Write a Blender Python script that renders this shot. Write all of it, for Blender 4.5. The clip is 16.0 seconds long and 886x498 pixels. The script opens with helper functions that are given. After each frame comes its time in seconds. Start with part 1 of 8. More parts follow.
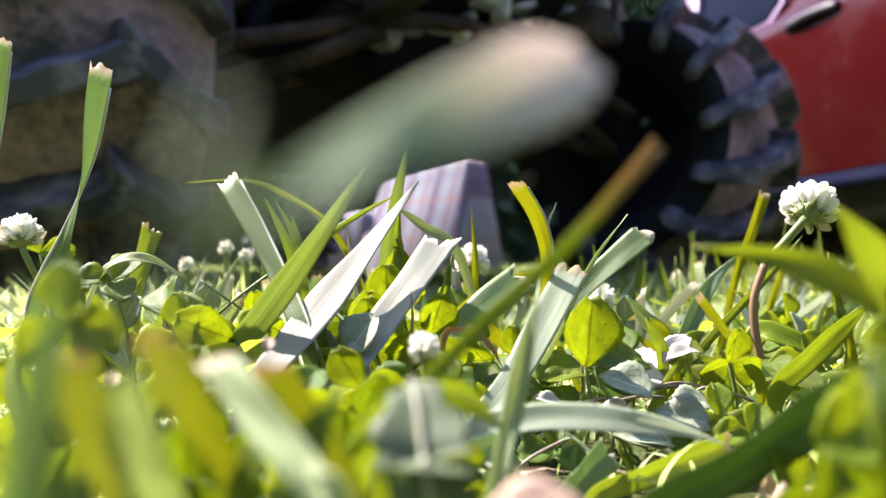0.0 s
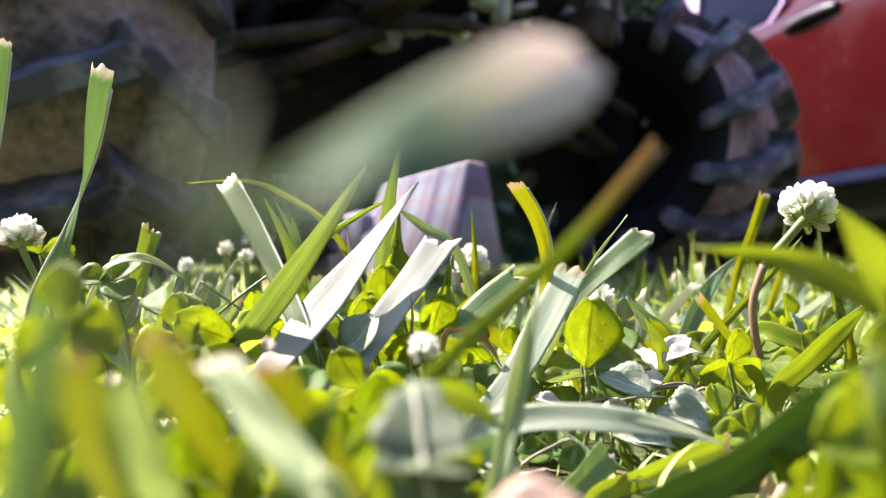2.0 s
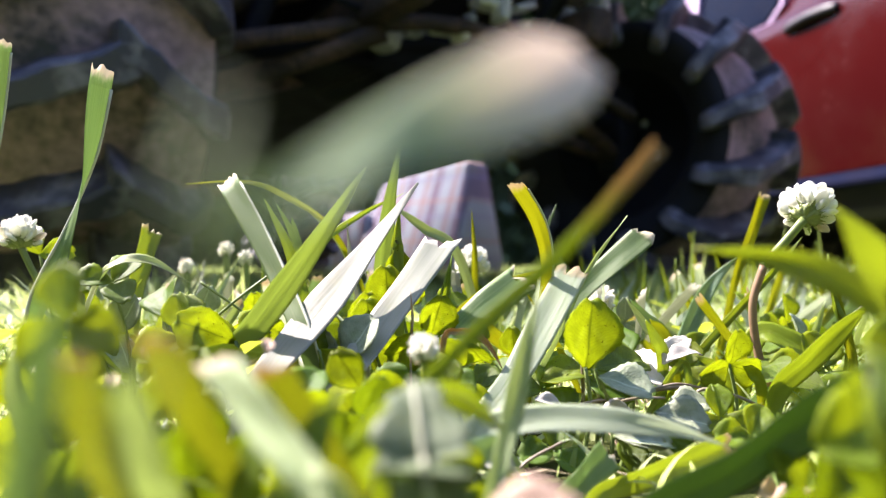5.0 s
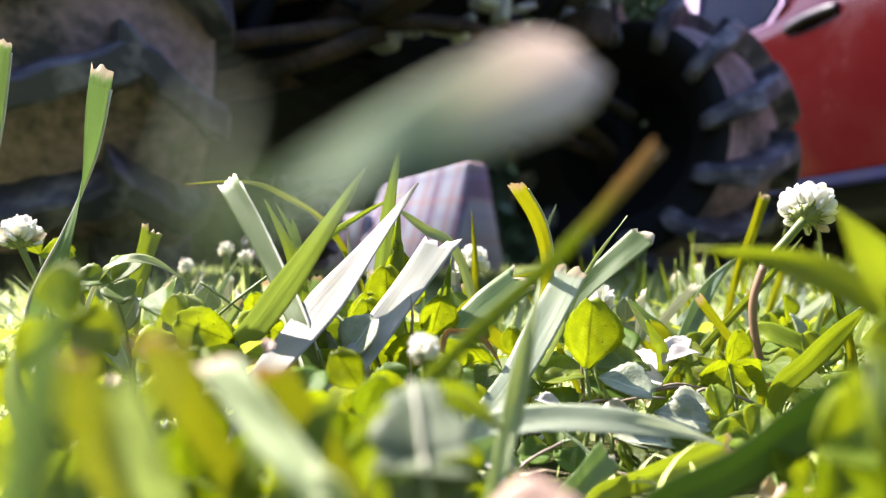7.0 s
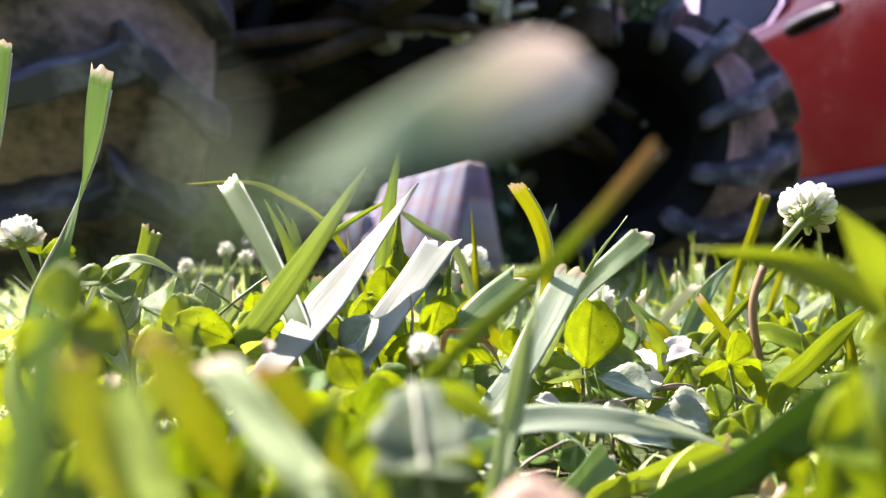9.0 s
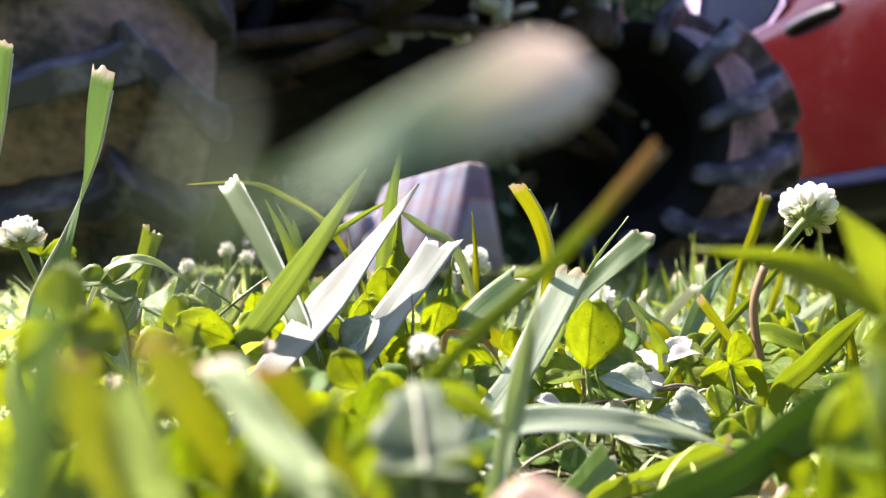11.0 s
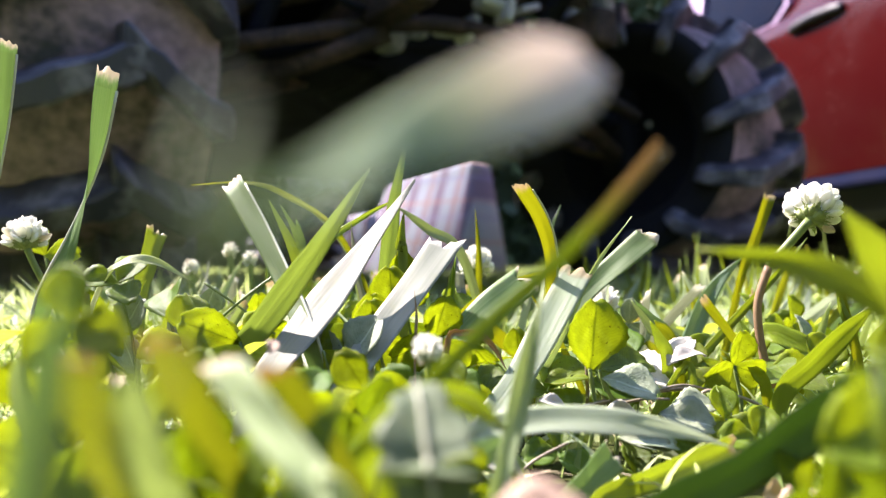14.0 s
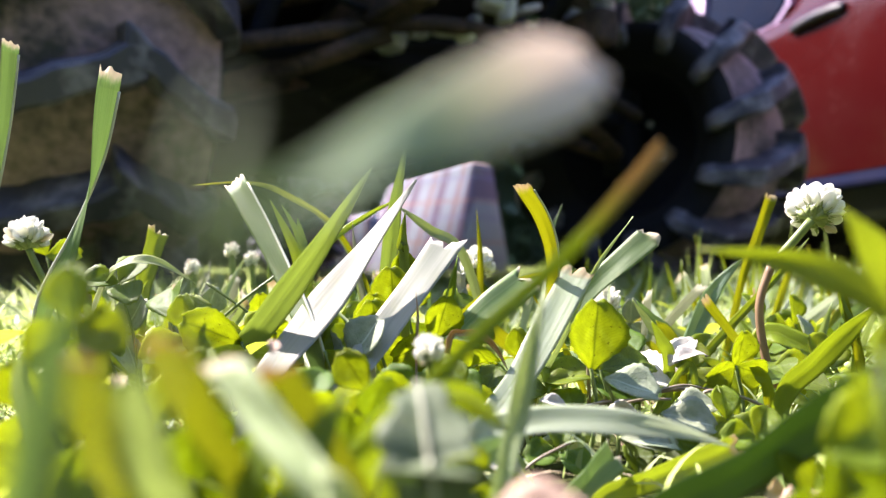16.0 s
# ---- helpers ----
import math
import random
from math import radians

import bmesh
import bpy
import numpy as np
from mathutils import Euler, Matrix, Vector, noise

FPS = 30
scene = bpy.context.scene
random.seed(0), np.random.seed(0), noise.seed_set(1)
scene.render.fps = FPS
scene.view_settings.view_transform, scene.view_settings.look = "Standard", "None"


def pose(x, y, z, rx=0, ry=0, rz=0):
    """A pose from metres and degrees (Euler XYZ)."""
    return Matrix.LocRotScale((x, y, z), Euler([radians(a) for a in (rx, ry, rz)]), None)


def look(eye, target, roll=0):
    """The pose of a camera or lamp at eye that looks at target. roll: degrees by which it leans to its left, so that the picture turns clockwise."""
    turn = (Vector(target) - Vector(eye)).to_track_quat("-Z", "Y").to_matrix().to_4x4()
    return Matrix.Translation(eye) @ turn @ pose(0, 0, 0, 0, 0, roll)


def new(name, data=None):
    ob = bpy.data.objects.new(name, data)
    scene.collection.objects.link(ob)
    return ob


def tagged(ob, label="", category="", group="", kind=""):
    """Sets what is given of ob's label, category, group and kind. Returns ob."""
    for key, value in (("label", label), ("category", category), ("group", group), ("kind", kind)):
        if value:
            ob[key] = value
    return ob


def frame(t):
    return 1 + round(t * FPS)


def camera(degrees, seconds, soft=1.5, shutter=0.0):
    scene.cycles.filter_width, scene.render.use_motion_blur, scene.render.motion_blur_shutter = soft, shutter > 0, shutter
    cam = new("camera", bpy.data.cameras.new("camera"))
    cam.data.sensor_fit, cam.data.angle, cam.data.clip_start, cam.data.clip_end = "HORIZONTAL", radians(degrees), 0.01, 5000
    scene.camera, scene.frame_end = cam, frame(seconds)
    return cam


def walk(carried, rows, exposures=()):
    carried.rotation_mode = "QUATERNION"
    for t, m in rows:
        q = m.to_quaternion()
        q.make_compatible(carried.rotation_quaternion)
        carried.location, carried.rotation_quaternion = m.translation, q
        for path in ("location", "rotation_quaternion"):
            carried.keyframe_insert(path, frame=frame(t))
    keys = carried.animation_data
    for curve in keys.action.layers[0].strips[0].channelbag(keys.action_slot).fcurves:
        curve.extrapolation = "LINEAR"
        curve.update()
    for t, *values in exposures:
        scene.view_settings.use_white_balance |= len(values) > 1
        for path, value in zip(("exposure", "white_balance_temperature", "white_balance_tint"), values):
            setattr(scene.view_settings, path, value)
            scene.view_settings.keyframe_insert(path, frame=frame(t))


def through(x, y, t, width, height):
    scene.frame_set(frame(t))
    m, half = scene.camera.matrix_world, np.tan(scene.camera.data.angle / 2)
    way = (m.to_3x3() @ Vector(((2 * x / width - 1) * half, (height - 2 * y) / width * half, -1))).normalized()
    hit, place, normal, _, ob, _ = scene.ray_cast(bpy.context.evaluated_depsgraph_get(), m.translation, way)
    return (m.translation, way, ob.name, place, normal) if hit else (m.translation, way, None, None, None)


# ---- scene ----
# ---- camera: a phone lying low in the grass, which settles and turns a little ----
cam = camera(62, 16.0, soft=1.25)
cam.data.dof.use_dof = True
cam.data.dof.focus_distance = 0.213
cam.data.dof.aperture_fstop = 12.5


def eye_pose(yaw, pitch):
    return pose(0, 0, 0.05, 91.273 + pitch, 0, yaw)


walk(cam, [(0.0, eye_pose(0.01, -0.110)), (1.0, eye_pose(0.0, -0.085)), (2.0, eye_pose(0.0, -0.065)), (3.0, eye_pose(0.0, -0.045)),
           (4.0, eye_pose(0.0, -0.012)), (7.0, eye_pose(0.0, 0.0)), (9.0, eye_pose(0.004, 0.012)), (11.5, eye_pose(0.07, 0.058)),
           (12.0, eye_pose(0.075, 0.06)), (12.5, eye_pose(0.13, 0.06)), (13.0, eye_pose(0.18, 0.06)), (13.5, eye_pose(0.26, 0.066)),
           (14.0, eye_pose(0.32, 0.07)), (14.5, eye_pose(0.33, 0.07)), (15.0, eye_pose(0.42, 0.07)), (16.0, eye_pose(0.425, 0.074))],
     [(0.0, 2.05, 6400, 18), (1.2, 2.05, 6400, 18), (1.4, 2.16, 6400, 18), (16.0, 2.16, 6400, 18)])

# ---- daylight: a clear sky and a sun behind the meadow ----
SUN_TO = Vector((-0.56, 0.31, 0.77)).normalized()
sky = bpy.data.worlds.new("sky")
scene.world = sky
sky.use_nodes = True
sky_tex = sky.node_tree.nodes.new("ShaderNodeTexSky")
sky_tex.sky_type, sky_tex.sun_disc = "NISHITA", False
sky_tex.sun_elevation = math.asin(SUN_TO.z)
sky_tex.sun_rotation = math.atan2(SUN_TO.x, SUN_TO.y)
sky.node_tree.links.new(sky_tex.outputs[0], sky.node_tree.nodes["Background"].inputs[0])
sky.node_tree.nodes["Background"].inputs[1].default_value = 0.115
sun = new("sun", bpy.data.lights.new("sun", "SUN"))
sun.data.energy, sun.data.angle, sun.data.color = 5.0, radians(0.53), (1.0, 0.915, 0.835)
sun.matrix_world = look(SUN_TO * 20, (0, 0, 0))


# ---- materials ----
class Nodes:
    """A short way to write a node material."""

    def __init__(self, name):
        self.mat = bpy.data.materials.new(name)
        self.mat.use_nodes = True
        self.tree = self.mat.node_tree
        self.bsdf = self.tree.nodes["Principled BSDF"]
        self.out = self.tree.nodes["Material Output"]

    def add(self, kind, **sockets):
        node = self.tree.nodes.new("ShaderNode" + kind)
        for key, value in sockets.items():
            self.put(node, key.replace("_", " "), value)
        return node

    def put(self, node, key, value):
        socket = node.inputs[int(key)] if key.isdigit() else node.inputs[key]
        if isinstance(value, bpy.types.NodeSocket):
            self.tree.links.new(value, socket)
        else:
            socket.default_value = value

    def set(self, **sockets):
        for key, value in sockets.items():
            self.put(self.bsdf, key.replace("_", " "), value)

    def noise(self, scale, detail=4.0, vector=None, rough=0.6):
        node = self.add("TexNoise", Scale=scale, Detail=detail, Roughness=rough)
        if vector is not None:
            self.put(node, "Vector", vector)
        return node.outputs["Fac"]

    def coords(self, which="Object", scale=(1, 1, 1)):
        c = self.add("TexCoord").outputs[which]
        return self.add("Mapping", Vector=c, Scale=scale).outputs[0]

    def ramp(self, fac, *stops):
        node = self.add("ValToRGB", Fac=fac)
        els = node.color_ramp.elements
        while len(els) < len(stops):
            els.new(0.5)
        for el, (p, c) in zip(els, stops):
            el.position = p
            el.color = (*c, 1) if len(c) == 3 else c
        return node.outputs[0]

    def mix(self, fac, a, b, how="MIX"):
        node = self.add("MixRGB")
        node.blend_type = how
        for key, value in (("0", fac), ("1", a), ("2", b)):
            if isinstance(value, tuple) and len(value) == 3:
                value = (*value, 1)
            self.put(node, key, value)
        return node.outputs[0]

    def maths(self, how, a, b=0.0):
        node = self.add("Math")
        node.operation = how
        self.put(node, "0", a)
        self.put(node, "1", b)
        return node.outputs[0]

    def bump(self, height, strength=0.3, distance=0.001):
        self.put(self.bsdf, "Normal", self.add("Bump", Height=height, Strength=strength, Distance=distance).outputs[0])

    def see_through(self, colour, share):
        """Thin leaf tissue: part of the light comes through from the other side."""
        t = self.add("BsdfTranslucent", Color=colour)
        m = self.add("MixShader")
        self.put(m, "0", share)
        self.tree.links.new(self.bsdf.outputs[0], m.inputs[1])
        self.tree.links.new(t.outputs[0], m.inputs[2])
        self.tree.links.new(m.outputs[0], self.out.inputs[0])


def blade_material(name, dark, light, through, share=0.45, rough=0.38, tip=(0.55, 0.47, 0.3), islands=False, dry=0.955):
    """Grass blade: fine lengthwise veins, a pale midrib, blotches, and a dried tip."""
    n = Nodes(name)
    uv = n.add("UVMap").outputs[0]
    sep = n.add("SeparateXYZ", Vector=uv)
    across, along = sep.outputs[0], sep.outputs[1]
    veins = n.noise(1.0, 2.0, n.add("Mapping", Vector=uv, Scale=(40, 0.8, 1)).outputs[0])
    spots = n.noise(1.0, 5.0, n.add("Mapping", Vector=uv, Scale=(3, 9, 1)).outputs[0])
    rnd = n.add("NewGeometry").outputs["Random Per Island"] if islands else n.add("ObjectInfo").outputs["Random"]
    col = n.mix(n.ramp(veins, (0.42, (0, 0, 0)), (0.58, (1, 1, 1))), dark, light)
    col = n.mix(n.maths("MULTIPLY", n.ramp(spots, (0.55, (0, 0, 0)), (0.75, (1, 1, 1))), 0.35), col, (0.42, 0.40, 0.12))
    end = n.ramp(n.maths("ADD", along, n.maths("MULTIPLY", n.maths("SUBTRACT", spots, 0.5), 0.06)), (dry, (0, 0, 0)), (1 - (1 - dry) * 0.35, (1, 1, 1)))
    hue = n.add("HueSaturation", Color=col)
    n.put(hue, "Hue", n.maths("ADD", 0.475, n.maths("MULTIPLY", rnd, 0.045)))
    n.put(hue, "Value", n.maths("ADD", 0.8, n.maths("MULTIPLY", rnd, 0.45)))
    col = n.mix(end, hue.outputs[0], tip)
    n.set(Base_Color=col, Roughness=rough, Specular_IOR_Level=0.35)
    n.bump(veins, 0.4, 0.0004)
    n.see_through(n.mix(end, n.mix(n.ramp(veins, (0.36, (0, 0, 0)), (0.64, (1, 1, 1))), through, tuple(c * 0.70 for c in through)), tip), share)
    return n.mat


def leaf_material(name, dark, light, through, share=0.5, mark=0.35, rough=0.5, islands=False):
    """Clover leaflet: pinnate veins, a pale chevron, small dark specks."""
    n = Nodes(name)
    uv = n.add("UVMap").outputs[0]
    sep = n.add("SeparateXYZ", Vector=uv)
    u, v = sep.outputs[0], sep.outputs[1]
    side = n.maths("ABSOLUTE", n.maths("SUBTRACT", u, 0.5))
    warp = n.maths("MULTIPLY", n.maths("SUBTRACT", n.noise(5.0, 3.0, uv), 0.5), 0.16)
    slant = n.maths("ADD", n.maths("SUBTRACT", v, n.maths("MULTIPLY", side, 0.75)), warp)
    veins = n.maths("POWER", n.maths("ABSOLUTE", n.maths("SINE", n.maths("MULTIPLY", slant, 58.0))), 6.0)
    rib = n.maths("LESS_THAN", side, 0.018)
    blot = n.noise(7.0, 5.0, uv)
    specks = n.ramp(n.noise(16.0, 2.0, uv), (0.66, (0, 0, 0)), (0.72, (1, 1, 1)))
    rnd = n.add("NewGeometry").outputs["Random Per Island"] if islands else n.add("ObjectInfo").outputs["Random"]
    chev = n.maths("ABSOLUTE", n.maths("SUBTRACT", n.maths("ADD", v, n.maths("MULTIPLY", side, 0.9)), 0.62))
    chev = n.maths("MULTIPLY", n.ramp(n.maths("ADD", chev, n.maths("MULTIPLY", n.maths("SUBTRACT", blot, 0.5), 0.16)), (0.02, (1, 1, 1)), (0.09, (0, 0, 0))), mark)
    col = n.mix(n.ramp(blot, (0.3, (0, 0, 0)), (0.7, (1, 1, 1))), dark, light)
    col = n.mix(chev, col, (0.32, 0.42, 0.22))
    col = n.mix(n.maths("MULTIPLY", veins, 0.35), col, light)
    col = n.mix(rib, col, tuple(min(1, c * 1.5) for c in light))
    col = n.mix(n.maths("MULTIPLY", specks, 0.8), col, (0.07, 0.05, 0.02))
    hue = n.add("HueSaturation", Color=col)
    n.put(hue, "Hue", n.maths("ADD", 0.48, n.maths("MULTIPLY", rnd, 0.035)))
    n.put(hue, "Value", n.maths("ADD", 0.8, n.maths("MULTIPLY", rnd, 0.4)))
    n.set(Base_Color=hue.outputs[0], Roughness=rough, Specular_IOR_Level=0.4)
    n.bump(n.maths("ADD", n.maths("MULTIPLY", veins, 0.10), n.maths("MULTIPLY", blot, 2.0)), 0.4, 0.0006)
    glow = n.mix(n.maths("MULTIPLY", veins, 0.34), through, tuple(c * 0.5 for c in through))
    glow = n.mix(n.ramp(blot, (0.35, (0, 0, 0)), (0.7, (0.7, 0.7, 0.7))), glow, tuple(c * 0.55 for c in through))
    glow = n.mix(n.maths("MULTIPLY", rib, 0.7), glow, tuple(c * 0.35 for c in through))
    glow = n.mix(n.maths("MULTIPLY", specks, 0.8), glow, (0.05, 0.03, 0.01))
    n.see_through(glow, share)
    return n.mat


GREEN = blade_material("grass_green", (0.07, 0.13, 0.02), (0.20, 0.29, 0.06), (0.56, 0.64, 0.09), 0.58)
YELLOW = blade_material("grass_yellow_green", (0.16, 0.22, 0.015), (0.28, 0.34, 0.03), (0.60, 0.61, 0.05), 0.62)
SILVER = blade_material("grass_silver", (0.26, 0.33, 0.22), (0.58, 0.63, 0.52), (0.80, 0.86, 0.68), 0.6, 0.28)
PALE = blade_material("grass_pale", (0.30, 0.38, 0.17), (0.52, 0.58, 0.34), (0.60, 0.68, 0.32), 0.5, 0.4)
WHITE = blade_material("grass_bleached", (0.29, 0.31, 0.25), (0.46, 0.46, 0.40), (0.54, 0.56, 0.44), 0.46, 0.5, tip=(0.8, 0.78, 0.7))
DRYING = blade_material("grass_drying_end", (0.20, 0.26, 0.14), (0.33, 0.40, 0.25), (0.44, 0.53, 0.30), 0.5, 0.5, tip=(0.78, 0.70, 0.63), dry=0.67)
BROWN_END = blade_material("grass_brown_end", (0.12, 0.19, 0.03), (0.23, 0.31, 0.06), (0.40, 0.47, 0.06), 0.50, tip=(0.38, 0.28, 0.15), dry=0.80, rough=0.85)
FRESH = blade_material("grass_fresh", (0.20, 0.29, 0.05), (0.36, 0.44, 0.12), (0.62, 0.70, 0.10), 0.55)
LEAFY = blade_material("grass_leafy", (0.15, 0.23, 0.06), (0.32, 0.41, 0.15), (0.56, 0.66, 0.22), 0.54)
BLUISH = blade_material("grass_blue_green", (0.13, 0.21, 0.13), (0.27, 0.37, 0.26), (0.46, 0.58, 0.28), 0.45, 0.32)
SAGE = blade_material("grass_sage_green", (0.10, 0.17, 0.06), (0.27, 0.35, 0.18), (0.46, 0.60, 0.27), 0.48, 0.45, tip=(0.74, 0.66, 0.52), dry=0.97)
WEED = blade_material("weed_leaf", (0.12, 0.17, 0.09), (0.23, 0.29, 0.18), (0.28, 0.36, 0.14), 0.45, 0.5)
AMBER = blade_material("grass_amber", (0.18, 0.20, 0.03), (0.31, 0.33, 0.06), (0.50, 0.53, 0.06), 0.52, 0.45, tip=(0.5, 0.36, 0.16), dry=0.95)
# a darker copy of GREEN, with the shade near the ground put into its colour
GREEN_SHADED = blade_material("grass_green_shaded", (0.055, 0.10, 0.05), (0.11, 0.175, 0.095), (0.20, 0.31, 0.07), 0.42, 0.45)
STRAW = blade_material("grass_straw", (0.30, 0.21, 0.12), (0.55, 0.44, 0.30), (0.45, 0.32, 0.16), 0.25, 0.7)
RUST = blade_material("grass_rust", (0.40, 0.29, 0.10), (0.66, 0.52, 0.28), (0.50, 0.34, 0.12), 0.3, 0.5, tip=(0.62, 0.54, 0.42))
PINKISH = blade_material("leaf_withered", (0.42, 0.26, 0.19), (0.66, 0.48, 0.38), (0.5, 0.3, 0.2), 0.3, 0.6)
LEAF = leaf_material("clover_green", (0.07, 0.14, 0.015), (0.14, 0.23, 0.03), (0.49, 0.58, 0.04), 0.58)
# a lit copy of LEAF: sunshine is put into its brighter, yellower colours
LEAF_SUNNY = leaf_material("clover_painted_sunlit", (0.14, 0.21, 0.015), (0.24, 0.31, 0.03), (0.61, 0.68, 0.05), 0.68)
LEAF_GREY = leaf_material("clover_grey_underside", (0.20, 0.25, 0.15), (0.39, 0.43, 0.30), (0.34, 0.42, 0.20), 0.25, 0.1, 0.45)
LEAF_DRY = leaf_material("leaf_dry_white", (0.46, 0.43, 0.36), (0.74, 0.71, 0.64), (0.6, 0.57, 0.48), 0.3, 0.0, 0.5)
LAWN_BLADE = blade_material("lawn_blade", (0.18, 0.27, 0.06), (0.34, 0.45, 0.14), (0.62, 0.74, 0.24), 0.60, islands=True)
LAWN_PALE = blade_material("lawn_blade_pale", (0.34, 0.42, 0.25), (0.58, 0.64, 0.46), (0.72, 0.80, 0.42), 0.5, 0.3, islands=True)
LAWN_STRAW = blade_material("lawn_straw", (0.26, 0.19, 0.11), (0.52, 0.43, 0.30), (0.4, 0.3, 0.15), 0.2, 0.7, islands=True)
LAWN_LEAF = leaf_material("lawn_clover", (0.07, 0.13, 0.015), (0.15, 0.23, 0.03), (0.51, 0.59, 0.05), 0.6, islands=True)


def stem_material(name, a, b):
    n = Nodes(name)
    f = n.noise(300.0, 3.0, n.coords("Object", (1, 1, 0.15)))
    n.set(Base_Color=n.mix(f, a, b), Roughness=0.45, Subsurface_Weight=0.0)
    n.bump(f, 0.3, 0.0003)
    n.see_through(n.mix(f, a, b), 0.2)
    return n.mat


STEM_GREEN = stem_material("stem_green", (0.14, 0.20, 0.05), (0.28, 0.34, 0.12))
STEM_RED = stem_material("stem_reddish", (0.20, 0.11, 0.06), (0.38, 0.26, 0.16))
STEM_PALE = stem_material("stem_pale", (0.36, 0.38, 0.24), (0.55, 0.55, 0.42))
MARGIN = stem_material("leaf_margin_pale", (0.50, 0.52, 0.40), (0.70, 0.70, 0.60))
STEM_DRY = stem_material("stem_dry", (0.20, 0.15, 0.10), (0.42, 0.35, 0.26))


def petal_material():
    n = Nodes("petal_white")
    uv = n.add("UVMap").outputs[0]
    streak = n.noise(1.0, 3.0, n.add("Mapping", Vector=uv, Scale=(14, 1.2, 1)).outputs[0])
    rnd = n.add("ObjectInfo").outputs["Random"]
    col = n.mix(n.ramp(streak, (0.35, (0, 0, 0)), (0.75, (1, 1, 1))), (0.93, 0.92, 0.89), (0.82, 0.81, 0.72))
    col = n.mix(n.ramp(rnd, (0.86, (0, 0, 0)), (0.97, (1, 1, 1))), col, (0.52, 0.36, 0.26))
    n.set(Base_Color=col, Roughness=0.55)
    n.bump(streak, 0.4, 0.0003)
    n.see_through((0.92, 0.92, 0.82, 1), 0.45)
    return n.mat


PETAL = petal_material()
CALYX = stem_material("calyx_green", (0.20, 0.26, 0.08), (0.40, 0.44, 0.20))


def soil_material():
    n = Nodes("soil_and_thatch")
    c = n.coords("Object")
    big, fine = n.noise(1.2, 6.0, c), n.noise(160.0, 6.0, c)
    col = n.mix(fine, (0.016, 0.020, 0.007), (0.06, 0.055, 0.025))
    col = n.mix(n.maths("MULTIPLY", big, 0.8), col, (0.045, 0.070, 0.014))
    n.set(Base_Color=col, Roughness=1.0, Specular_IOR_Level=0.05)
    n.bump(fine, 0.8, 0.004)
    return n.mat


SOIL = soil_material()


def rubber_material():
    n = Nodes("tyre_rubber_dusty")
    c = n.coords("Object")
    mud = n.ramp(n.maths("ADD", n.maths("MULTIPLY", n.noise(9.0, 6.0, c), 0.7), n.maths("MULTIPLY", n.noise(70.0, 4.0, c), 0.3)), (0.38, (0, 0, 0)), (0.62, (1, 1, 1)))
    n.set(Base_Color=n.mix(n.maths("MULTIPLY", mud, 0.9), (0.040, 0.038, 0.050), (0.54, 0.37, 0.45)), Roughness=n.ramp(mud, (0, (0.5, 0.5, 0.5)), (1, (0.9, 0.9, 0.9))))
    n.bump(n.noise(45.0, 6.0, c), 0.8, 0.006)
    return n.mat


def lug_material():
    n = Nodes("tyre_lug_scuffed")
    c = n.coords("Object")
    f = n.ramp(n.noise(22.0, 6.0, c), (0.48, (0, 0, 0)), (0.74, (1, 1, 1)))
    n.set(Base_Color=n.mix(f, (0.056, 0.056, 0.090), (0.32, 0.30, 0.39)), Roughness=0.55)
    n.bump(n.noise(180.0, 4.0, c), 0.4, 0.0015)
    return n.mat


def painted(name, colour, rough=0.4, metal=0.0, coat=0.0, gloss=0.5, dirt=(0.12, 0.09, 0.06), amount=0.3, scale=12.0):
    n = Nodes(name)
    c = n.coords("Object")
    f = n.ramp(n.maths("ADD", n.maths("MULTIPLY", n.noise(scale, 6.0, c), 0.7), n.maths("MULTIPLY", n.noise(scale * 9, 3.0, c), 0.3)), (0.45, (0, 0, 0)), (0.72, (1, 1, 1)))
    n.set(Base_Color=n.mix(n.maths("MULTIPLY", f, amount), colour, dirt), Roughness=n.maths("ADD", rough, n.maths("MULTIPLY", f, 0.3)), Metallic=metal, Specular_IOR_Level=gloss, Coat_Weight=coat, Coat_Roughness=0.1)
    n.bump(n.noise(scale * 14, 3.0, c), 0.12, 0.001)
    return n.mat


RUBBER, LUG = rubber_material(), lug_material()
BLACK_STEEL = painted("black_steel", (0.014, 0.015, 0.026), 0.75, 0.0, gloss=0.15, amount=0.12, dirt=(0.030, 0.025, 0.026))
DIRTY_STEEL = painted("muddy_steel", (0.050, 0.040, 0.040), 0.8, 0.0, gloss=0.2, amount=0.75, dirt=(0.24, 0.15, 0.125))
GREY_STEEL = painted("grey_cast_metal", (0.36, 0.37, 0.44), 0.4, 0.0, amount=0.3)
BRIGHT = painted("bright_alloy", (0.78, 0.78, 0.84), 0.3, 0.0, amount=0.15)
BLACK_PLASTIC = painted("black_plastic", (0.011, 0.012, 0.019), 0.65, gloss=0.2, amount=0.15, dirt=(0.04, 0.035, 0.03))
RED_PAINT = painted("red_car_paint", (0.042, 0.0042, 0.0046), 0.10, 0.0, 0.0, 0.35, amount=0.10, dirt=(0.08, 0.02, 0.015), scale=4.0)
BLUE_TRIM = painted("blue_grey_trim", (0.006, 0.009, 0.034), 0.8, gloss=0.08, amount=0.1)
DARK_TRIM = painted("dark_trim", (0.016, 0.018, 0.030), 0.45, amount=0.2)
PINK_TRIM = painted("window_surround", (0.34, 0.24, 0.38), 0.3, 0.2, amount=0.1)
GLASS = painted("tinted_glass", (0.003, 0.005, 0.015), 0.05, 0.0, 0.0, 0.03, amount=0.04)
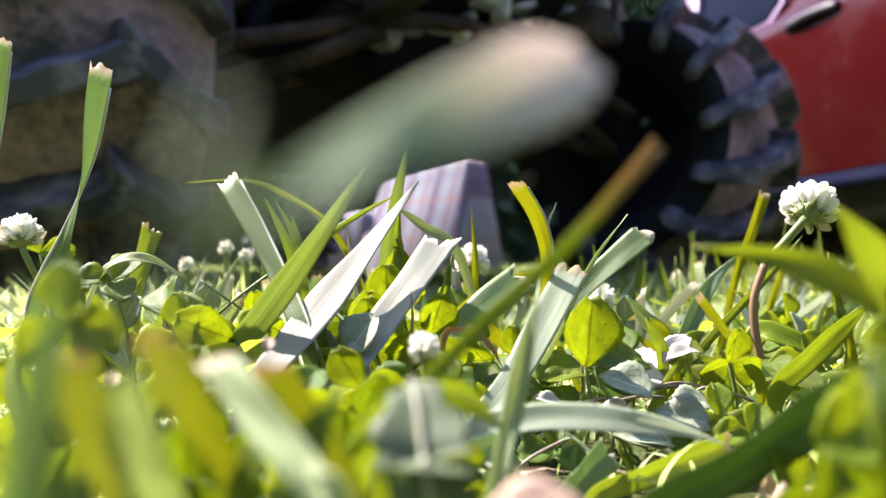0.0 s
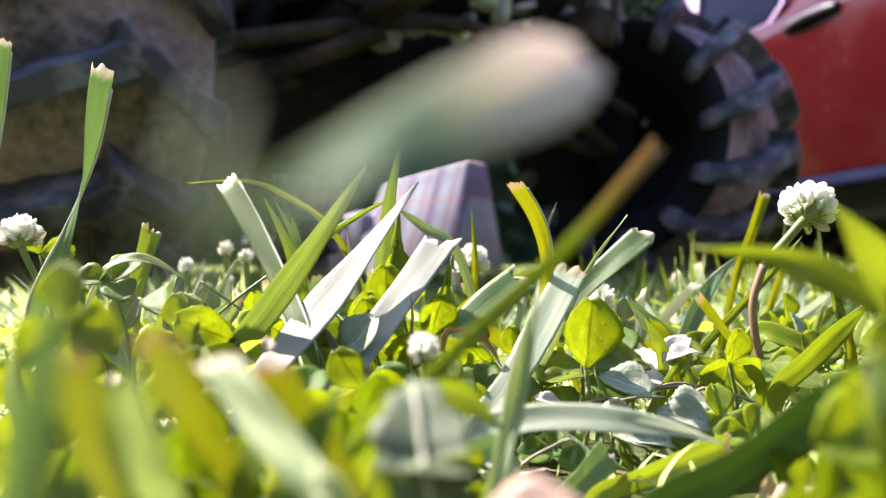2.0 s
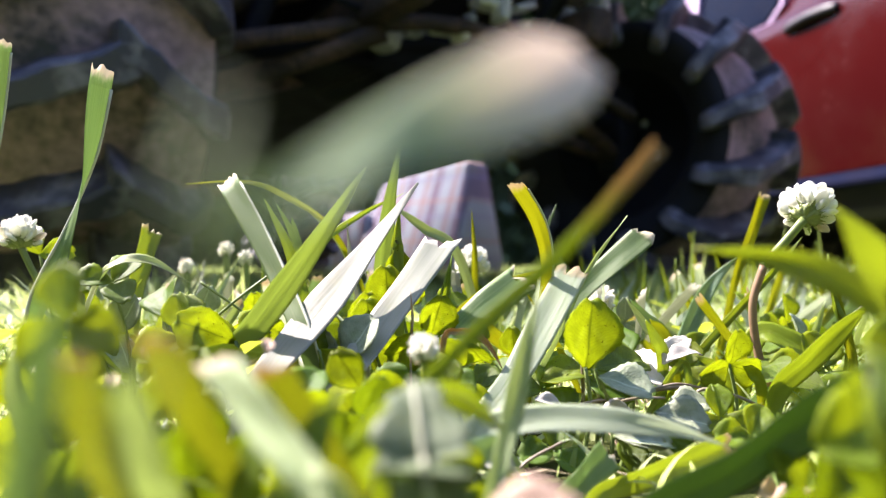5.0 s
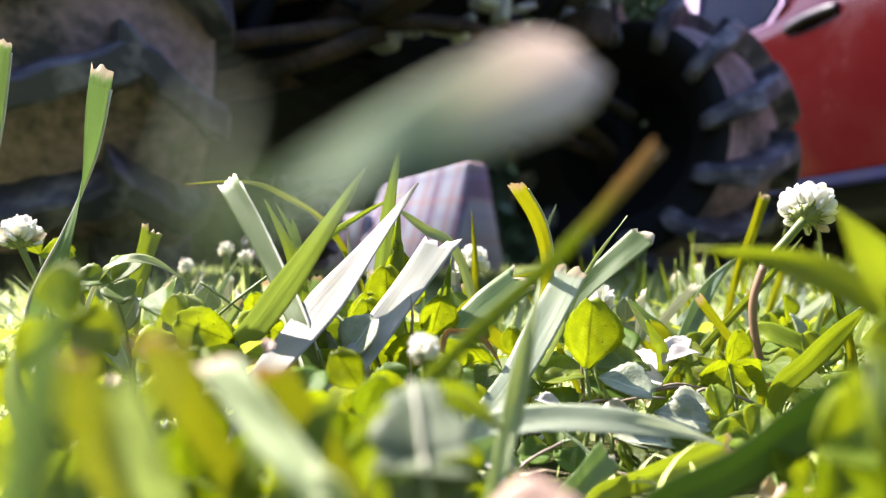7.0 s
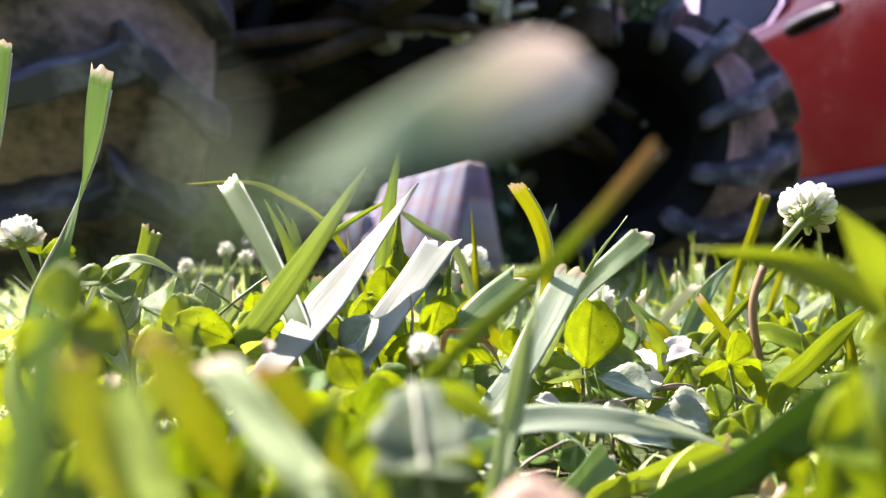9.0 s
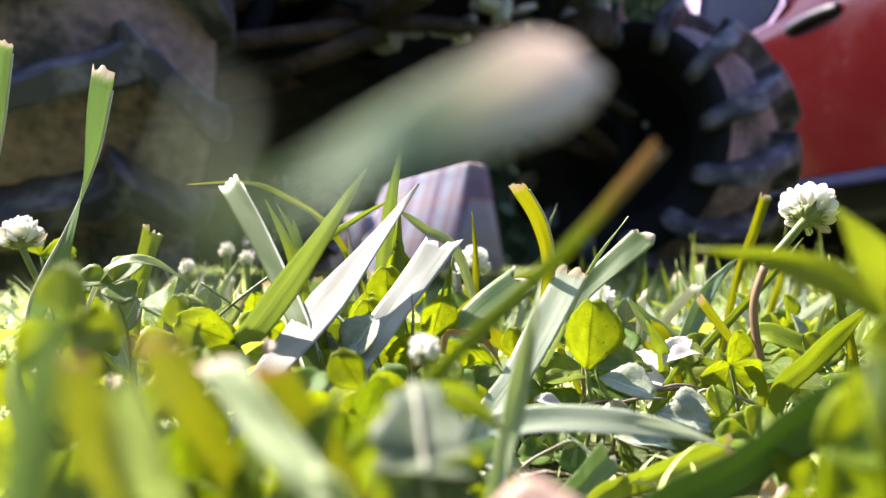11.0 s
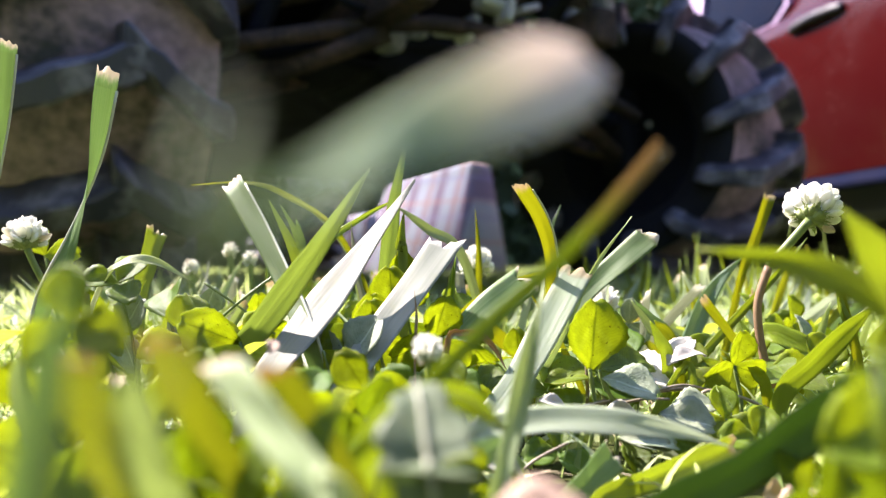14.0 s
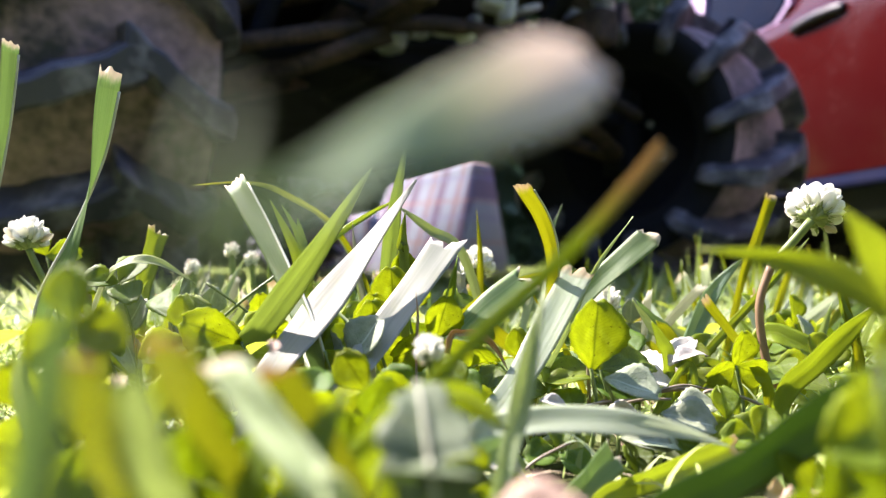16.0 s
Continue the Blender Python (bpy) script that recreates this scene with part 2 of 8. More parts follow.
SIDEWALL = painted("tyre_sidewall", (0.020, 0.021, 0.030), 0.75, gloss=0.2, amount=0.12, dirt=(0.10, 0.075, 0.07), scale=20.0)


def plaid_material():
    n = Nodes("plaid_cloth")
    c = n.add("SeparateXYZ", Vector=n.coords("Object"))
    along, up = c.outputs[0], c.outputs[2]

    def lines(coord, pitch, at, wide):
        f = n.maths("FRACT", n.maths("DIVIDE", coord, pitch))
        return n.maths("LESS_THAN", n.maths("ABSOLUTE", n.maths("SUBTRACT", f, at)), wide)
    col = n.mix(n.noise(40.0, 4.0), (0.28, 0.30, 0.36), (0.38, 0.40, 0.46))
    col = n.mix(n.maths("MULTIPLY", lines(along, 0.13, 0.5, 0.15), 0.8), col, (0.17, 0.10, 0.16))
    col = n.mix(n.maths("MULTIPLY", lines(along, 0.13, 0.12, 0.07), 0.7), col, (0.30, 0.13, 0.12))
    col = n.mix(n.maths("MULTIPLY", lines(up, 0.15, 0.45, 0.06), 0.35), col, (0.26, 0.24, 0.40))
    col = n.mix(n.maths("MULTIPLY", lines(up, 0.15, 0.85, 0.04), 0.4), col, (0.45, 0.20, 0.12))
    n.set(Base_Color=col, Roughness=0.9)
    n.bump(n.noise(600.0, 2.0), 0.4, 0.001)
    return n.mat


PLAID = plaid_material()
ORANGE = painted("orange_cloth", (0.60, 0.22, 0.07), 0.8, amount=0.2)


def foliage_material():
    n = Nodes("hedge_leaves")
    rnd = n.add("NewGeometry").outputs["Random Per Island"]
    n.set(Base_Color=n.ramp(rnd, (0.0, (0.02, 0.04, 0.012)), (1.0, (0.07, 0.10, 0.03))), Roughness=0.6)
    return n.mat


HEDGE = foliage_material()
BARK = stem_material("bark", (0.06, 0.05, 0.035), (0.14, 0.11, 0.08))


# ---- building helpers ----
def part(name, bm, material, parent=None, label="", smooth=True):
    """Links a bmesh as one mesh object, under a thing or a part."""
    mesh = bpy.data.meshes.new(name)
    bm.normal_update()
    bm.to_mesh(mesh)
    bm.free()
    for m in material if isinstance(material, (list, tuple)) else [material]:
        mesh.materials.append(m)
    if smooth:
        mesh.polygons.foreach_set("use_smooth", [True] * len(mesh.polygons))
    ob = new(name, mesh)
    ob.parent = parent
    if label:
        tagged(ob, label)
    return ob


def from_arrays(name, verts, faces, uvs, materials):
    """One mesh object from arrays of verts (n, 3), quads (m, 4) and a uv for each vertex."""
    mesh = bpy.data.meshes.new(name)
    mesh.from_pydata([tuple(v) for v in verts], [], [tuple(f) for f in faces])
    layer = mesh.uv_layers.new(name="UVMap")
    layer.data.foreach_set("uv", uvs[faces.reshape(-1)].astype(np.float32).reshape(-1))
    mesh.polygons.foreach_set("use_smooth", [True] * len(mesh.polygons))
    for m in materials:
        mesh.materials.append(m)
    return new(name, mesh)


def spline(points, t):
    """A point on a smooth line through the given points, t from 0 to 1, and the way on."""
    n = len(points) - 1
    k = min(int(t * n), n - 1)
    f = t * n - k
    p1, p2 = points[k], points[k + 1]
    p0 = points[k - 1] if k else p1 + (p1 - p2)
    p3 = points[k + 2] if k + 2 <= n else p2 + (p2 - p1)
    a, b, c = 2 * p1, p2 - p0, 2 * p0 - 5 * p1 + 4 * p2 - p3
    d = -p0 + 3 * p1 - 3 * p2 + p3
    return 0.5 * (a + b * f + c * f * f + d * f ** 3), (b + 2 * c * f + 3 * d * f * f).normalized()


def tube(bm, points, radius, sides=8, thin=1.0, rings=12, mat=0):
    """A round bar along a smooth line; thin: its end's radius over its start's."""
    points = [Vector(p) for p in points]
    rows = []
    for i in range(rings + 1):
        p, way = spline(points, i / rings)
        a = way.orthogonal().normalized() if i == 0 else (a - way * a.dot(way)).normalized()
        b = way.cross(a)
        r = radius * (1 + (thin - 1) * i / rings)
        rows.append([bm.verts.new(p + r * (math.cos(2 * math.pi * k / sides) * a + math.sin(2 * math.pi * k / sides) * b)) for k in range(sides)])
    for u, v in zip(rows, rows[1:]):
        for k in range(sides):
            bm.faces.new((u[k], u[(k + 1) % sides], v[(k + 1) % sides], v[k])).material_index = mat
    bm.faces.new(rows[0][::-1]).material_index = mat
    bm.faces.new(rows[-1]).material_index = mat
    return bm


def box(bm, centre, size, turn=None, bevel=0.004):
    """A box with its edges rounded off."""
    made = bmesh.ops.create_cube(bm, size=1.0)["verts"]
    m = Matrix.Translation(centre) @ (turn.to_4x4() if turn else Matrix.Identity(4)) @ Matrix.Diagonal((*size, 1))
    bmesh.ops.transform(bm, matrix=m, verts=made)
    if bevel:
        edges = list({e for v in made for e in v.link_edges})
        bmesh.ops.bevel(bm, geom=edges, offset=bevel, segments=2, affect="EDGES", profile=0.5)
    return bm


def lathe(bm, profile, sides=48, mat=0):
    """Turns a profile of (radius, along) round the y axis."""
    rows = [[bm.verts.new((r * math.cos(2 * math.pi * k / sides), y, r * math.sin(2 * math.pi * k / sides))) for k in range(sides)] for r, y in profile]
    for u, v in zip(rows, rows[1:]):
        for k in range(sides):
            bm.faces.new((u[k], v[k], v[(k + 1) % sides], u[(k + 1) % sides])).material_index = mat
    return bm


# ---- grass blades, leaves and flowers ----
def blade(label, points, width, material, end="point", twist=0.0, turn=0.0, fold=0.22, group="grass blades", neck=0.62, power=1.0, lobes=0, margin=0.0, name="grass_blade"):
    """A grass blade from its root along a smooth line. twist: degrees it faces away from the open side, turn: degrees more by its end; end: point, broad, round, or cut by a mower."""
    points = [Vector(p) for p in points]
    root = points[0].copy()
    rng = random.Random(int(abs(root.x * 7919 + root.y * 104729 + width * 1e6) * 1000))
    bm = bmesh.new()
    uv = bm.loops.layers.uv.new("UVMap")
    length = sum((b - a).length for a, b in zip(points, points[1:]))
    rings, cols = 22, 9
    slant = rng.uniform(-0.3, 0.3)
    thick = 0.00012
    fronts, backs = [], []
    for i in range(rings + 1):
        t = i / rings
        p, way = spline(points, t)
        face = Vector((0, -1, 0.12))
        face = (face - way * face.dot(way)).normalized()
        face = Matrix.Rotation(radians(twist + turn * t), 3, way) @ face
        side = way.cross(face).normalized()
        if end == "point":
            w = width * min(1.0, 0.62 + 0.6 * t) * max(0.02, min(1.0, (1 - t) / 0.42)) ** 0.8
        elif end == "round":
            w = width * (neck + (1.04 - neck) * t ** power) * math.sqrt(max(0.15, 1 - max(0.0, (t - 0.88) / 0.12) ** 2))
        elif end == "broad":
            w = width * min(1.0, 0.6 + 1.2 * t) * max(0.02, min(1.0, (1 - t) / 0.5)) ** 0.75
        else:
            w = width * (neck + (1.04 - neck) * t ** power)
        if lobes:
            w *= 0.62 + 0.38 * abs(math.sin(lobes * math.pi * t + 0.4)) ** 0.6
        w *= 1 + 0.04 * math.sin(9 * t + root.x * 300)
        f, b = [], []
        for k in range(cols):
            s = k / (cols - 1) * 2 - 1
            q = p - root + side * (s * w / 2) + face * (abs(s) * fold * w / 2 + 0.00025 * math.sin(14 * t + 2 * s + root.x * 100))
            if end == "cut" and i == rings:
                q += way * (slant * s + rng.uniform(-0.14, 0.12) + (-0.3 if rng.random() < 0.12 else 0)) * width
            elif end == "cut" and i == rings - 1:
                q += way * slant * s * 0.4 * width
            edge = thick * (1.6 - abs(s) * 1.2) * (2.2 if k == cols // 2 else 1)
            f.append((bm.verts.new(q), k, t))
            b.append((bm.verts.new(q - face * edge), k, t))
        fronts.append(f)
        backs.append(b)

    ragged = bmesh.new()
    ragged_uv = ragged.loops.layers.uv.new("UVMap")
    copies = {}

    def quad(vs, loose=False):
        if loose:
            for v in vs:
                if v[0] not in copies:
                    copies[v[0]] = ragged.verts.new(v[0].co)
            corner = [copies[v[0]] for v in vs]
        else:
            corner = [v[0] for v in vs]
        fc = (ragged if loose else bm).faces.new(corner)
        for loop, v in zip(fc.loops, vs):
            loop[ragged_uv if loose else uv].uv = (v[1] / (cols - 1), v[2] * (1.0 if end == "cut" else 0.95))
    for i in range(rings):
        loose = end == "cut" and i == rings - 1
        f0, f1, b0, b1 = fronts[i], fronts[i + 1], backs[i], backs[i + 1]
        for k in range(cols - 1):
            quad((f0[k], f0[k + 1], f1[k + 1], f1[k]), loose)
            quad((b0[k + 1], b0[k], b1[k], b1[k + 1]), loose)
        quad((f0[0], f1[0], b1[0], b0[0]), loose)
        quad((f1[-1], f0[-1], b0[-1], b1[-1]), loose)
    for k in range(cols - 1):
        quad((fronts[-1][k], fronts[-1][k + 1], backs[-1][k + 1], backs[-1][k]), end == "cut")
    rim = [f[-1][0].co.copy() for f in fronts[3:-1:3]]
    for v in [v for v in bm.verts if not v.link_faces]:
        bm.verts.remove(v)
    ob = part(name, bm, material)
    if margin:
        part("leaf_margin", tube(bmesh.new(), rim, width * margin, 6, 0.9, 24), MARGIN, ob, "pale rolled margin")
    if end == "cut":
        part("frayed_end", ragged, material, ob, "dry frayed end")
    else:
        ragged.free()
    ob.matrix_basis = Matrix.Translation(root)
    return tagged(ob, label, "grass", group)


def leaflet_mesh(name, material, length=1.0, width=0.85, fold=0.42, curl=0.16):
    """An egg-shaped clover leaflet, its foot at the origin, along +y, its face up; edges finely toothed."""
    bm = bmesh.new()
    uv = bm.loops.layers.uv.new("UVMap")
    rows, cols = 16, 9
    top, low = [], []
    for i in range(rows + 1):
        t = i / rows
        w = width * math.sin(math.pi * min(1.0, t ** 1.2 * 0.92 + 0.025)) ** 0.92
        notch = 0.07
        a, b = [], []
        for k in range(cols):
            s = k / (cols - 1) * 2 - 1
            tooth = 0.012 * ((i % 2) * 2 - 1) if abs(s) == 1 and 2 < i < rows else 0
            y = t * length - (notch * (1 - abs(s)) if i == rows else 0) + (0.02 * (1 - s * s) if i < rows else 0)
            x = s * (w / 2 + tooth)
            z = abs(x) * fold - curl * t * t + 0.02 * math.sin(t * 9 + s * 3)
            a.append((bm.verts.new((x, y, z)), k, t))
            b.append((bm.verts.new((x, y, z - 0.012)), k, t))
        top.append(a)
        low.append(b)

    def quad(vs):
        fc = bm.faces.new([v[0] for v in vs])
        for loop, v in zip(fc.loops, vs):
            loop[uv].uv = (v[1] / (cols - 1), v[2])
    for i in range(rows):
        for k in range(cols - 1):
            quad((top[i][k], top[i][k + 1], top[i + 1][k + 1], top[i + 1][k]))
            quad((low[i][k + 1], low[i][k], low[i + 1][k], low[i + 1][k + 1]))
        quad((top[i][0], top[i + 1][0], low[i + 1][0], low[i][0]))
        quad((top[i + 1][-1], top[i][-1], low[i][-1], low[i + 1][-1]))
    for k in range(cols - 1):
        quad((top[-1][k], top[-1][k + 1], low[-1][k + 1], low[-1][k]))
    ob = part(name, bm, material)
    mesh = ob.data
    bpy.data.objects.remove(ob)
    return mesh


LEAFLETS = {m.name: leaflet_mesh("leaflet", m) for m in (LEAF, LEAF_SUNNY, LEAF_GREY)}
DRY_LEAFLET = leaflet_mesh("withered_leaf", LEAF_DRY, fold=0.5, curl=0.4, width=0.6)
RUST_LEAFLET = leaflet_mesh("withered_leaf", RUST, fold=0.6, curl=0.6, width=0.8)
PINK_LEAFLET = leaflet_mesh("withered_leaf", PINKISH, fold=0.4, curl=0.5, width=0.7)


def clover_leaf(label, root, hub, size, facing, material, spin=0.0, count=3, spread=1.0, stem=STEM_GREEN):
    """A clover leaf: a stalk from the ground to the hub, where its leaflets sit; facing: the way that its upper side looks; spin: turns the leaflets round that way."""
    root, hub, face = Vector(root), Vector(hub), Vector(facing).normalized()
    thing = new("clover_leaf")
    thing.location = root
    tagged(thing, label, "clover", "clover leaves")
    rel = hub - root
    part("stalk", tube(bmesh.new(), [(0, 0, 0), rel * 0.5 + Vector((0.002, 0.001, 0.001)), rel], 0.0006, 6, 0.8, 8), stem, thing)
    up = Vector((0, 0, 1)) - face * face.z
    if up.length < 0.05:
        up = Vector((0, 1, 0))
    up.normalize()
    base = Matrix((up.cross(face), up, face)).transposed()
    for k in range(count):
        ang = (k - (count - 1) / 2) * 2 * math.pi / 3 * spread if count > 1 else 0
        rot = base @ Matrix.Rotation(radians(spin) + ang, 3, "Z") @ Matrix.Rotation(radians(14 if count > 1 else 0), 3, "X")
        ob = new("leaflet", LEAFLETS[material.name])
        ob.parent = thing
        ob.matrix_basis = Matrix.LocRotScale(rel, rot.to_quaternion(), (size, size, size))
    return thing


def lone_leaf(label, place, size, facing, spin, mesh, category="leaf"):
    face = Vector(facing).normalized()
    up = (Vector((0, 0, 1)) - face * face.z)
    up = up.normalized() if up.length > 0.05 else Vector((0, 1, 0))
    rot = Matrix((up.cross(face), up, face)).transposed() @ Matrix.Rotation(radians(spin), 3, "Z")
    ob = new("withered_leaf", mesh)
    ob.matrix_basis = Matrix.LocRotScale(Vector(place), rot.to_quaternion(), (size, size, size))
    return tagged(ob, label, category, "withered leaves")


def floret_mesh():
    """A clover floret along +z, 1 long: a green toothed calyx and a folded white petal."""
    bm = bmesh.new()
    uv = bm.loops.layers.uv.new("UVMap")
    sides = 8
    prof = [(0.0, 0.03), (0.06, 0.05), (0.22, 0.06), (0.40, 0.075), (0.41, 0.080), (0.52, 0.120), (0.66, 0.148), (0.80, 0.142), (0.92, 0.105), (1.0, 0.035)]
    rows = []
    for z, r in prof:
        ring = []
        for k in range(sides):
            a = 2 * math.pi * k / sides
            flat = 1.0 if z < 0.405 else 0.5
            x, y = r * math.cos(a), r * math.sin(a) * flat
            if z > 0.41 and abs(math.sin(a)) > 0.9:
                y *= 0.6
            ring.append(bm.verts.new((x, y + 0.10 * z * z, z)))
        rows.append(ring)
    for i, (u, v) in enumerate(zip(rows, rows[1:])):
        for k in range(sides):
            f = bm.faces.new((u[k], u[(k + 1) % sides], v[(k + 1) % sides], v[k]))
            f.material_index = 1 if i < 4 else 0
            for loop, (q, z) in zip(f.loops, ((k, prof[i][0]), (k + 1, prof[i][0]), (k + 1, prof[i + 1][0]), (k, prof[i + 1][0]))):
                loop[uv].uv = (q / sides, z)
    for k in range(5):
        a = 2 * math.pi * k / 5
        c, s = math.cos(a), math.sin(a)
        f = bm.faces.new([bm.verts.new(p) for p in ((0.088 * c - 0.03 * s, 0.088 * s + 0.03 * c + 0.01, 0.38), (0.088 * c + 0.03 * s, 0.088 * s - 0.03 * c + 0.01, 0.38), (0.17 * c, 0.14 * s + 0.03, 0.55))])
        f.material_index = 1
    ob = part("floret", bm, [PETAL, CALYX])
    mesh = ob.data
    bpy.data.objects.remove(ob)
    return mesh


FLORET = floret_mesh()


def clover_flower(label, points, head, size, stalk, axis=(0, 0, 1), florets=52, droop=0.35, width=0.0009):
    """A white clover flower: a stalk through the given points and a round head of florets at its end. head: its centre."""
    points = [Vector(p) for p in points]
    root = points[0].copy()
    thing = new("clover_flower")
    thing.location = root
    tagged(thing, label, "flower", "clover flowers")
    axis = Vector(axis).normalized()
    centre = Vector(head) - root
    foot = centre - axis * size * 0.42
    line = [p - root for p in points]
    part("stalk", tube(bmesh.new(), line, width, 8, 0.95, 22), stalk, thing)
    part("flower_neck", tube(bmesh.new(), [line[-1], line[-1].lerp(foot, 0.5), foot + axis * size * 0.05], width * 0.97, 8, 1.02, 10), STEM_GREEN, thing, "pale green flower neck")
    bm = bmesh.new()
    bmesh.ops.create_icosphere(bm, subdivisions=2, radius=size * 0.10, matrix=Matrix.Translation(foot + axis * size * 0.13))
    part("receptacle", bm, CALYX, thing)
    rng = random.Random(int(abs(root.x) * 1e5) + florets)
    turn = axis.to_track_quat("Z", "Y")
    low = -0.75 - droop * 0.2
    for i in range(florets):
        c = 1 - (i + 0.5) / florets * (1 - low)
        s = math.sqrt(max(0.0, 1 - c * c))
        a = i * 2.39996 + rng.uniform(-0.15, 0.15)
        out = turn @ Vector((s * math.cos(a), s * math.sin(a), c))
        begin = foot + axis * size * 0.10 + out * size * 0.05
        tip = centre + out * size * 0.5 * rng.uniform(0.9, 1.04)
        way = tip - begin
        ob = new("floret", FLORET)
        ob.parent = thing
        k = rng.uniform(1.35, 1.8)
        rot = way.to_track_quat("Z", "Y") @ Euler((0, 0, rng.uniform(0, 6.28))).to_quaternion()
        ob.matrix_basis = Matrix.LocRotScale(begin, rot, (size * 0.62 * k, size * 0.62 * k, way.length))
    return thing


def twig(label, points, radius, material):
    """A thin dry stalk lying among the leaves."""
    points = [Vector(p) for p in points]
    ob = part("twig", tube(bmesh.new(), [p - points[0] for p in points], radius, 7, 0.75, 18), material)
    ob.location = points[0]
    return tagged(ob, label, "twig", "twigs")


def weed_leaf(label, points, width, material):
    """A lobed leaf with a thick pale midrib."""
    ob = blade(label, points, width, material, "broad", twist=10, lobes=4, fold=0.2, group="weed leaves", name="weed_leaf")
    tagged(ob, label, "leaf", "weed leaves")
    root = Vector(points[0])
    line = [Vector(p) - root + Vector((0, -0.0006, 0.0003)) for p in points]
    part("midrib", tube(bmesh.new(), line, width * 0.035, 8, 0.35, 20), STEM_PALE, ob, "pale raised midrib")
    return ob


# ---- the ground ----
def ground():
    bm = bmesh.new()
    steps = [-900, -300, -100, -40, -15, -8, -4, -2, -1, -0.5, 0, 0.5, 1, 2, 4, 8, 15, 40, 100, 300, 900]
    grid = [[bm.verts.new((x, y, 0.004 * math.sin(x * 2.1) * math.cos(y * 1.7) * min(1, 6 / (1 + abs(x) + abs(y))) - 0.002)) for x in steps] for y in steps]
    for a, b in zip(grid, grid[1:]):
        for k in range(len(steps) - 1):
            bm.faces.new((a[k], a[k + 1], b[k + 1], b[k]))
    return tagged(part("ground", bm, SOIL), "grassy ground of dark soil and thatch", "ground", kind="structure")


ground()


def lawn(name, label, count, region, height, width, material, lean, rings=4, seed=1, keep=None):
    """Blades of a lawn as one mesh: region x0, x1, y0, y1; height, width and lean as (least, most)."""
    r = np.random.RandomState(seed)
    x, y = r.uniform(region[0], region[1], count), r.uniform(region[2], region[3], count)
    edge = np.minimum(np.minimum(x - region[0], region[1] - x), np.minimum(y - region[2], region[3] - y))
    ok = r.uniform(0, 1, count) < edge / (0.12 * (region[3] - region[2]))
    if keep is not None:
        ok &= keep(x, y, r)
    x, y = x[ok], y[ok]
    n = len(x)
    clump = 0.75 + 0.35 * np.sin(x * 13 + 2 * np.sin(y * 9)) * np.sin(y * 11 + 1.5)
    h = r.uniform(*height, n) * clump
    w = r.uniform(*width, n)
    a, tilt = r.uniform(0, 2 * np.pi, n), np.radians(r.uniform(*lean, n))
    yaw = r.uniform(0, 2 * np.pi, n)
    verts, uvs = np.zeros((n, rings + 1, 3, 3)), np.zeros((n, rings + 1, 3, 2))
    for i in range(rings + 1):
        t = i / rings
        bend = tilt * (0.35 + 0.65 * t)
        out, up = h * t * np.sin(bend), h * t * np.cos(bend)
        wide = w * (1 - t ** 2.2) * 0.5 + 0.00008
        for k, s in enumerate((-1, 0, 1)):
            verts[:, i, k, 0] = x + out * np.cos(a) + s * wide * np.cos(yaw) - (s == 0) * wide * 0.35 * np.sin(yaw)
            verts[:, i, k, 1] = y + out * np.sin(a) + s * wide * np.sin(yaw) + (s == 0) * wide * 0.35 * np.cos(yaw)
            verts[:, i, k, 2] = up - 0.001
            uvs[:, i, k] = (s * 0.5 + 0.5, t * 0.93)
    base = (np.arange(n) * (rings + 1) * 3)[:, None, None, None]
    i, k = np.arange(rings)[None, :, None, None], np.arange(2)[None, None, :, None]
    quad = np.concatenate([i * 3 + k, i * 3 + k + 1, (i + 1) * 3 + k + 1, (i + 1) * 3 + k], axis=3)
    faces = (base + quad).reshape(-1, 4)
    ob = from_arrays(name, verts.reshape(-1, 3), faces, uvs.reshape(-1, 2), [material])
    return tagged(ob, label, "grass", kind="stuff")


def open_in_front(x, y, r):
    """Keeps the small hollow clear in which the phone lies."""
    return ~((np.abs(x) < 0.035 + 0.25 * np.maximum(y, 0)) & (y > -0.03) & (y < 0.14))


lawn("lawn_grass", "short mown sunlit green grass", 11000, (-0.75, 0.75, -0.40, 0.75), (0.012, 0.036), (0.0016, 0.0036), LAWN_BLADE, (10, 75), 5, 1, open_in_front)
lawn("lawn_grass", "pale glossy blades among the mown grass", 2600, (-0.70, 0.70, 0.04, 0.72), (0.015, 0.038), (0.002, 0.004), LAWN_PALE, (20, 85), 5, 2, open_in_front)
lawn("dead_grass", "dry straw-coloured clippings in the grass", 3600, (-0.65, 0.65, -0.3, 0.70), (0.012, 0.035), (0.0008, 0.002), LAWN_STRAW, (60, 96), 4, 3, open_in_front)
lawn("lawn_grass", "upright mown grass among the clover", 4000, (-0.65, 0.65, 0.26, 0.74), (0.028, 0.056), (0.0018, 0.0042), LAWN_BLADE, (15, 72), 6, 8)
lawn("lawn_grass", "pale upright blades among the clover", 3000, (-0.65, 0.65, 0.26, 0.74), (0.028, 0.056), (0.0018, 0.0040), LAWN_PALE, (20, 78), 6, 9)
lawn("lawn_grass", "thin green and pale blades between the clover leaves", 2600, (-0.26, 0.26, 0.205, 0.38), (0.016, 0.040), (0.0009, 0.0024), LAWN_BLADE, (25, 88), 6, 21, open_in_front)
lawn("lawn_grass", "thin pale blades between the clover leaves", 1100, (-0.26, 0.26, 0.205, 0.38), (0.016, 0.040), (0.0008, 0.0022), LAWN_PALE, (30, 90), 6, 22, open_in_front)
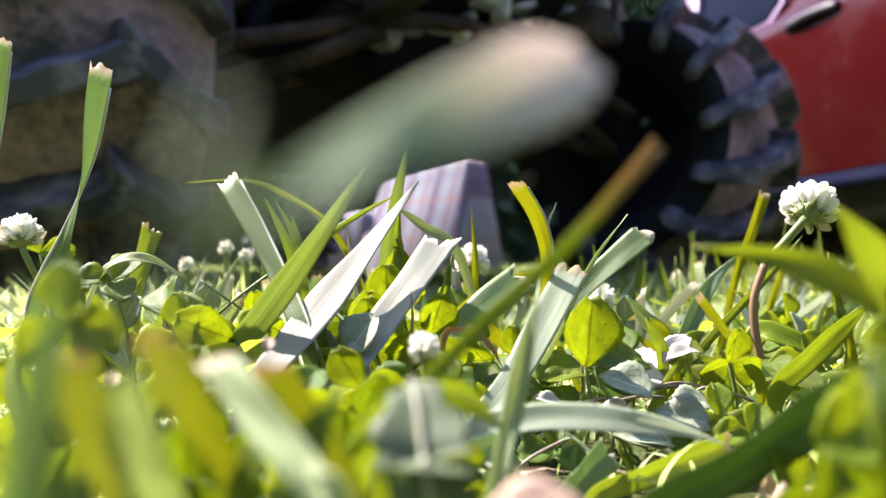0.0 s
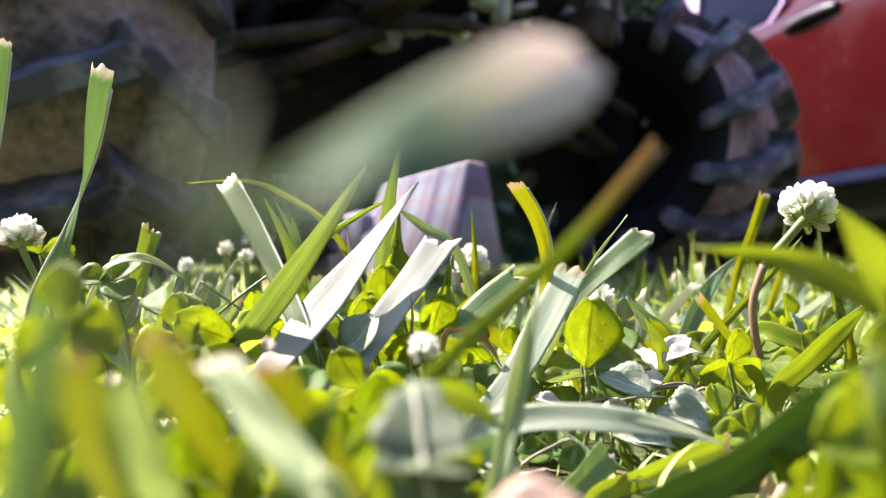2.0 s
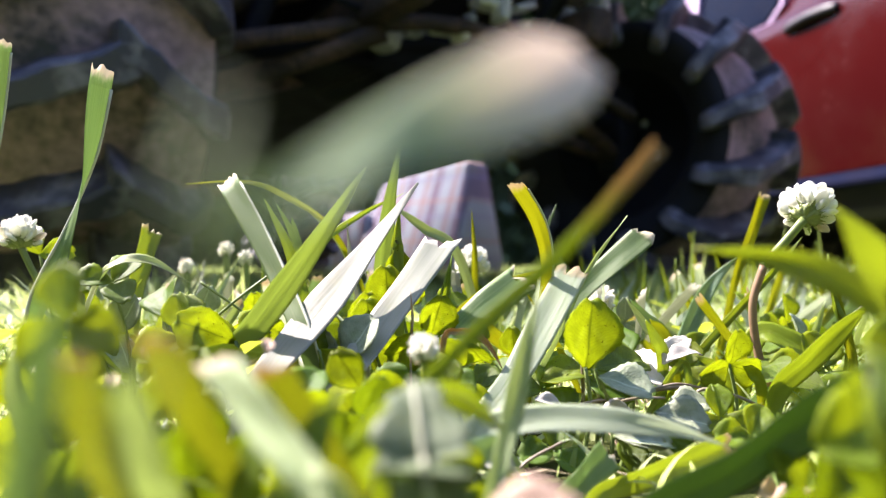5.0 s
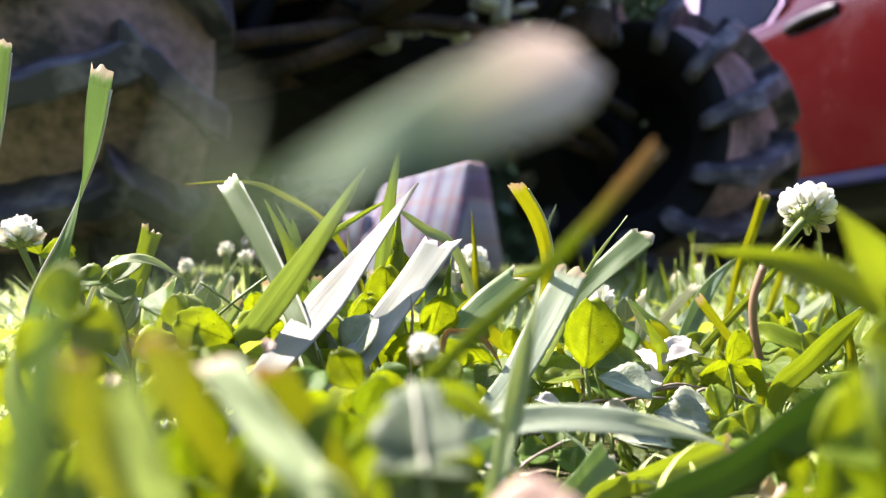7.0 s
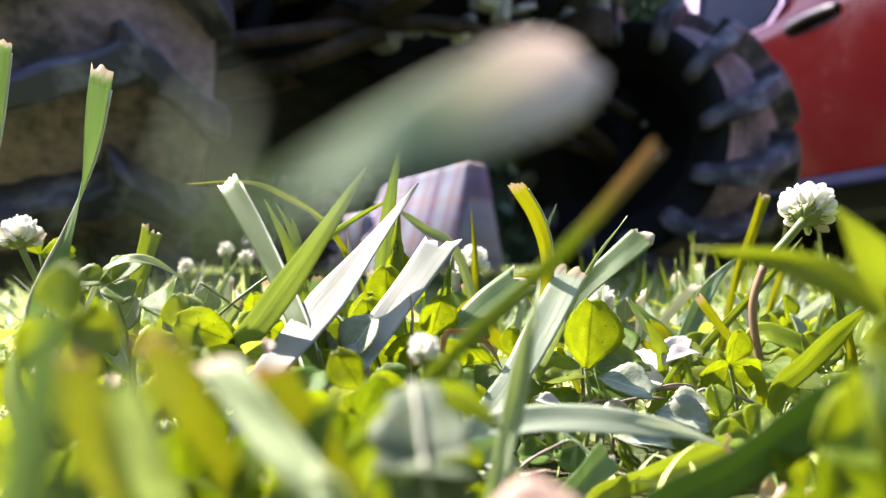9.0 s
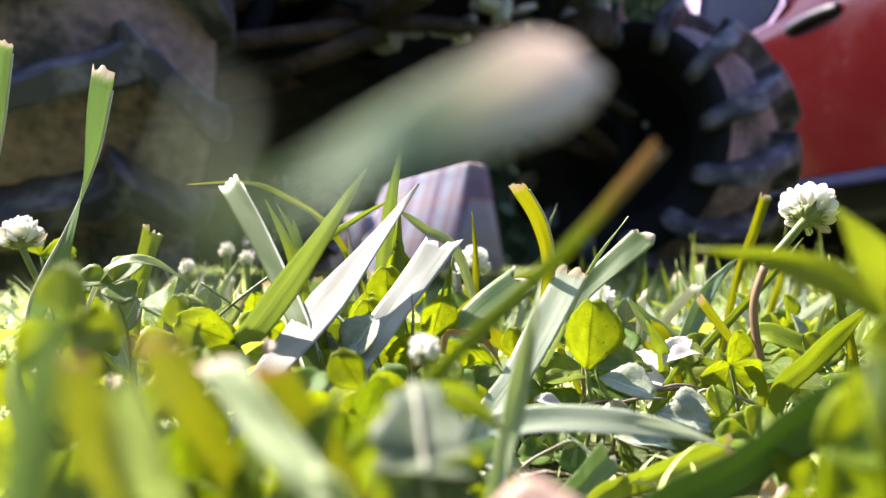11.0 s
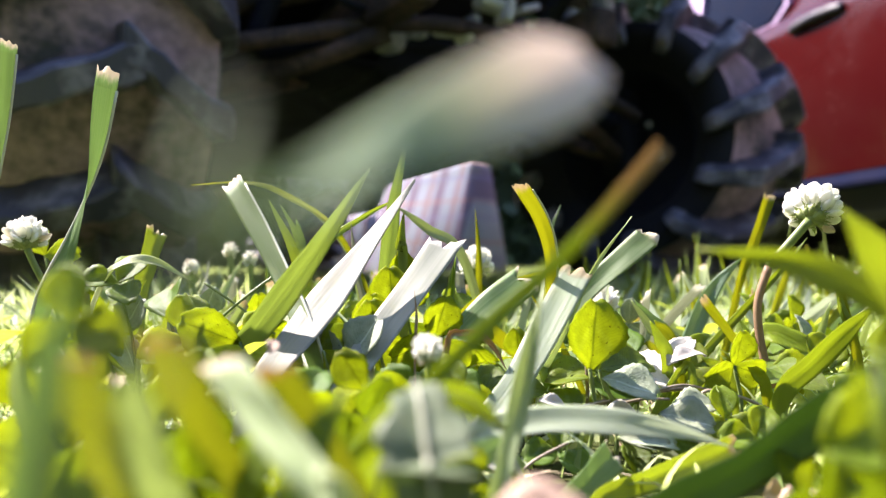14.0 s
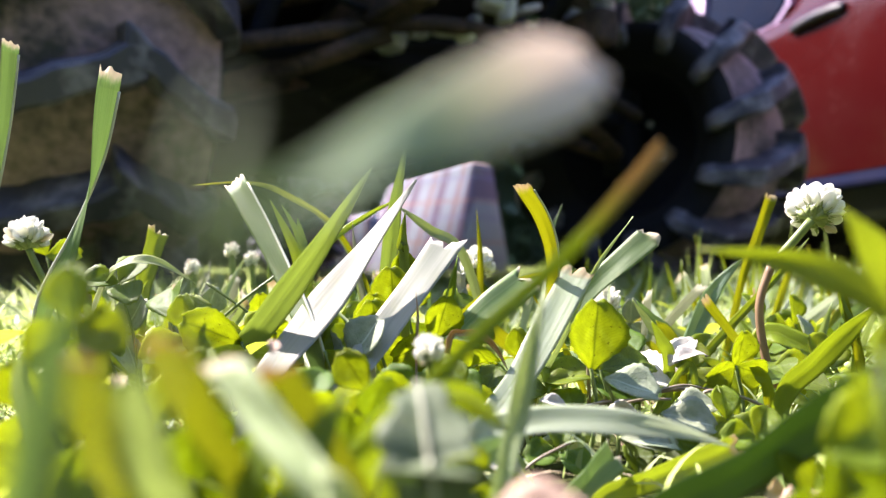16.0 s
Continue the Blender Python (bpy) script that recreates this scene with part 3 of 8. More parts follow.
lawn("dead_grass", "thin dry straw between the clover leaves", 900, (-0.26, 0.26, 0.205, 0.38), (0.015, 0.034), (0.0005, 0.0013), LAWN_STRAW, (50, 95), 5, 23, open_in_front)
lawn("lawn_grass", "mown green lawn beyond the clover", 30000, (-1.5, 1.5, 0.48, 1.9), (0.025, 0.062), (0.002, 0.0045), LAWN_BLADE, (10, 72), 3, 4)
lawn("lawn_grass", "pale blades in the mown lawn", 10000, (-1.5, 1.5, 0.48, 1.9), (0.025, 0.06), (0.002, 0.0045), LAWN_PALE, (15, 75), 3, 5)
lawn("lawn_grass", "mown green lawn under the vehicles", 42000, (-5, 5, 1.2, 7.6), (0.03, 0.07), (0.003, 0.006), LAWN_BLADE, (5, 55), 2, 6)
lawn("lawn_grass", "mown green lawn around the clover", 16000, (-3.0, 3.0, -2.4, 0.9), (0.02, 0.05), (0.002, 0.005), LAWN_BLADE, (5, 60), 3, 7, lambda x, y, r: (np.abs(x) > 0.6) | (y < -0.3))


def clover_carpet(count, region, size, height, seed):
    """Low clover leaves, each of three leaflets, as one mesh."""
    r = np.random.RandomState(seed)
    x, y = r.uniform(region[0], region[1], count), r.uniform(region[2], region[3], count)
    ok = open_in_front(x, y, r)
    x, y = x[ok], y[ok]
    rows, cols = 5, 4
    tt = np.linspace(0, 1, rows + 1)
    prof = np.sin(np.pi * (tt ** 0.85 * 0.93 + 0.03)) ** 0.72 * 0.44
    one = np.array([[(s * p, t, abs(s) * p * 0.3 - 0.15 * t * t) for s in np.linspace(-1, 1, cols + 1)] for t, p in zip(tt, prof)]).reshape(-1, 3)
    one_uv = np.array([[(s * 0.5 + 0.5, t) for s in np.linspace(-1, 1, cols + 1)] for t in tt]).reshape(-1, 2)
    quad = np.array([[i * (cols + 1) + k, i * (cols + 1) + k + 1, (i + 1) * (cols + 1) + k + 1, (i + 1) * (cols + 1) + k] for i in range(rows) for k in range(cols)])
    verts, faces, uvs = [], [], []
    for px, py in zip(x, y):
        s, z = r.uniform(*size), r.uniform(*height)
        tip = Euler((r.normal(0, 0.5), r.normal(0, 0.5), r.uniform(0, 6.28))).to_matrix()
        for k in range(3):
            m = np.array(tip @ Matrix.Rotation(k * 2.094 + r.normal(0, 0.1), 3, "Z") @ Matrix.Rotation(r.uniform(-0.1, 0.5), 3, "X"))
            faces.append(quad + len(verts) * len(one))
            verts.append(one @ m.T * s + (px, py, z))
            uvs.append(one_uv)
    ob = from_arrays("clover_carpet", np.concatenate(verts), np.concatenate(faces), np.concatenate(uvs), [LAWN_LEAF])
    return tagged(ob, "low bright green clover leaves among grass", "clover", kind="stuff")


clover_carpet(720, (-0.5, 0.5, -0.2, 0.48), (0.007, 0.013), (0.006, 0.024), 11)
clover_carpet(260, (-0.9, 0.9, 0.62, 1.4), (0.009, 0.015), (0.01, 0.03), 12)


# ---- the off-road vehicle ----
TYRE_R, TYRE_HALF = 0.278, 0.125
LUG_COUNT = 13
WHEELBASE = 1.95


def carcass(a):
    """The tyre's radius at a metres along its axle."""
    s = abs(a) / TYRE_HALF
    return TYRE_R - 0.022 * s ** 2.2


def lug_mesh(side):
    """One bar of the tread: from the middle out to the shoulder and round it, slanting back."""
    bm = bmesh.new()
    rows = []
    steps = 10
    for i in range(steps + 1):
        u = i / steps
        if u < 0.8:
            a = 0.03 + side * (-0.012 + u / 0.8 * (TYRE_HALF + 0.014 - 0.03 * side))
            r = carcass(a)
            high = 0.052
        else:
            a = side * (TYRE_HALF + 0.004 + 0.016 * math.sin((u - 0.8) * 7))
            r = carcass(TYRE_HALF) - (u - 0.8) * 0.26
            high = 0.034
        phi = 0.33 * u ** 1.15
        half = 0.066 + 0.020 * max(0.0, 1 - abs(u - 0.80) / 0.16) + (0.016 if i < 2 else 0) + 0.008 * math.sin(i * 2.3 + side)
        ring = []
        for dp, dr in ((-half * 1.25, -0.006), (-half * 0.85, high), (half * 0.85, high), (half * 1.25, -0.006)):
            rr = r + dr if u < 0.8 else r + dr * 0.7
            aa = a if u < 0.8 else a + side * dr * 0.45
            ring.append(bm.verts.new((aa, -rr * math.cos(phi + dp), -rr * math.sin(phi + dp))))
        rows.append(ring)
    for p, q in zip(rows, rows[1:]):
        for k in range(3):
            bm.faces.new((p[k], p[k + 1], q[k + 1], q[k]) if side > 0 else (p[k + 1], p[k], q[k], q[k + 1]))
    bm.faces.new(rows[0])
    bm.faces.new(rows[-1][::-1])
    bmesh.ops.recalc_face_normals(bm, faces=bm.faces)
    bmesh.ops.bevel(bm, geom=[e for e in bm.edges if e.calc_face_angle(0) > 0.6], offset=0.004, segments=1, affect="EDGES")
    ob = part("lug", bm, LUG, smooth=False)
    mesh = ob.data
    bpy.data.objects.remove(ob)
    return mesh


LUGS = {1: lug_mesh(1), -1: lug_mesh(-1)}


def tyre_ring(profile):
    """A band of a tyre turned round the axle, which lies along x."""
    bm = lathe(bmesh.new(), profile, 60)
    bmesh.ops.rotate(bm, verts=bm.verts, matrix=Matrix.Rotation(radians(-90), 3, "Z"))
    bmesh.ops.recalc_face_normals(bm, faces=bm.faces)
    return bm


def wheel(parent, x, y, roll, steer=0.0):
    """A knobbly tyre on a steel rim, its axle along x."""
    tread = [(carcass(a), a) for a in (0, 0.03, 0.06, 0.09, 0.11, 0.122)] + [(0.256, 0.131)]
    wall = [(0.256, 0.131), (0.245, 0.137), (0.228, 0.139), (0.222, 0.136), (0.21, 0.134), (0.196, 0.124), (0.18, 0.112), (0.165, 0.10), (0.158, 0.088)]
    tyre = part("wheel", tyre_ring([(r, -a) for r, a in tread[::-1]] + tread[1:]), RUBBER, parent, "black knobbly tyre with dried brown mud")
    tyre.matrix_basis = pose(x, y, 0.300, 0, 0, steer) @ pose(0, 0, 0, roll) @ Matrix.Diagonal((1, 0.93, 0.93, 1))
    for s in (-1, 1):
        part("sidewall", tyre_ring([(r, s * a) for r, a in wall]), SIDEWALL, tyre, "black rubber sidewall")
    for k in range(LUG_COUNT):
        for s in (-1, 1):
            lug = new("lug", LUGS[s])
            lug.parent = tyre
            lug.matrix_basis = pose(0, 0, 0, k * 360 / LUG_COUNT + (0 if s > 0 else 3))
    bm = bmesh.new()
    lathe(bm, [(0.001, 0.03), (0.035, 0.032), (0.04, 0.02), (0.075, 0.012), (0.10, 0.03), (0.135, 0.04), (0.145, 0.075), (0.152, 0.09), (0.164, 0.096), (0.160, 0.086), (0.15, 0.06), (0.15, -0.06), (0.160, -0.086), (0.164, -0.096), (0.152, -0.09), (0.14, -0.04), (0.001, -0.03)], 40)
    bmesh.ops.rotate(bm, verts=bm.verts, matrix=Matrix.Rotation(radians(-90), 3, "Z"))
    bmesh.ops.recalc_face_normals(bm, faces=bm.faces)
    part("rim", bm, BLACK_STEEL, tyre, "black steel rim")
    for k in range(4):
        a = k * math.pi / 2 + 0.4
        bm = bmesh.new()
        bmesh.ops.create_cone(bm, cap_ends=True, segments=6, radius1=0.010, radius2=0.009, depth=0.014, matrix=Matrix.Translation((-0.03, 0.055 * math.cos(a), 0.055 * math.sin(a))) @ Matrix.Rotation(radians(90), 4, "Y"))
        part("wheel_nut", bm, GREY_STEEL, tyre, smooth=False)
    return tyre


def off_road_vehicle():
    thing = new("off_road_vehicle")
    thing.matrix_basis = pose(-0.03, 1.27, 0, 0, 0, 33.8)
    tagged(thing, "dark off-road vehicle with big muddy knobbly tyres parked on grass", "vehicle")
    wheel(thing, -0.565, 0, 5.6)
    wheel(thing, 0.552, 0, 3, 14)
    wheel(thing, -0.565, WHEELBASE, 12)
    wheel(thing, 0.552, WHEELBASE, 5)

    def bar(name, points, radius, material, label=""):
        return part(name, tube(bmesh.new(), points, radius, 10, 1.0, 12), material, thing, label)

    def block(name, centre, size, material, turn=(0, 0, 0), bevel=0.01, label=""):
        return part(name, box(bmesh.new(), centre, size, Euler([radians(a) for a in turn]).to_matrix(), bevel), material, thing, label, smooth=False)
    # chassis rails and skid plate
    for x in (-0.17, 0.17):
        block("chassis_rail", (x, 0.96, 0.43), (0.05, 2.43, 0.06), DIRTY_STEEL)
        block("upper_rail", (x * 1.4, 0.96, 0.60), (0.04, 2.48, 0.04), DIRTY_STEEL)
    block("skid_plate", (0, 1.04, 0.385), (0.46, 2.08, 0.012), BLACK_STEEL)
    block("engine_block", (0, 0.62, 0.58), (0.36, 0.55, 0.34), BLACK_STEEL, bevel=0.03)
    block("gearbox", (0, 0.12, 0.46), (0.22, 0.26, 0.20), BLACK_STEEL, bevel=0.03)
    for y in (0.0, WHEELBASE):
        bar("axle", [(-0.54, y, 0.322), (-0.12, y, 0.42), (0.12, y, 0.42), (0.54, y, 0.322)], 0.022, BLACK_STEEL)
        for s in (-1, 1):
            bar("suspension_arm", [(s * 0.48, y, 0.27), (s * 0.30, y - 0.06, 0.33), (s * 0.16, y - 0.14, 0.39)], 0.016, DIRTY_STEEL)
            bar("suspension_arm", [(s * 0.48, y, 0.27), (s * 0.30, y + 0.08, 0.33), (s * 0.16, y + 0.18, 0.39)], 0.016, DIRTY_STEEL)
            bar("suspension_arm", [(s * 0.48, y, 0.39), (s * 0.30, y, 0.45), (s * 0.17, y, 0.50)], 0.014, DIRTY_STEEL)
            hub = part("hub_carrier", box(bmesh.new(), (s * 0.47, y, 0.325), (0.05, 0.07, 0.18), None, 0.012), BLACK_STEEL, thing, smooth=False)
            # spring and damper
            top, low = Vector((s * 0.17, y - 0.03, 0.78)), Vector((s * 0.33, y - 0.03, 0.36))
            bar("damper", [low, low.lerp(top, 0.5), top], 0.017, BLACK_STEEL)
            turns = [low.lerp(top, 0.25 + 0.6 * i / 56) + Vector((0.036 * math.cos(i * 0.9), 0.036 * math.sin(i * 0.9), 0)) for i in range(57)]
            part("spring", tube(bmesh.new(), turns, 0.006, 6, 1.0, 170), BLACK_STEEL, thing)
    # front end: bumper bars, tow hitch, brackets
    bar("bumper_bar", [(-0.30, -0.33, 0.74), (-0.27, -0.36, 0.66), (0.27, -0.36, 0.66), (0.30, -0.33, 0.74)], 0.019, BLACK_STEEL)
    for x in (-0.12, 0.12):
        bar("bumper_bar", [(x, -0.36, 0.66), (x, -0.30, 0.56), (x, -0.16, 0.44)], 0.017, BLACK_STEEL)
    # body
    block("front_panel", (0, -0.14, 0.74), (0.74, 0.20, 0.28), BLACK_PLASTIC, (12, 0, 0), 0.04)
    block("body_tub", (0, 1.02, 0.76), (0.92, 1.98, 0.24), BLACK_PLASTIC, bevel=0.05)
    block("seat", (0, 0.85, 0.93), (0.50, 0.75, 0.16), BLACK_PLASTIC, bevel=0.05)
    for s in (-1, 1):
        for y in (0.0, WHEELBASE):
            block("mudguard", (s * 0.50, y + 0.10, 0.72), (0.32, 0.56, 0.025), BLACK_PLASTIC, bevel=0.01)
        block("splash_guard", (s * 0.33, 0.42, 0.66), (0.46, 0.02, 0.52), BLACK_PLASTIC)
        block("footwell", (s * 0.36, 0.97, 0.40), (0.34, 1.24, 0.03), BLACK_PLASTIC, bevel=0.01)
    # bright cast parts seen under the front; their sky glints are put into pale matt colours
    block("brake_caliper", (-0.118, -0.065, 0.410), (0.045, 0.05, 0.05), GREY_STEEL, (0, 10, 20), 0.015)
    block("bracket", (-0.119, -0.053, 0.446), (0.018, 0.05, 0.075), GREY_STEEL, (0, 8, 10), 0.006)
    block("bracket", (-0.094, -0.070, 0.448), (0.014, 0.05, 0.08), GREY_STEEL, (0, -6, 10), 0.006)
    block("clamp", (-0.021, -0.094, 0.434), (0.055, 0.05, 0.025), BRIGHT, (0, -6, 0), 0.012)
    block("clamp", (-0.002, -0.107, 0.423), (0.022, 0.04, 0.03), BRIGHT, (0, 0, 0), 0.01)
    block("bolt_head", (-0.067, -0.075, 0.422), (0.022, 0.03, 0.016), GREY_STEEL, (0, 0, 0), 0.006)
    block("bolt_head", (0.021, -0.098, 0.453), (0.018, 0.03, 0.018), GREY_STEEL, (0, 0, 0), 0.006)
    block("clamp", (0.044, -0.114, 0.479), (0.05, 0.04, 0.02), BRIGHT, (0, 4, 0), 0.008)
    block("bracket", (0.065, -0.128, 0.466), (0.016, 0.04, 0.04), BRIGHT, (0, 10, 0), 0.006)
    block("bracket", (0.107, -0.132, 0.478), (0.04, 0.03, 0.012), BRIGHT, (0, -20, 0), 0.004)
    block("hose_joint", (0.220, -0.111, 0.478), (0.03, 0.04, 0.06), GREY_STEEL, (0, 14, 0), 0.012)
    block("hose_joint", (0.270, -0.145, 0.508), (0.03, 0.04, 0.07), GREY_STEEL, (0, -10, 0), 0.012)
    bar("cable", [(-0.30, -0.10, 0.50), (-0.20, -0.13, 0.42), (-0.05, -0.12, 0.50), (0.05, -0.11, 0.62)], 0.006, BLACK_PLASTIC)
    bar("tie_rod", [(-0.42, -0.09, 0.34), (0.0, -0.12, 0.43), (0.42, -0.09, 0.34)], 0.013, DIRTY_STEEL)
    bar("handlebar", [(-0.36, 0.22, 0.98), (-0.15, 0.10, 0.93), (0.15, 0.10, 0.93), (0.36, 0.22, 0.98)], 0.014, BLACK_STEEL)
    bar("steering_column", [(0, 0.02, 0.80), (0, 0.06, 0.87), (0, 0.10, 0.93)], 0.018, BLACK_STEEL)
    return thing


off_road_vehicle()


# ---- the red car ----
def car_section(y):
    """Half-width and heights of the car y metres from its tail: sill, bonnet or belt, roof (or None)."""
    half = 0.80 - 0.10 * max(0, (0.35 - y) / 0.35) ** 2 - 0.12 * max(0, (y - 3.2) / 0.75) ** 2
    belt = 0.78 - 0.10 * max(0, (y - 2.6) / 1.35) ** 1.5 - 0.06 * max(0, (0.3 - y) / 0.3)
    return half, belt


def red_car():
    thing = new("red_car")
    thing.matrix_basis = pose(2.083, 0.817, 0, 0, 0, 12.0)
    tagged(thing, "red two-door car with blue-grey lower trim parked on grass", "car")
    length = 3.95
    wheels_at = (0.62, 3.16)

    def side_x(y, z):
        half, belt = car_section(y)
        return half - 0.05 * max(0, (0.55 - z) / 0.3) ** 1.5 - 0.035 * max(0, (z - 0.62) / 0.25) ** 1.6
    bm = bmesh.new()
    levels = (0.30, 0.36, 0.42, 0.48, 0.54, 0.60, 0.67, 0.73, 1.0)
    ys = [length * i / 78 for i in range(79)]
    grid = {}
    for i, y in enumerate(ys):
        half, belt = car_section(y)
        for k, z in enumerate(levels):
            zz = belt if z == 1.0 else 0.30 + (z - 0.30) * (belt - 0.30) / 0.48
            for s in (-1, 1):
                grid[i, k, s] = bm.verts.new((s * side_x(y, zz), y, zz))

    def arch(y, z):
        return any((y - w) ** 2 + (z - 0.29) ** 2 < 0.335 ** 2 for w in wheels_at)
    for i in range(78):
        for k in range(8):
            if arch((ys[i] + ys[i + 1]) / 2, (levels[k] + min(levels[k + 1], 0.80)) / 2):
                continue
            for s in (-1, 1):
                q = (grid[i, k, s], grid[i + 1, k, s], grid[i + 1, k + 1, s], grid[i, k + 1, s])
                bm.faces.new(q if s > 0 else q[::-1])
        bm.faces.new((grid[i, 8, -1], grid[i, 8, 1], grid[i + 1, 8, 1], grid[i + 1, 8, -1]))
    for i in (0, 78):
        for k in range(8):
            bm.faces.new((grid[i, k, -1], grid[i, k, 1], grid[i, k + 1, 1], grid[i, k + 1, -1]))
    bmesh.ops.recalc_face_normals(bm, faces=bm.faces)
    part("body", bm, RED_PAINT, thing)
    # cabin: roof and pillars
    stations = [(0.18, 0.78), (0.45, 1.20), (0.80, 1.33), (1.30, 1.38), (1.90, 1.37), (2.25, 1.28), (2.9, 0.77)]
    bm = bmesh.new()
    rows = []
    for y, z in stations:
        half, belt = car_section(y)
        f = max(0.0, (z - belt) / 0.5)
        rows.append([bm.verts.new((s * (half - 0.036 - c * f), y, belt + (z - belt) * g)) for s, c, g in ((-1, 0, 0), (-1, 0.10, 0.5), (-1, 0.19, 0.93), (-1, 0.30, 1.0), (1, 0.30, 1.0), (1, 0.19, 0.93), (1, 0.10, 0.5), (1, 0, 0))])
    for p, q in zip(rows, rows[1:]):
        for k in range(7):
            bm.faces.new((p[k], p[k + 1], q[k + 1], q[k]))
    bmesh.ops.recalc_face_normals(bm, faces=bm.faces)
    part("cabin", bm, RED_PAINT, thing)

    def cabin_x(y, z):
        half, belt = car_section(y)
        return half - 0.036 - 0.20 * max(0, z - belt)
    for s in (-1, 1):
        outline = [(1.61, 0.785), (1.56, 0.83), (1.60, 1.22), (1.68, 1.29), (1.92, 1.28), (2.14, 1.20), (2.66, 0.82), (2.62, 0.785)]
        for name, grow, out, mat, label in (("window_surround", 1.0, 0.006, PINK_TRIM, "shiny window surround"), ("side_window", 0.95, 0.012, GLASS, "dark blue tinted glass")):
            cy, cz = 1.98, 1.05
            bm = bmesh.new()
            front = [bm.verts.new((s * (cabin_x(cy + (y - cy) * grow, cz + (z - cz) * grow) + out), cy + (y - cy) * grow, cz + (z - cz) * grow)) for y, z in outline]
            back = [bm.verts.new((v.co.x - s * 0.03, v.co.y, v.co.z)) for v in front]
            bm.faces.new(front)
            bm.faces.new(back[::-1])
            for k in range(len(front)):
                j = (k + 1) % len(front)
                bm.faces.new((front[k], back[k], back[j], front[j]))
            bmesh.ops.recalc_face_normals(bm, faces=bm.faces)
            part(name, bm, mat, thing, label, smooth=False)
        part("window_divider", box(bmesh.new(), (s * (cabin_x(2.1, 1.02) + 0.006), 2.10, 1.02), (0.05, 0.11, 0.46), Euler((radians(-8), s * radians(-11), 0)).to_matrix(), 0.012), PINK_TRIM, thing, "pale shiny window divider", smooth=False)
        # door joint, handle, lower trim
        for y in (1.08, 2.52):
            part("door_joint", box(bmesh.new(), (s * (side_x(y, 0.58) - 0.006), y, 0.58), (0.02, 0.007, 0.46), None, 0), DARK_TRIM, thing, smooth=False)
        part("door_handle", tube(bmesh.new(), [(s * (side_x(y, z) + o), y, z) for y, z, o in ((1.30, 0.73, 0.002), (1.33, 0.733, 0.010), (1.40, 0.735, 0.014), (1.47, 0.733, 0.010), (1.50, 0.73, 0.002))], 0.014, 10), DARK_TRIM, thing, "dark pull handle")
        part("sill_trim", box(bmesh.new(), (s * 0.735, 1.89, 0.285), (0.05, 1.80, 0.05), None, 0.012), BLUE_TRIM, thing, "blue-grey lower trim", smooth=False)
    part("underbody", box(bmesh.new(), (0, 1.97, 0.235), (1.36, 3.5, 0.13), None, 0.03), DARK_TRIM, thing, smooth=False)
    for y, z, sy in ((0.02, 0.42, 0.14), (3.93, 0.40, 0.16)):
        part("bumper", box(bmesh.new(), (0, y, z), (1.38, sy, 0.20), None, 0.05), DARK_TRIM, thing, smooth=False)
    part("windscreen", box(bmesh.new(), (0, 2.60, 1.075), (1.12, 0.012, 0.56), Euler((radians(53.5), 0, 0)).to_matrix(), 0.004), GLASS, thing, smooth=False)
    part("rear_window", box(bmesh.new(), (0, 0.30, 1.05), (1.05, 0.012, 0.34), Euler((radians(-38), 0, 0)).to_matrix(), 0.004), GLASS, thing, smooth=False)
    for s in (-1, 1):
        part("headlamp", box(bmesh.new(), (s * 0.50, 3.90, 0.62), (0.26, 0.12, 0.12), None, 0.03), BRIGHT, thing, smooth=False)
        part("tail_lamp", box(bmesh.new(), (s * 0.52, 0.02, 0.68), (0.24, 0.06, 0.12), None, 0.02), RED_PAINT, thing, smooth=False)
        for y in wheels_at:
            bm = bmesh.new()
            lathe(bm, [(0.19, -0.085), (0.26, -0.09), (0.285, -0.075), (0.29, 0), (0.285, 0.075), (0.26, 0.09), (0.19, 0.085)], 40)
            bmesh.ops.rotate(bm, verts=bm.verts, matrix=Matrix.Rotation(radians(-90), 3, "Z"))
            tyre = part("wheel", bm, LUG, thing)
            tyre.matrix_basis = pose(s * 0.68, y, 0.29)
            bm = bmesh.new()
            lathe(bm, [(0.001, s * 0.06), (0.06, s * 0.06), (0.08, s * 0.045), (0.15, s * 0.05), (0.185, s * 0.08), (0.195, s * 0.085), (0.19, 0.0)], 32)
            bmesh.ops.rotate(bm, verts=bm.verts, matrix=Matrix.Rotation(radians(-90), 3, "Z"))
            bmesh.ops.recalc_face_normals(bm, faces=bm.faces)
            part("rim", bm, GREY_STEEL, tyre)
    return thing


red_car()


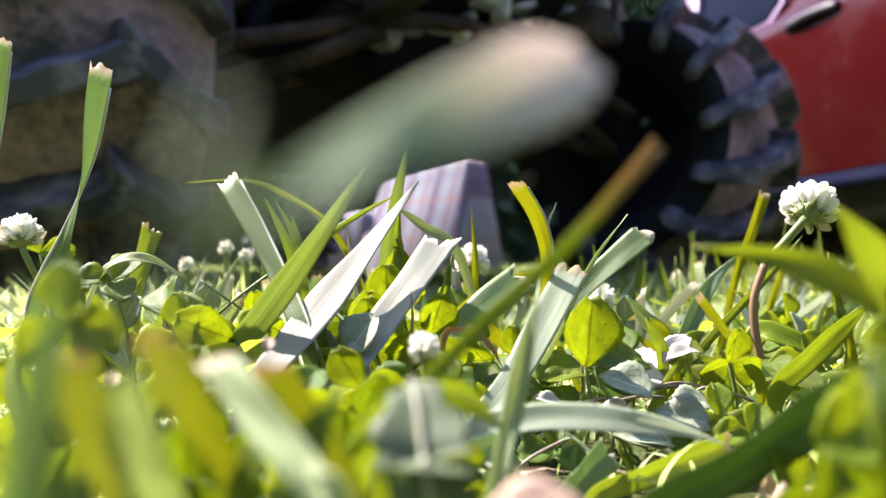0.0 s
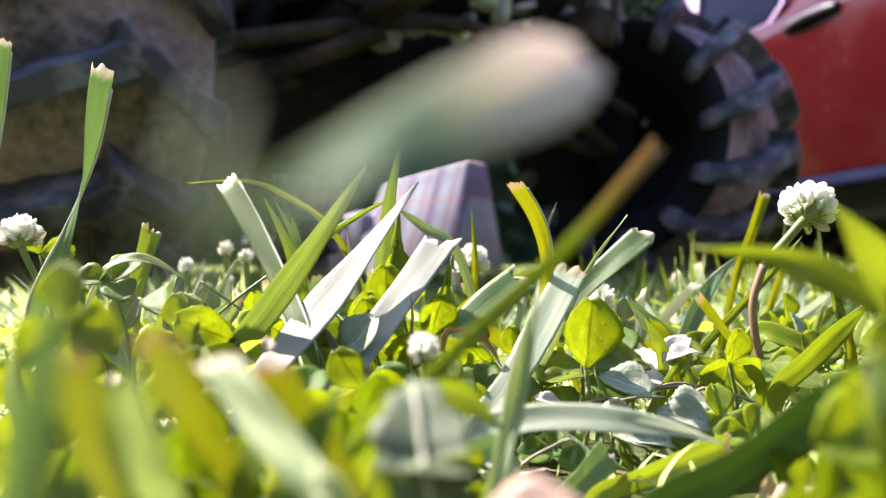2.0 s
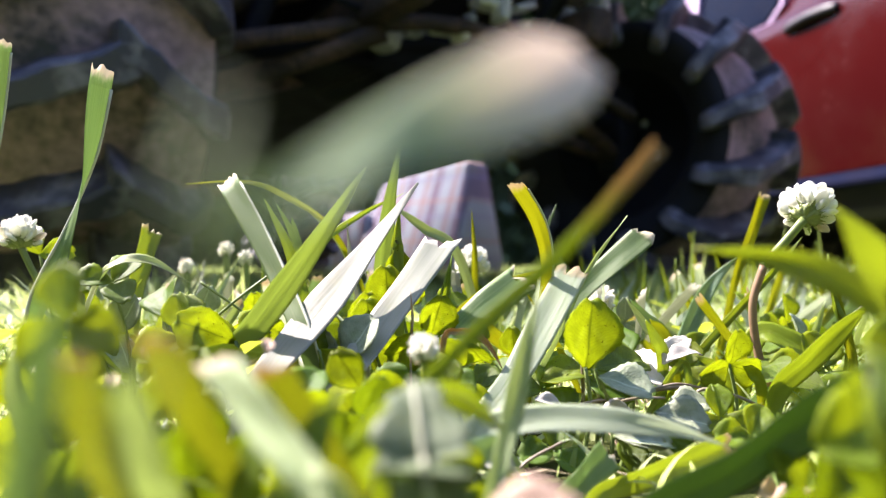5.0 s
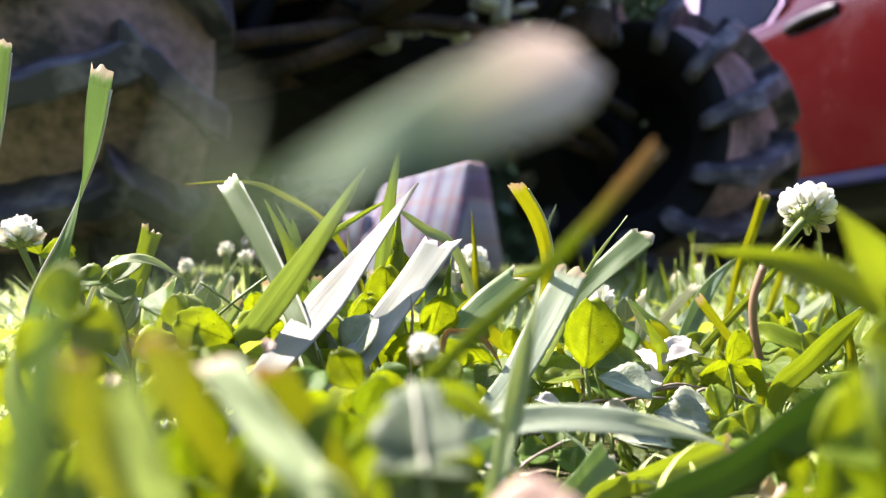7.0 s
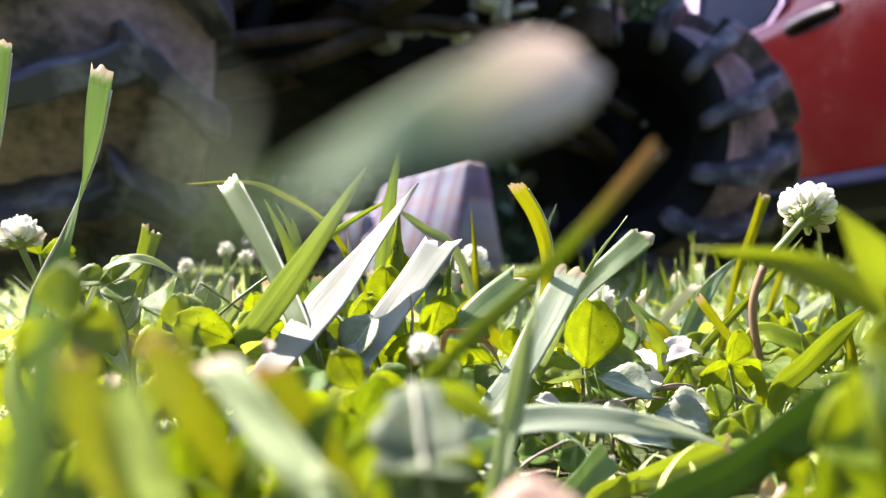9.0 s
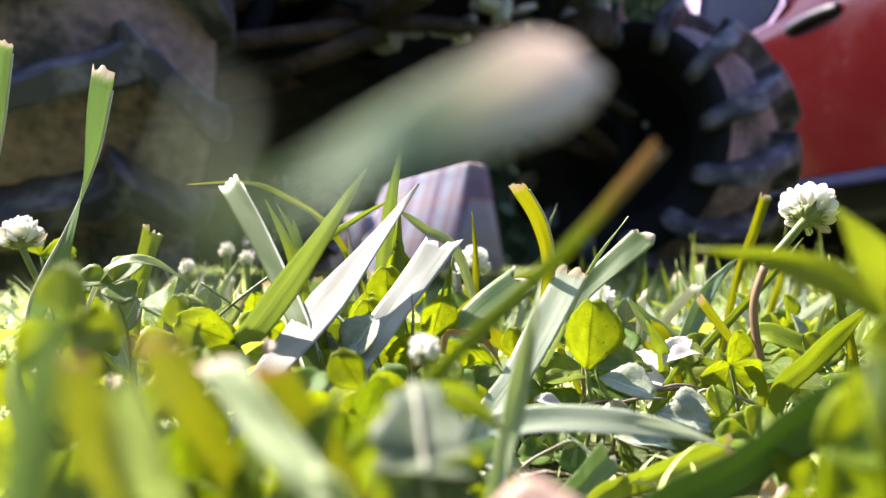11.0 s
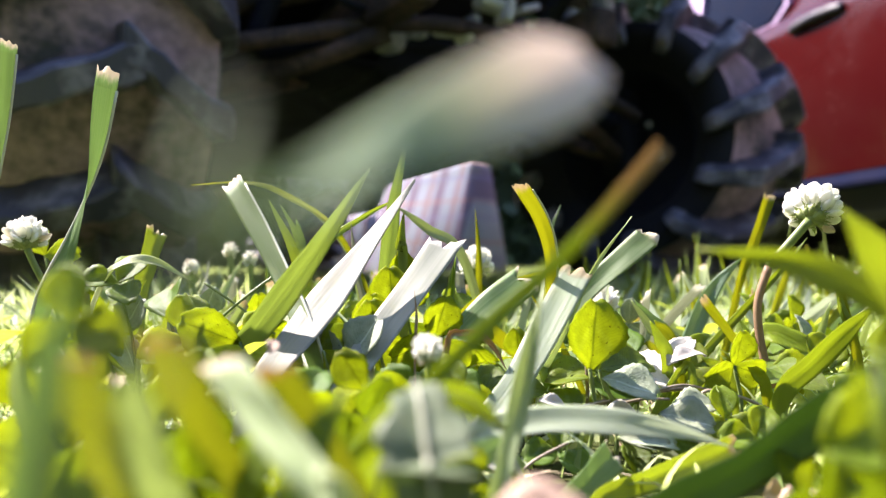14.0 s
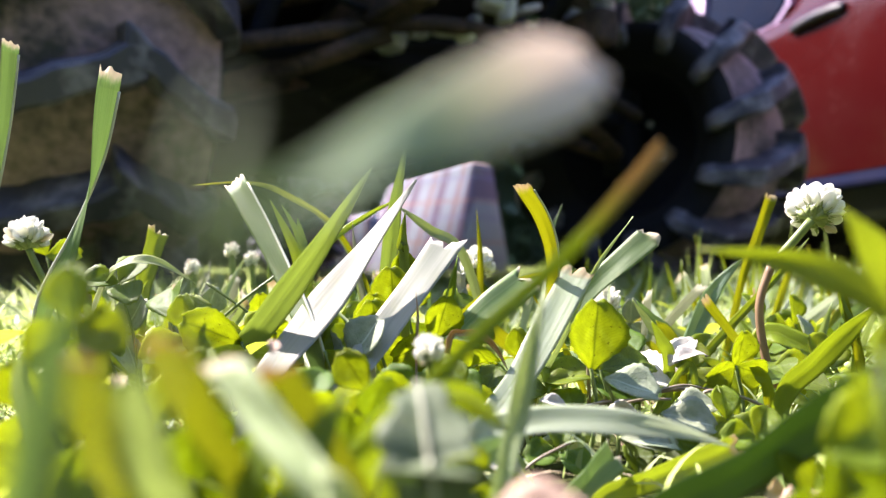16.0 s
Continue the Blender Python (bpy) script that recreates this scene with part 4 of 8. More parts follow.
# ---- a cloth-covered bundle on the grass, and an added hedge far behind ----
def plaid_bundle():
    thing = new("plaid_bundle")
    thing.matrix_basis = pose(-0.075, 3.50, 0, 0, 0, -35) @ Matrix.Diagonal((1.25, 1.25, 1.25, 1))
    tagged(thing, "pale plaid cloth bundle with reddish stripes on the grass", "bundle")
    bm = box(bmesh.new(), (0, 0, 0.19), (0.50, 0.34, 0.42), None, 0.035)
    for v in bm.verts:
        v.co.x += 0.02 * math.sin(v.co.z * 14)
        v.co.z += 0.03 * math.sin(v.co.x * 9) * (v.co.z > 0.2)
        if v.co.z > 0.2:
            v.co.x, v.co.y = v.co.x * 0.86, v.co.y * 0.40 + 0.06
    part("cover", bm, PLAID, thing)
    part("flap", box(bmesh.new(), (-0.38, 0.02, 0.11), (0.34, 0.24, 0.26), Euler((0, radians(-5), 0)).to_matrix(), 0.03), PLAID, thing)
    part("pocket", box(bmesh.new(), (-0.45, -0.11, 0.15), (0.12, 0.03, 0.09), None, 0.012), ORANGE, thing, "orange pocket")
    return thing


plaid_bundle()


def hedge():
    """Leaves before a solid dark core, all round the meadow: a backdrop added to close off the low sky."""
    r = np.random.RandomState(5)
    n = 42000
    a = r.uniform(0, 2 * np.pi, n)
    d = 13 + r.normal(0, 0.7, n)
    z = r.uniform(0, 1, n) ** 0.8 * (7.4 + 0.7 * np.sin(a * 9) + 0.4 * np.sin(a * 23))
    c = np.stack([d * np.cos(a), d * np.sin(a) + 2, z], 1)
    u, v = r.normal(0, 1, (n, 3)), r.normal(0, 1, (n, 3))
    u *= (0.20 / np.linalg.norm(u, axis=1))[:, None]
    v *= (0.14 / np.linalg.norm(v, axis=1))[:, None]
    verts = np.stack([c - u, c + v, c + u, c - v], 1).reshape(-1, 3)
    k = 96
    ang = np.arange(k) / k * 2 * np.pi
    ring = np.stack([13.8 * np.cos(ang), 13.8 * np.sin(ang) + 2, np.zeros(k)], 1)
    top = ring + np.stack([0 * ang, 0 * ang, 6.6 + 0.5 * np.sin(ang * 9)], 1)
    j, b = np.arange(k), n * 4
    core = np.stack([b + j, b + (j + 1) % k, b + k + (j + 1) % k, b + k + j], 1)
    verts = np.concatenate([verts, ring, top])
    faces = np.concatenate([np.arange(n * 4).reshape(-1, 4), core])
    ob = from_arrays("hedge", verts, faces, np.zeros((len(verts), 2)), [HEDGE])
    return tagged(ob, "tall dark green leafy hedge added as a backdrop round the meadow", "hedge", kind="stuff")


hedge()


# ---- the clover and grass close by ----
tall_blade = blade("tall pale-edged mown grass blade standing above the clover", [(-0.1290, 0.2239, -0.0010), (-0.1217, 0.2204, 0.0348), (-0.1140, 0.2200, 0.0534), (-0.1079, 0.2215, 0.0772), (-0.1038, 0.2237, 0.1107)], 0.00600, SAGE, "cut", twist=321, turn=-300, neck=0.9, fold=0.06, margin=0.09)
blade("pale mown grass blade standing upright", [(-0.1309, 0.2056, -0.0010), (-0.1263, 0.1999, 0.0577), (-0.1214, 0.1992, 0.0883), (-0.1193, 0.1987, 0.1113)], 0.00399, SAGE, "cut", twist=40, margin=0.09)
torn_blade = blade("broad silvery cut grass blade with torn end", [(-0.0264, 0.1914, -0.0010), (-0.0344, 0.1885, 0.0284), (-0.0423, 0.1982, 0.0424), (-0.0521, 0.2099, 0.0572), (-0.0662, 0.2255, 0.0763)], 0.00658, SAGE, "cut", twist=-12, fold=0.08, margin=0.07)
blade("slender yellow-green grass blade", [(-0.0384, 0.2388, -0.0010), (-0.0430, 0.2354, 0.0338), (-0.0484, 0.2350, 0.0536), (-0.0569, 0.2346, 0.0712)], 0.00440, FRESH)
blade("slender green grass blade", [(-0.0470, 0.2551, -0.0010), (-0.0490, 0.2501, 0.0500), (-0.0498, 0.2498, 0.0596), (-0.0513, 0.2497, 0.0663)], 0.00360, LEAFY)
blade("long light green pointed grass blade", [(-0.0667, 0.1980, -0.0010), (-0.0574, 0.1956, 0.0231), (-0.0457, 0.1903, 0.0376), (-0.0316, 0.1839, 0.0556), (-0.0186, 0.1775, 0.0735)], 0.00780, LEAFY, twist=20, fold=0.10)
white_blade = blade("broad bleached white pointed grass blade", [(-0.0523, 0.1827, -0.0010), (-0.0454, 0.1807, 0.0197), (-0.0348, 0.1904, 0.0347), (-0.0224, 0.2030, 0.0523), (-0.0074, 0.2175, 0.0744)], 0.01170, WHITE, twist=-30, fold=0.07)
thin_blade = blade("thin upright green grass blade", [(-0.0240, 0.2382, -0.0010), (-0.0223, 0.2356, 0.0266), (-0.0195, 0.2351, 0.0500), (-0.0169, 0.2346, 0.0716), (-0.0131, 0.2341, 0.0914)], 0.00620, LEAFY, twist=25)
blade("broad silvery white cut grass blade with torn end", [(-0.0317, 0.1847, -0.0010), (-0.0257, 0.1827, 0.0193), (-0.0176, 0.1934, 0.0323), (-0.0085, 0.2052, 0.0453), (0.0000, 0.2179, 0.0577)], 0.01036, WHITE, "cut", twist=-22, fold=0.05)
blade("thin arching yellow-green grass blade", [(-0.0176, 0.2637, -0.0010), (-0.0247, 0.2605, 0.0321), (-0.0379, 0.2548, 0.0617), (-0.0544, 0.2495, 0.0739), (-0.0678, 0.2494, 0.0783), (-0.0870, 0.2494, 0.0776)], 0.00220, YELLOW)
blade("thin arching green grass blade", [(-0.0692, 0.2537, -0.0010), (-0.0582, 0.2504, 0.0328), (-0.0429, 0.2499, 0.0557), (-0.0276, 0.2497, 0.0672), (-0.0123, 0.2495, 0.0749)], 0.00260, FRESH)
blade("thin straw stem lying across the grass", [(-0.0238, 0.2646, -0.0010), (-0.0317, 0.2602, 0.0440), (-0.0367, 0.2599, 0.0580), (-0.0530, 0.2595, 0.0749)], 0.00240, PALE)
curled_blade = blade("curled yellow-green cut grass blade", [(0.0238, 0.2198, -0.0010), (0.0244, 0.2190, 0.0082), (0.0280, 0.2145, 0.0320), (0.0295, 0.2091, 0.0500), (0.0260, 0.2038, 0.0625), (0.0194, 0.1976, 0.0720)], 0.00410, YELLOW, "cut", twist=15, turn=-30, margin=0.09)
blade("long green grass blade with dry brown tip", [(-0.0250, 0.0850, -0.0010), (-0.0141, 0.0826, 0.0242), (-0.0058, 0.0804, 0.0334), (0.0033, 0.0782, 0.0428), (0.0132, 0.0760, 0.0523), (0.0217, 0.0737, 0.0622)], 0.00180, BROWN_END, "cut", twist=15, neck=0.9)
blade("slender pale green pointed grass blade", [(0.0144, 0.2016, -0.0010), (0.0162, 0.2010, 0.0056), (0.0300, 0.2056, 0.0264), (0.0412, 0.2101, 0.0484), (0.0530, 0.2117, 0.0643)], 0.00211, PALE, twist=30)
blade("grey-green cut grass blade with brown end", [(0.0234, 0.2531, -0.0010), (0.0337, 0.2506, 0.0251), (0.0471, 0.2503, 0.0414), (0.0577, 0.2500, 0.0510), (0.0694, 0.2498, 0.0611)], 0.00881, SAGE, "cut", twist=-25, fold=0.1)
blade("broad silvery white cut grass blade", [(0.0038, 0.1772, -0.0010), (0.0102, 0.1758, 0.0138), (0.0187, 0.1866, 0.0229), (0.0273, 0.1974, 0.0349), (0.0377, 0.2121, 0.0493)], 0.00910, SILVER, "cut", twist=-24, fold=0.08)
blade("pale blurred grass blade close by", [(0.0045, 0.1073, -0.0010), (0.0068, 0.1058, 0.0154), (0.0102, 0.1105, 0.0272), (0.0125, 0.1123, 0.0371), (0.0151, 0.1151, 0.0465)], 0.00353, PALE)
blade("pale grass blade lying nearly flat", [(-0.0084, 0.1227, -0.0010), (0.0015, 0.1207, 0.0197), (0.0129, 0.1246, 0.0236), (0.0269, 0.1276, 0.0232), (0.0395, 0.1307, 0.0211), (0.0524, 0.1358, 0.0169)], 0.00621, SILVER, twist=-40)
blade("blue-green grass blade leaning over", [(0.0827, 0.2722, -0.0010), (0.0850, 0.2709, 0.0128), (0.0913, 0.2705, 0.0293), (0.0974, 0.2682, 0.0428), (0.1056, 0.2650, 0.0530)], 0.00691, BLUISH, twist=-20)
blade("yellow-green cut grass blade", [(0.1109, 0.3045, -0.0010), (0.1186, 0.3002, 0.0431), (0.1244, 0.2999, 0.0592), (0.1311, 0.2994, 0.0792)], 0.00460, YELLOW, "cut")
blade("arching yellow-green grass blade close by", [(0.0673, 0.0882, -0.0010), (0.0551, 0.0843, 0.0391), (0.0511, 0.0861, 0.0454), (0.0461, 0.0890, 0.0490), (0.0399, 0.0920, 0.0513), (0.0321, 0.0950, 0.0522)], 0.00451, FRESH, twist=-38)
blade("broad yellow-green grass blade close by", [(0.0804, 0.0968, -0.0010), (0.0646, 0.0934, 0.0343), (0.0557, 0.0882, 0.0439), (0.0484, 0.0830, 0.0500), (0.0415, 0.0779, 0.0561)], 0.00897, FRESH, twist=5)
blade("striped green grass blade in broken shade", [(0.0830, 0.1940, -0.0010), (0.0865, 0.1920, 0.0170), (0.0938, 0.1910, 0.0249), (0.1015, 0.1890, 0.0334), (0.1086, 0.1870, 0.0406)], 0.00800, GREEN, twist=20)
blade("broad dark green grass blade close to the ground", [(0.0191, 0.1023, -0.0010), (0.0265, 0.1008, 0.0148), (0.0395, 0.1006, 0.0224), (0.0487, 0.1005, 0.0285), (0.0610, 0.1004, 0.0351)], 0.00920, GREEN_SHADED, "cut", twist=25)
blade("broad yellow-green bent grass blade", [(0.0935, 0.2377, -0.0010), (0.0996, 0.2360, 0.0266), (0.1086, 0.2320, 0.0259), (0.1164, 0.2280, 0.0187), (0.1221, 0.2250, 0.0097)], 0.00950, YELLOW, twist=-30)
blade("smooth green grass blade lying low", [(0.0260, 0.1440, -0.0010), (0.0313, 0.1490, 0.0038), (0.0402, 0.1540, 0.0052), (0.0516, 0.1600, 0.0071), (0.0644, 0.1660, 0.0100)], 0.00620, FRESH, "cut", twist=10)
blade("curving grey-green grass blade", [(0.0798, 0.2114, -0.0010), (0.0814, 0.2111, 0.0033), (0.0879, 0.2109, 0.0098), (0.0951, 0.2108, 0.0143), (0.1040, 0.2109, 0.0111)], 0.00579, BLUISH, twist=20)
blade("torn grey-green grass blade lying low", [(0.0190, 0.1490, -0.0010), (0.0261, 0.1505, 0.0040), (0.0305, 0.1525, 0.0075), (0.0349, 0.1550, 0.0108)], 0.00660, SAGE, "cut")
blade("broad grey-green cut grass blade lying over", [(-0.0150, 0.2179, -0.0010), (-0.0040, 0.2157, 0.0220), (0.0044, 0.2205, 0.0298), (0.0138, 0.2223, 0.0381), (0.0248, 0.2251, 0.0462)], 0.01104, SAGE, "cut", twist=-25, fold=0.10)
blade("thin green arching grass blade", [(-0.0156, 0.2432, -0.0010), (-0.0026, 0.2406, 0.0261), (0.0121, 0.2403, 0.0408), (0.0269, 0.2401, 0.0467), (0.0416, 0.2401, 0.0485)], 0.00221, YELLOW)
blade("short green cut grass stub", [(-0.1128, 0.2641, -0.0010), (-0.1084, 0.2603, 0.0380), (-0.1054, 0.2600, 0.0510), (-0.1020, 0.2598, 0.0631)], 0.00757, GREEN, "cut")
blade("pale bent grass blade", [(-0.1250, 0.2344, -0.0010), (-0.1091, 0.2303, 0.0412), (-0.1021, 0.2300, 0.0504), (-0.0935, 0.2350, 0.0514), (-0.0826, 0.2402, 0.0445)], 0.00552, PALE, twist=-50)
blade("narrow white dry grass blade", [(-0.0208, 0.2239, -0.0010), (-0.0243, 0.2204, 0.0348), (-0.0273, 0.2201, 0.0500), (-0.0287, 0.2198, 0.0631)], 0.00202, WHITE)
blade("narrow white dry grass blade", [(-0.0130, 0.2233, -0.0010), (-0.0158, 0.2205, 0.0281), (-0.0182, 0.2203, 0.0399), (-0.0226, 0.2201, 0.0466)], 0.00236, WHITE)
blade("narrow dark dry grass stalk", [(-0.0090, 0.1984, -0.0010), (-0.0084, 0.1955, 0.0291), (-0.0081, 0.1953, 0.0366), (-0.0087, 0.1952, 0.0440)], 0.00090, STRAW)
blade("short yellow-green grass blade", [(0.0120, 0.2836, -0.0010), (0.0120, 0.2805, 0.0307), (0.0120, 0.2800, 0.0543), (0.0107, 0.2796, 0.0715)], 0.00258, YELLOW)
blade("narrow green grass blade", [(-0.0052, 0.2133, -0.0010), (-0.0023, 0.2106, 0.0275), (0.0002, 0.2103, 0.0387), (0.0026, 0.2100, 0.0532)], 0.00258, GREEN)
blade("narrow pale grass blade", [(0.0932, 0.2426, -0.0010), (0.0839, 0.2408, 0.0187), (0.0747, 0.2406, 0.0261), (0.0618, 0.2403, 0.0371)], 0.00294, PALE)
blade("narrow green grass blade", [(0.0661, 0.2319, -0.0010), (0.0698, 0.2310, 0.0095), (0.0821, 0.2306, 0.0253), (0.1078, 0.2401, 0.0482), (0.1194, 0.2449, 0.0594)], 0.00300, GREEN)
blade("narrow blue-green grass blade", [(0.0735, 0.3049, -0.0010), (0.0497, 0.3001, 0.0477), (0.0405, 0.2999, 0.0569), (0.0462, 0.2995, 0.0753)], 0.00368, BLUISH)
blade("bent yellow grass blade", [(0.1246, 0.2227, -0.0010), (0.1224, 0.2207, 0.0197), (0.1190, 0.2204, 0.0348), (0.1148, 0.2200, 0.0517)], 0.00337, YELLOW)
blade("rusty brown curved dry blade", [(-0.0010, 0.1920, -0.0010), (-0.0001, 0.1905, 0.0293), (0.0041, 0.1905, 0.0328), (0.0091, 0.1905, 0.0319), (0.0126, 0.1905, 0.0282), (0.0155, 0.1905, 0.0229)], 0.00210, RUST)
blade("narrow yellow grass blade", [(0.0717, 0.2227, -0.0010), (0.0685, 0.2207, 0.0197), (0.0651, 0.2205, 0.0298), (0.0617, 0.2204, 0.0340)], 0.00506, YELLOW)
blade("very close pale green mown grass blade crossing the view", [(-0.0180, 0.0112, -0.0010), (-0.0054, 0.0130, 0.0487), (-0.0048, 0.0160, 0.0505), (-0.0039, 0.0202, 0.0520), (-0.0020, 0.0260, 0.0542), (0.0019, 0.0338, 0.0574), (0.0084, 0.0420, 0.0617)], 0.00660, DRYING, "round", twist=8, neck=0.03, power=2.7, fold=0.05)
blade("yellow-green grass blade close by", [(-0.0163, 0.0689, -0.0010), (-0.0183, 0.0661, 0.0284), (-0.0193, 0.0611, 0.0356), (-0.0199, 0.0562, 0.0406), (-0.0196, 0.0513, 0.0449)], 0.00334, AMBER, "cut", twist=20)
blade("pale yellow-green grass blade close by", [(-0.0284, 0.0610, -0.0010), (-0.0258, 0.0581, 0.0297), (-0.0248, 0.0539, 0.0352), (-0.0241, 0.0498, 0.0405), (-0.0234, 0.0457, 0.0441)], 0.00332, AMBER, "cut", twist=20)
blade("broad yellow-green grass blade close by", [(-0.0212, 0.0594, -0.0010), (-0.0208, 0.0565, 0.0290), (-0.0206, 0.0515, 0.0355), (-0.0199, 0.0474, 0.0406), (-0.0185, 0.0433, 0.0444)], 0.00348, PALE, twist=20)
blade("pale grass blade bending over close by", [(0.0088, 0.0578, -0.0010), (-0.0060, 0.0549, 0.0296), (-0.0104, 0.0572, 0.0335), (-0.0151, 0.0611, 0.0374), (-0.0201, 0.0658, 0.0415)], 0.00352, PALE, "cut", twist=10)
blade("green grass blade close by", [(-0.0067, 0.0842, -0.0010), (-0.0090, 0.0823, 0.0194), (-0.0108, 0.0773, 0.0271), (-0.0135, 0.0724, 0.0340), (-0.0169, 0.0674, 0.0407)], 0.00489, AMBER, "cut", twist=15)
blade("dark green grass blade close by", [(-0.0120, 0.0671, -0.0010), (-0.0129, 0.0645, 0.0260), (-0.0133, 0.0661, 0.0304), (-0.0117, 0.0684, 0.0349), (-0.0102, 0.0723, 0.0379)], 0.00441, GREEN, twist=30)
blade("green grass blade close by", [(-0.0202, 0.0671, -0.0010), (-0.0179, 0.0645, 0.0260), (-0.0169, 0.0644, 0.0314), (-0.0158, 0.0659, 0.0354), (-0.0158, 0.0683, 0.0385)], 0.00365, GREEN, twist=-30)
blade("yellow-green grass blade close by", [(0.0591, 0.0811, -0.0010), (0.0514, 0.0791, 0.0206), (0.0439, 0.0724, 0.0307), (0.0380, 0.0667, 0.0368), (0.0334, 0.0610, 0.0416)], 0.00606, GREEN, twist=20)
blade("dark green grass blade close by", [(0.0479, 0.0596, -0.0010), (0.0393, 0.0564, 0.0315), (0.0367, 0.0563, 0.0363), (0.0356, 0.0578, 0.0398), (0.0348, 0.0602, 0.0431)], 0.00690, GREEN, twist=-20)
blade("grey-green grass blade close by", [(-0.0089, 0.1125, -0.0010), (-0.0003, 0.1108, 0.0171), (0.0057, 0.1127, 0.0217), (0.0120, 0.1156, 0.0236)], 0.00529, BLUISH, twist=10)
blade("pale stem close by", [(-0.0543, 0.1025, -0.0010), (-0.0555, 0.1008, 0.0171), (-0.0570, 0.1005, 0.0278), (-0.0582, 0.1003, 0.0362), (-0.0543, 0.1001, 0.0446)], 0.00268, PALE)
weed_leaf("lobed grey-green weed leaf with pale midrib", [(0.0032, 0.0726, -0.0010), (-0.0013, 0.0700, 0.0282), (-0.0018, 0.0710, 0.0311), (-0.0023, 0.0730, 0.0336), (-0.0029, 0.0760, 0.0364), (-0.0034, 0.0790, 0.0376)], 0.01150, WEED)
weed_leaf("lobed green weed leaf bending over", [(-0.0139, 0.0928, -0.0010), (-0.0099, 0.0908, 0.0148), (-0.0082, 0.0866, 0.0243), (-0.0054, 0.0844, 0.0313), (0.0011, 0.0864, 0.0348), (0.0071, 0.0885, 0.0304)], 0.00847, GREEN)
blade("pale grass blade leaning behind the white one", [(0.0200, 0.2620, -0.0010), (0.0062, 0.2610, 0.0516), (-0.0068, 0.2610, 0.0630), (-0.0188, 0.2610, 0.0720)], 0.00420, PALE, twist=10)
blade("short white dry grass strip near the ground", [(0.0205, 0.1520, -0.0010), (0.0166, 0.1500, 0.0046), (0.0138, 0.1490, 0.0078), (0.0119, 0.1490, 0.0112)], 0.00360, WHITE, "cut")
blade("small curled yellow-green grass blade", [(0.0610, 0.2110, -0.0010), (0.0624, 0.2100, 0.0227), (0.0599, 0.2090, 0.0292), (0.0571, 0.2080, 0.0347)], 0.00420, FRESH)
blade("pale slender grass blade behind the leaf", [(0.0640, 0.2320, -0.0010), (0.0698, 0.2300, 0.0254), (0.0627, 0.2300, 0.0342), (0.0581, 0.2290, 0.0395)], 0.00360, SAGE)
blade("narrow yellow-green grass blade", [(0.1200, 0.2260, -0.0010), (0.1218, 0.2220, 0.0263), (0.1170, 0.2200, 0.0382), (0.1148, 0.2200, 0.0534)], 0.00300, FRESH)
blade("slender bright grass blade by the white one", [(-0.0130, 0.2316, -0.0010), (-0.0138, 0.2310, 0.0500), (-0.0145, 0.2310, 0.0571), (-0.0135, 0.2310, 0.0674)], 0.00400, FRESH)
blade("slender grass blade by the torn one", [(-0.0420, 0.2416, -0.0010), (-0.0469, 0.2410, 0.0500), (-0.0497, 0.2410, 0.0611), (-0.0547, 0.2410, 0.0703)], 0.00260, LEAFY)
lone_leaf("pinkish brown withered leaf close to the ground", (0.0118, 0.0605, 0.0302), 0.0087, (0.2000, -0.5000, 0.8000), 80, PINK_LEAFLET)
lone_leaf("curled white dry leaf on the clover", (0.0607, 0.2006, 0.0239), 0.0115, (-0.3000, -0.4000, 0.8000), -30, DRY_LEAFLET)
lone_leaf("curled white dry leaf on the clover", (0.0653, 0.2107, 0.0202), 0.0177, (-0.1000, -0.5000, 0.8000), 70, DRY_LEAFLET)
lone_leaf("brown withered leaf on the ground", (0.0654, 0.1309, 0.0102), 0.0080, (0.1000, -0.5000, 0.8000), 100, PINK_LEAFLET)
lone_leaf("curled dry leaf among the clover", (0.0133, 0.1510, 0.0063), 0.0103, (0.3000, -0.5000, 0.6000), 20, DRY_LEAFLET)
lone_leaf("brown withered leaf on the ground", (-0.0652, 0.1309, 0.0102), 0.0130, (0.1000, -0.5000, 0.8000), 90, PINK_LEAFLET)
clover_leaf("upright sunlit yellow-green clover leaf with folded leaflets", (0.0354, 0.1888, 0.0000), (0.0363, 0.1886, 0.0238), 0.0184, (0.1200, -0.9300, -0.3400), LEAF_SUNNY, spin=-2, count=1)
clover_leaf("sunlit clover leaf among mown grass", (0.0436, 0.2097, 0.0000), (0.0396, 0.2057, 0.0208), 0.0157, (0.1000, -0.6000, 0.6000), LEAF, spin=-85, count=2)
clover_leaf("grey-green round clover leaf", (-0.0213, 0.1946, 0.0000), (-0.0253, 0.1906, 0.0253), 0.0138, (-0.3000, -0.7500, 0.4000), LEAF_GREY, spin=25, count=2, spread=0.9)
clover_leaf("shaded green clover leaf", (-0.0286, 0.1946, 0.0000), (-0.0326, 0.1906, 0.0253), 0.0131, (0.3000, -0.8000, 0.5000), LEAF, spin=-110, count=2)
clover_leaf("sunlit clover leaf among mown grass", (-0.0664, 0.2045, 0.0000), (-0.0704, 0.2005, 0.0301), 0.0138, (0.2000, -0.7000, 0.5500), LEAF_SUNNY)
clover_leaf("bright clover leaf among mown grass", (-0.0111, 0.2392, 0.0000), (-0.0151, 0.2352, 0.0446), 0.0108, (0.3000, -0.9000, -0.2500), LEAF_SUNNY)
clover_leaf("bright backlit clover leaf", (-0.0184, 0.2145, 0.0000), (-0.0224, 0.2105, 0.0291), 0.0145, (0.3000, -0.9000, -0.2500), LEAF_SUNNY)
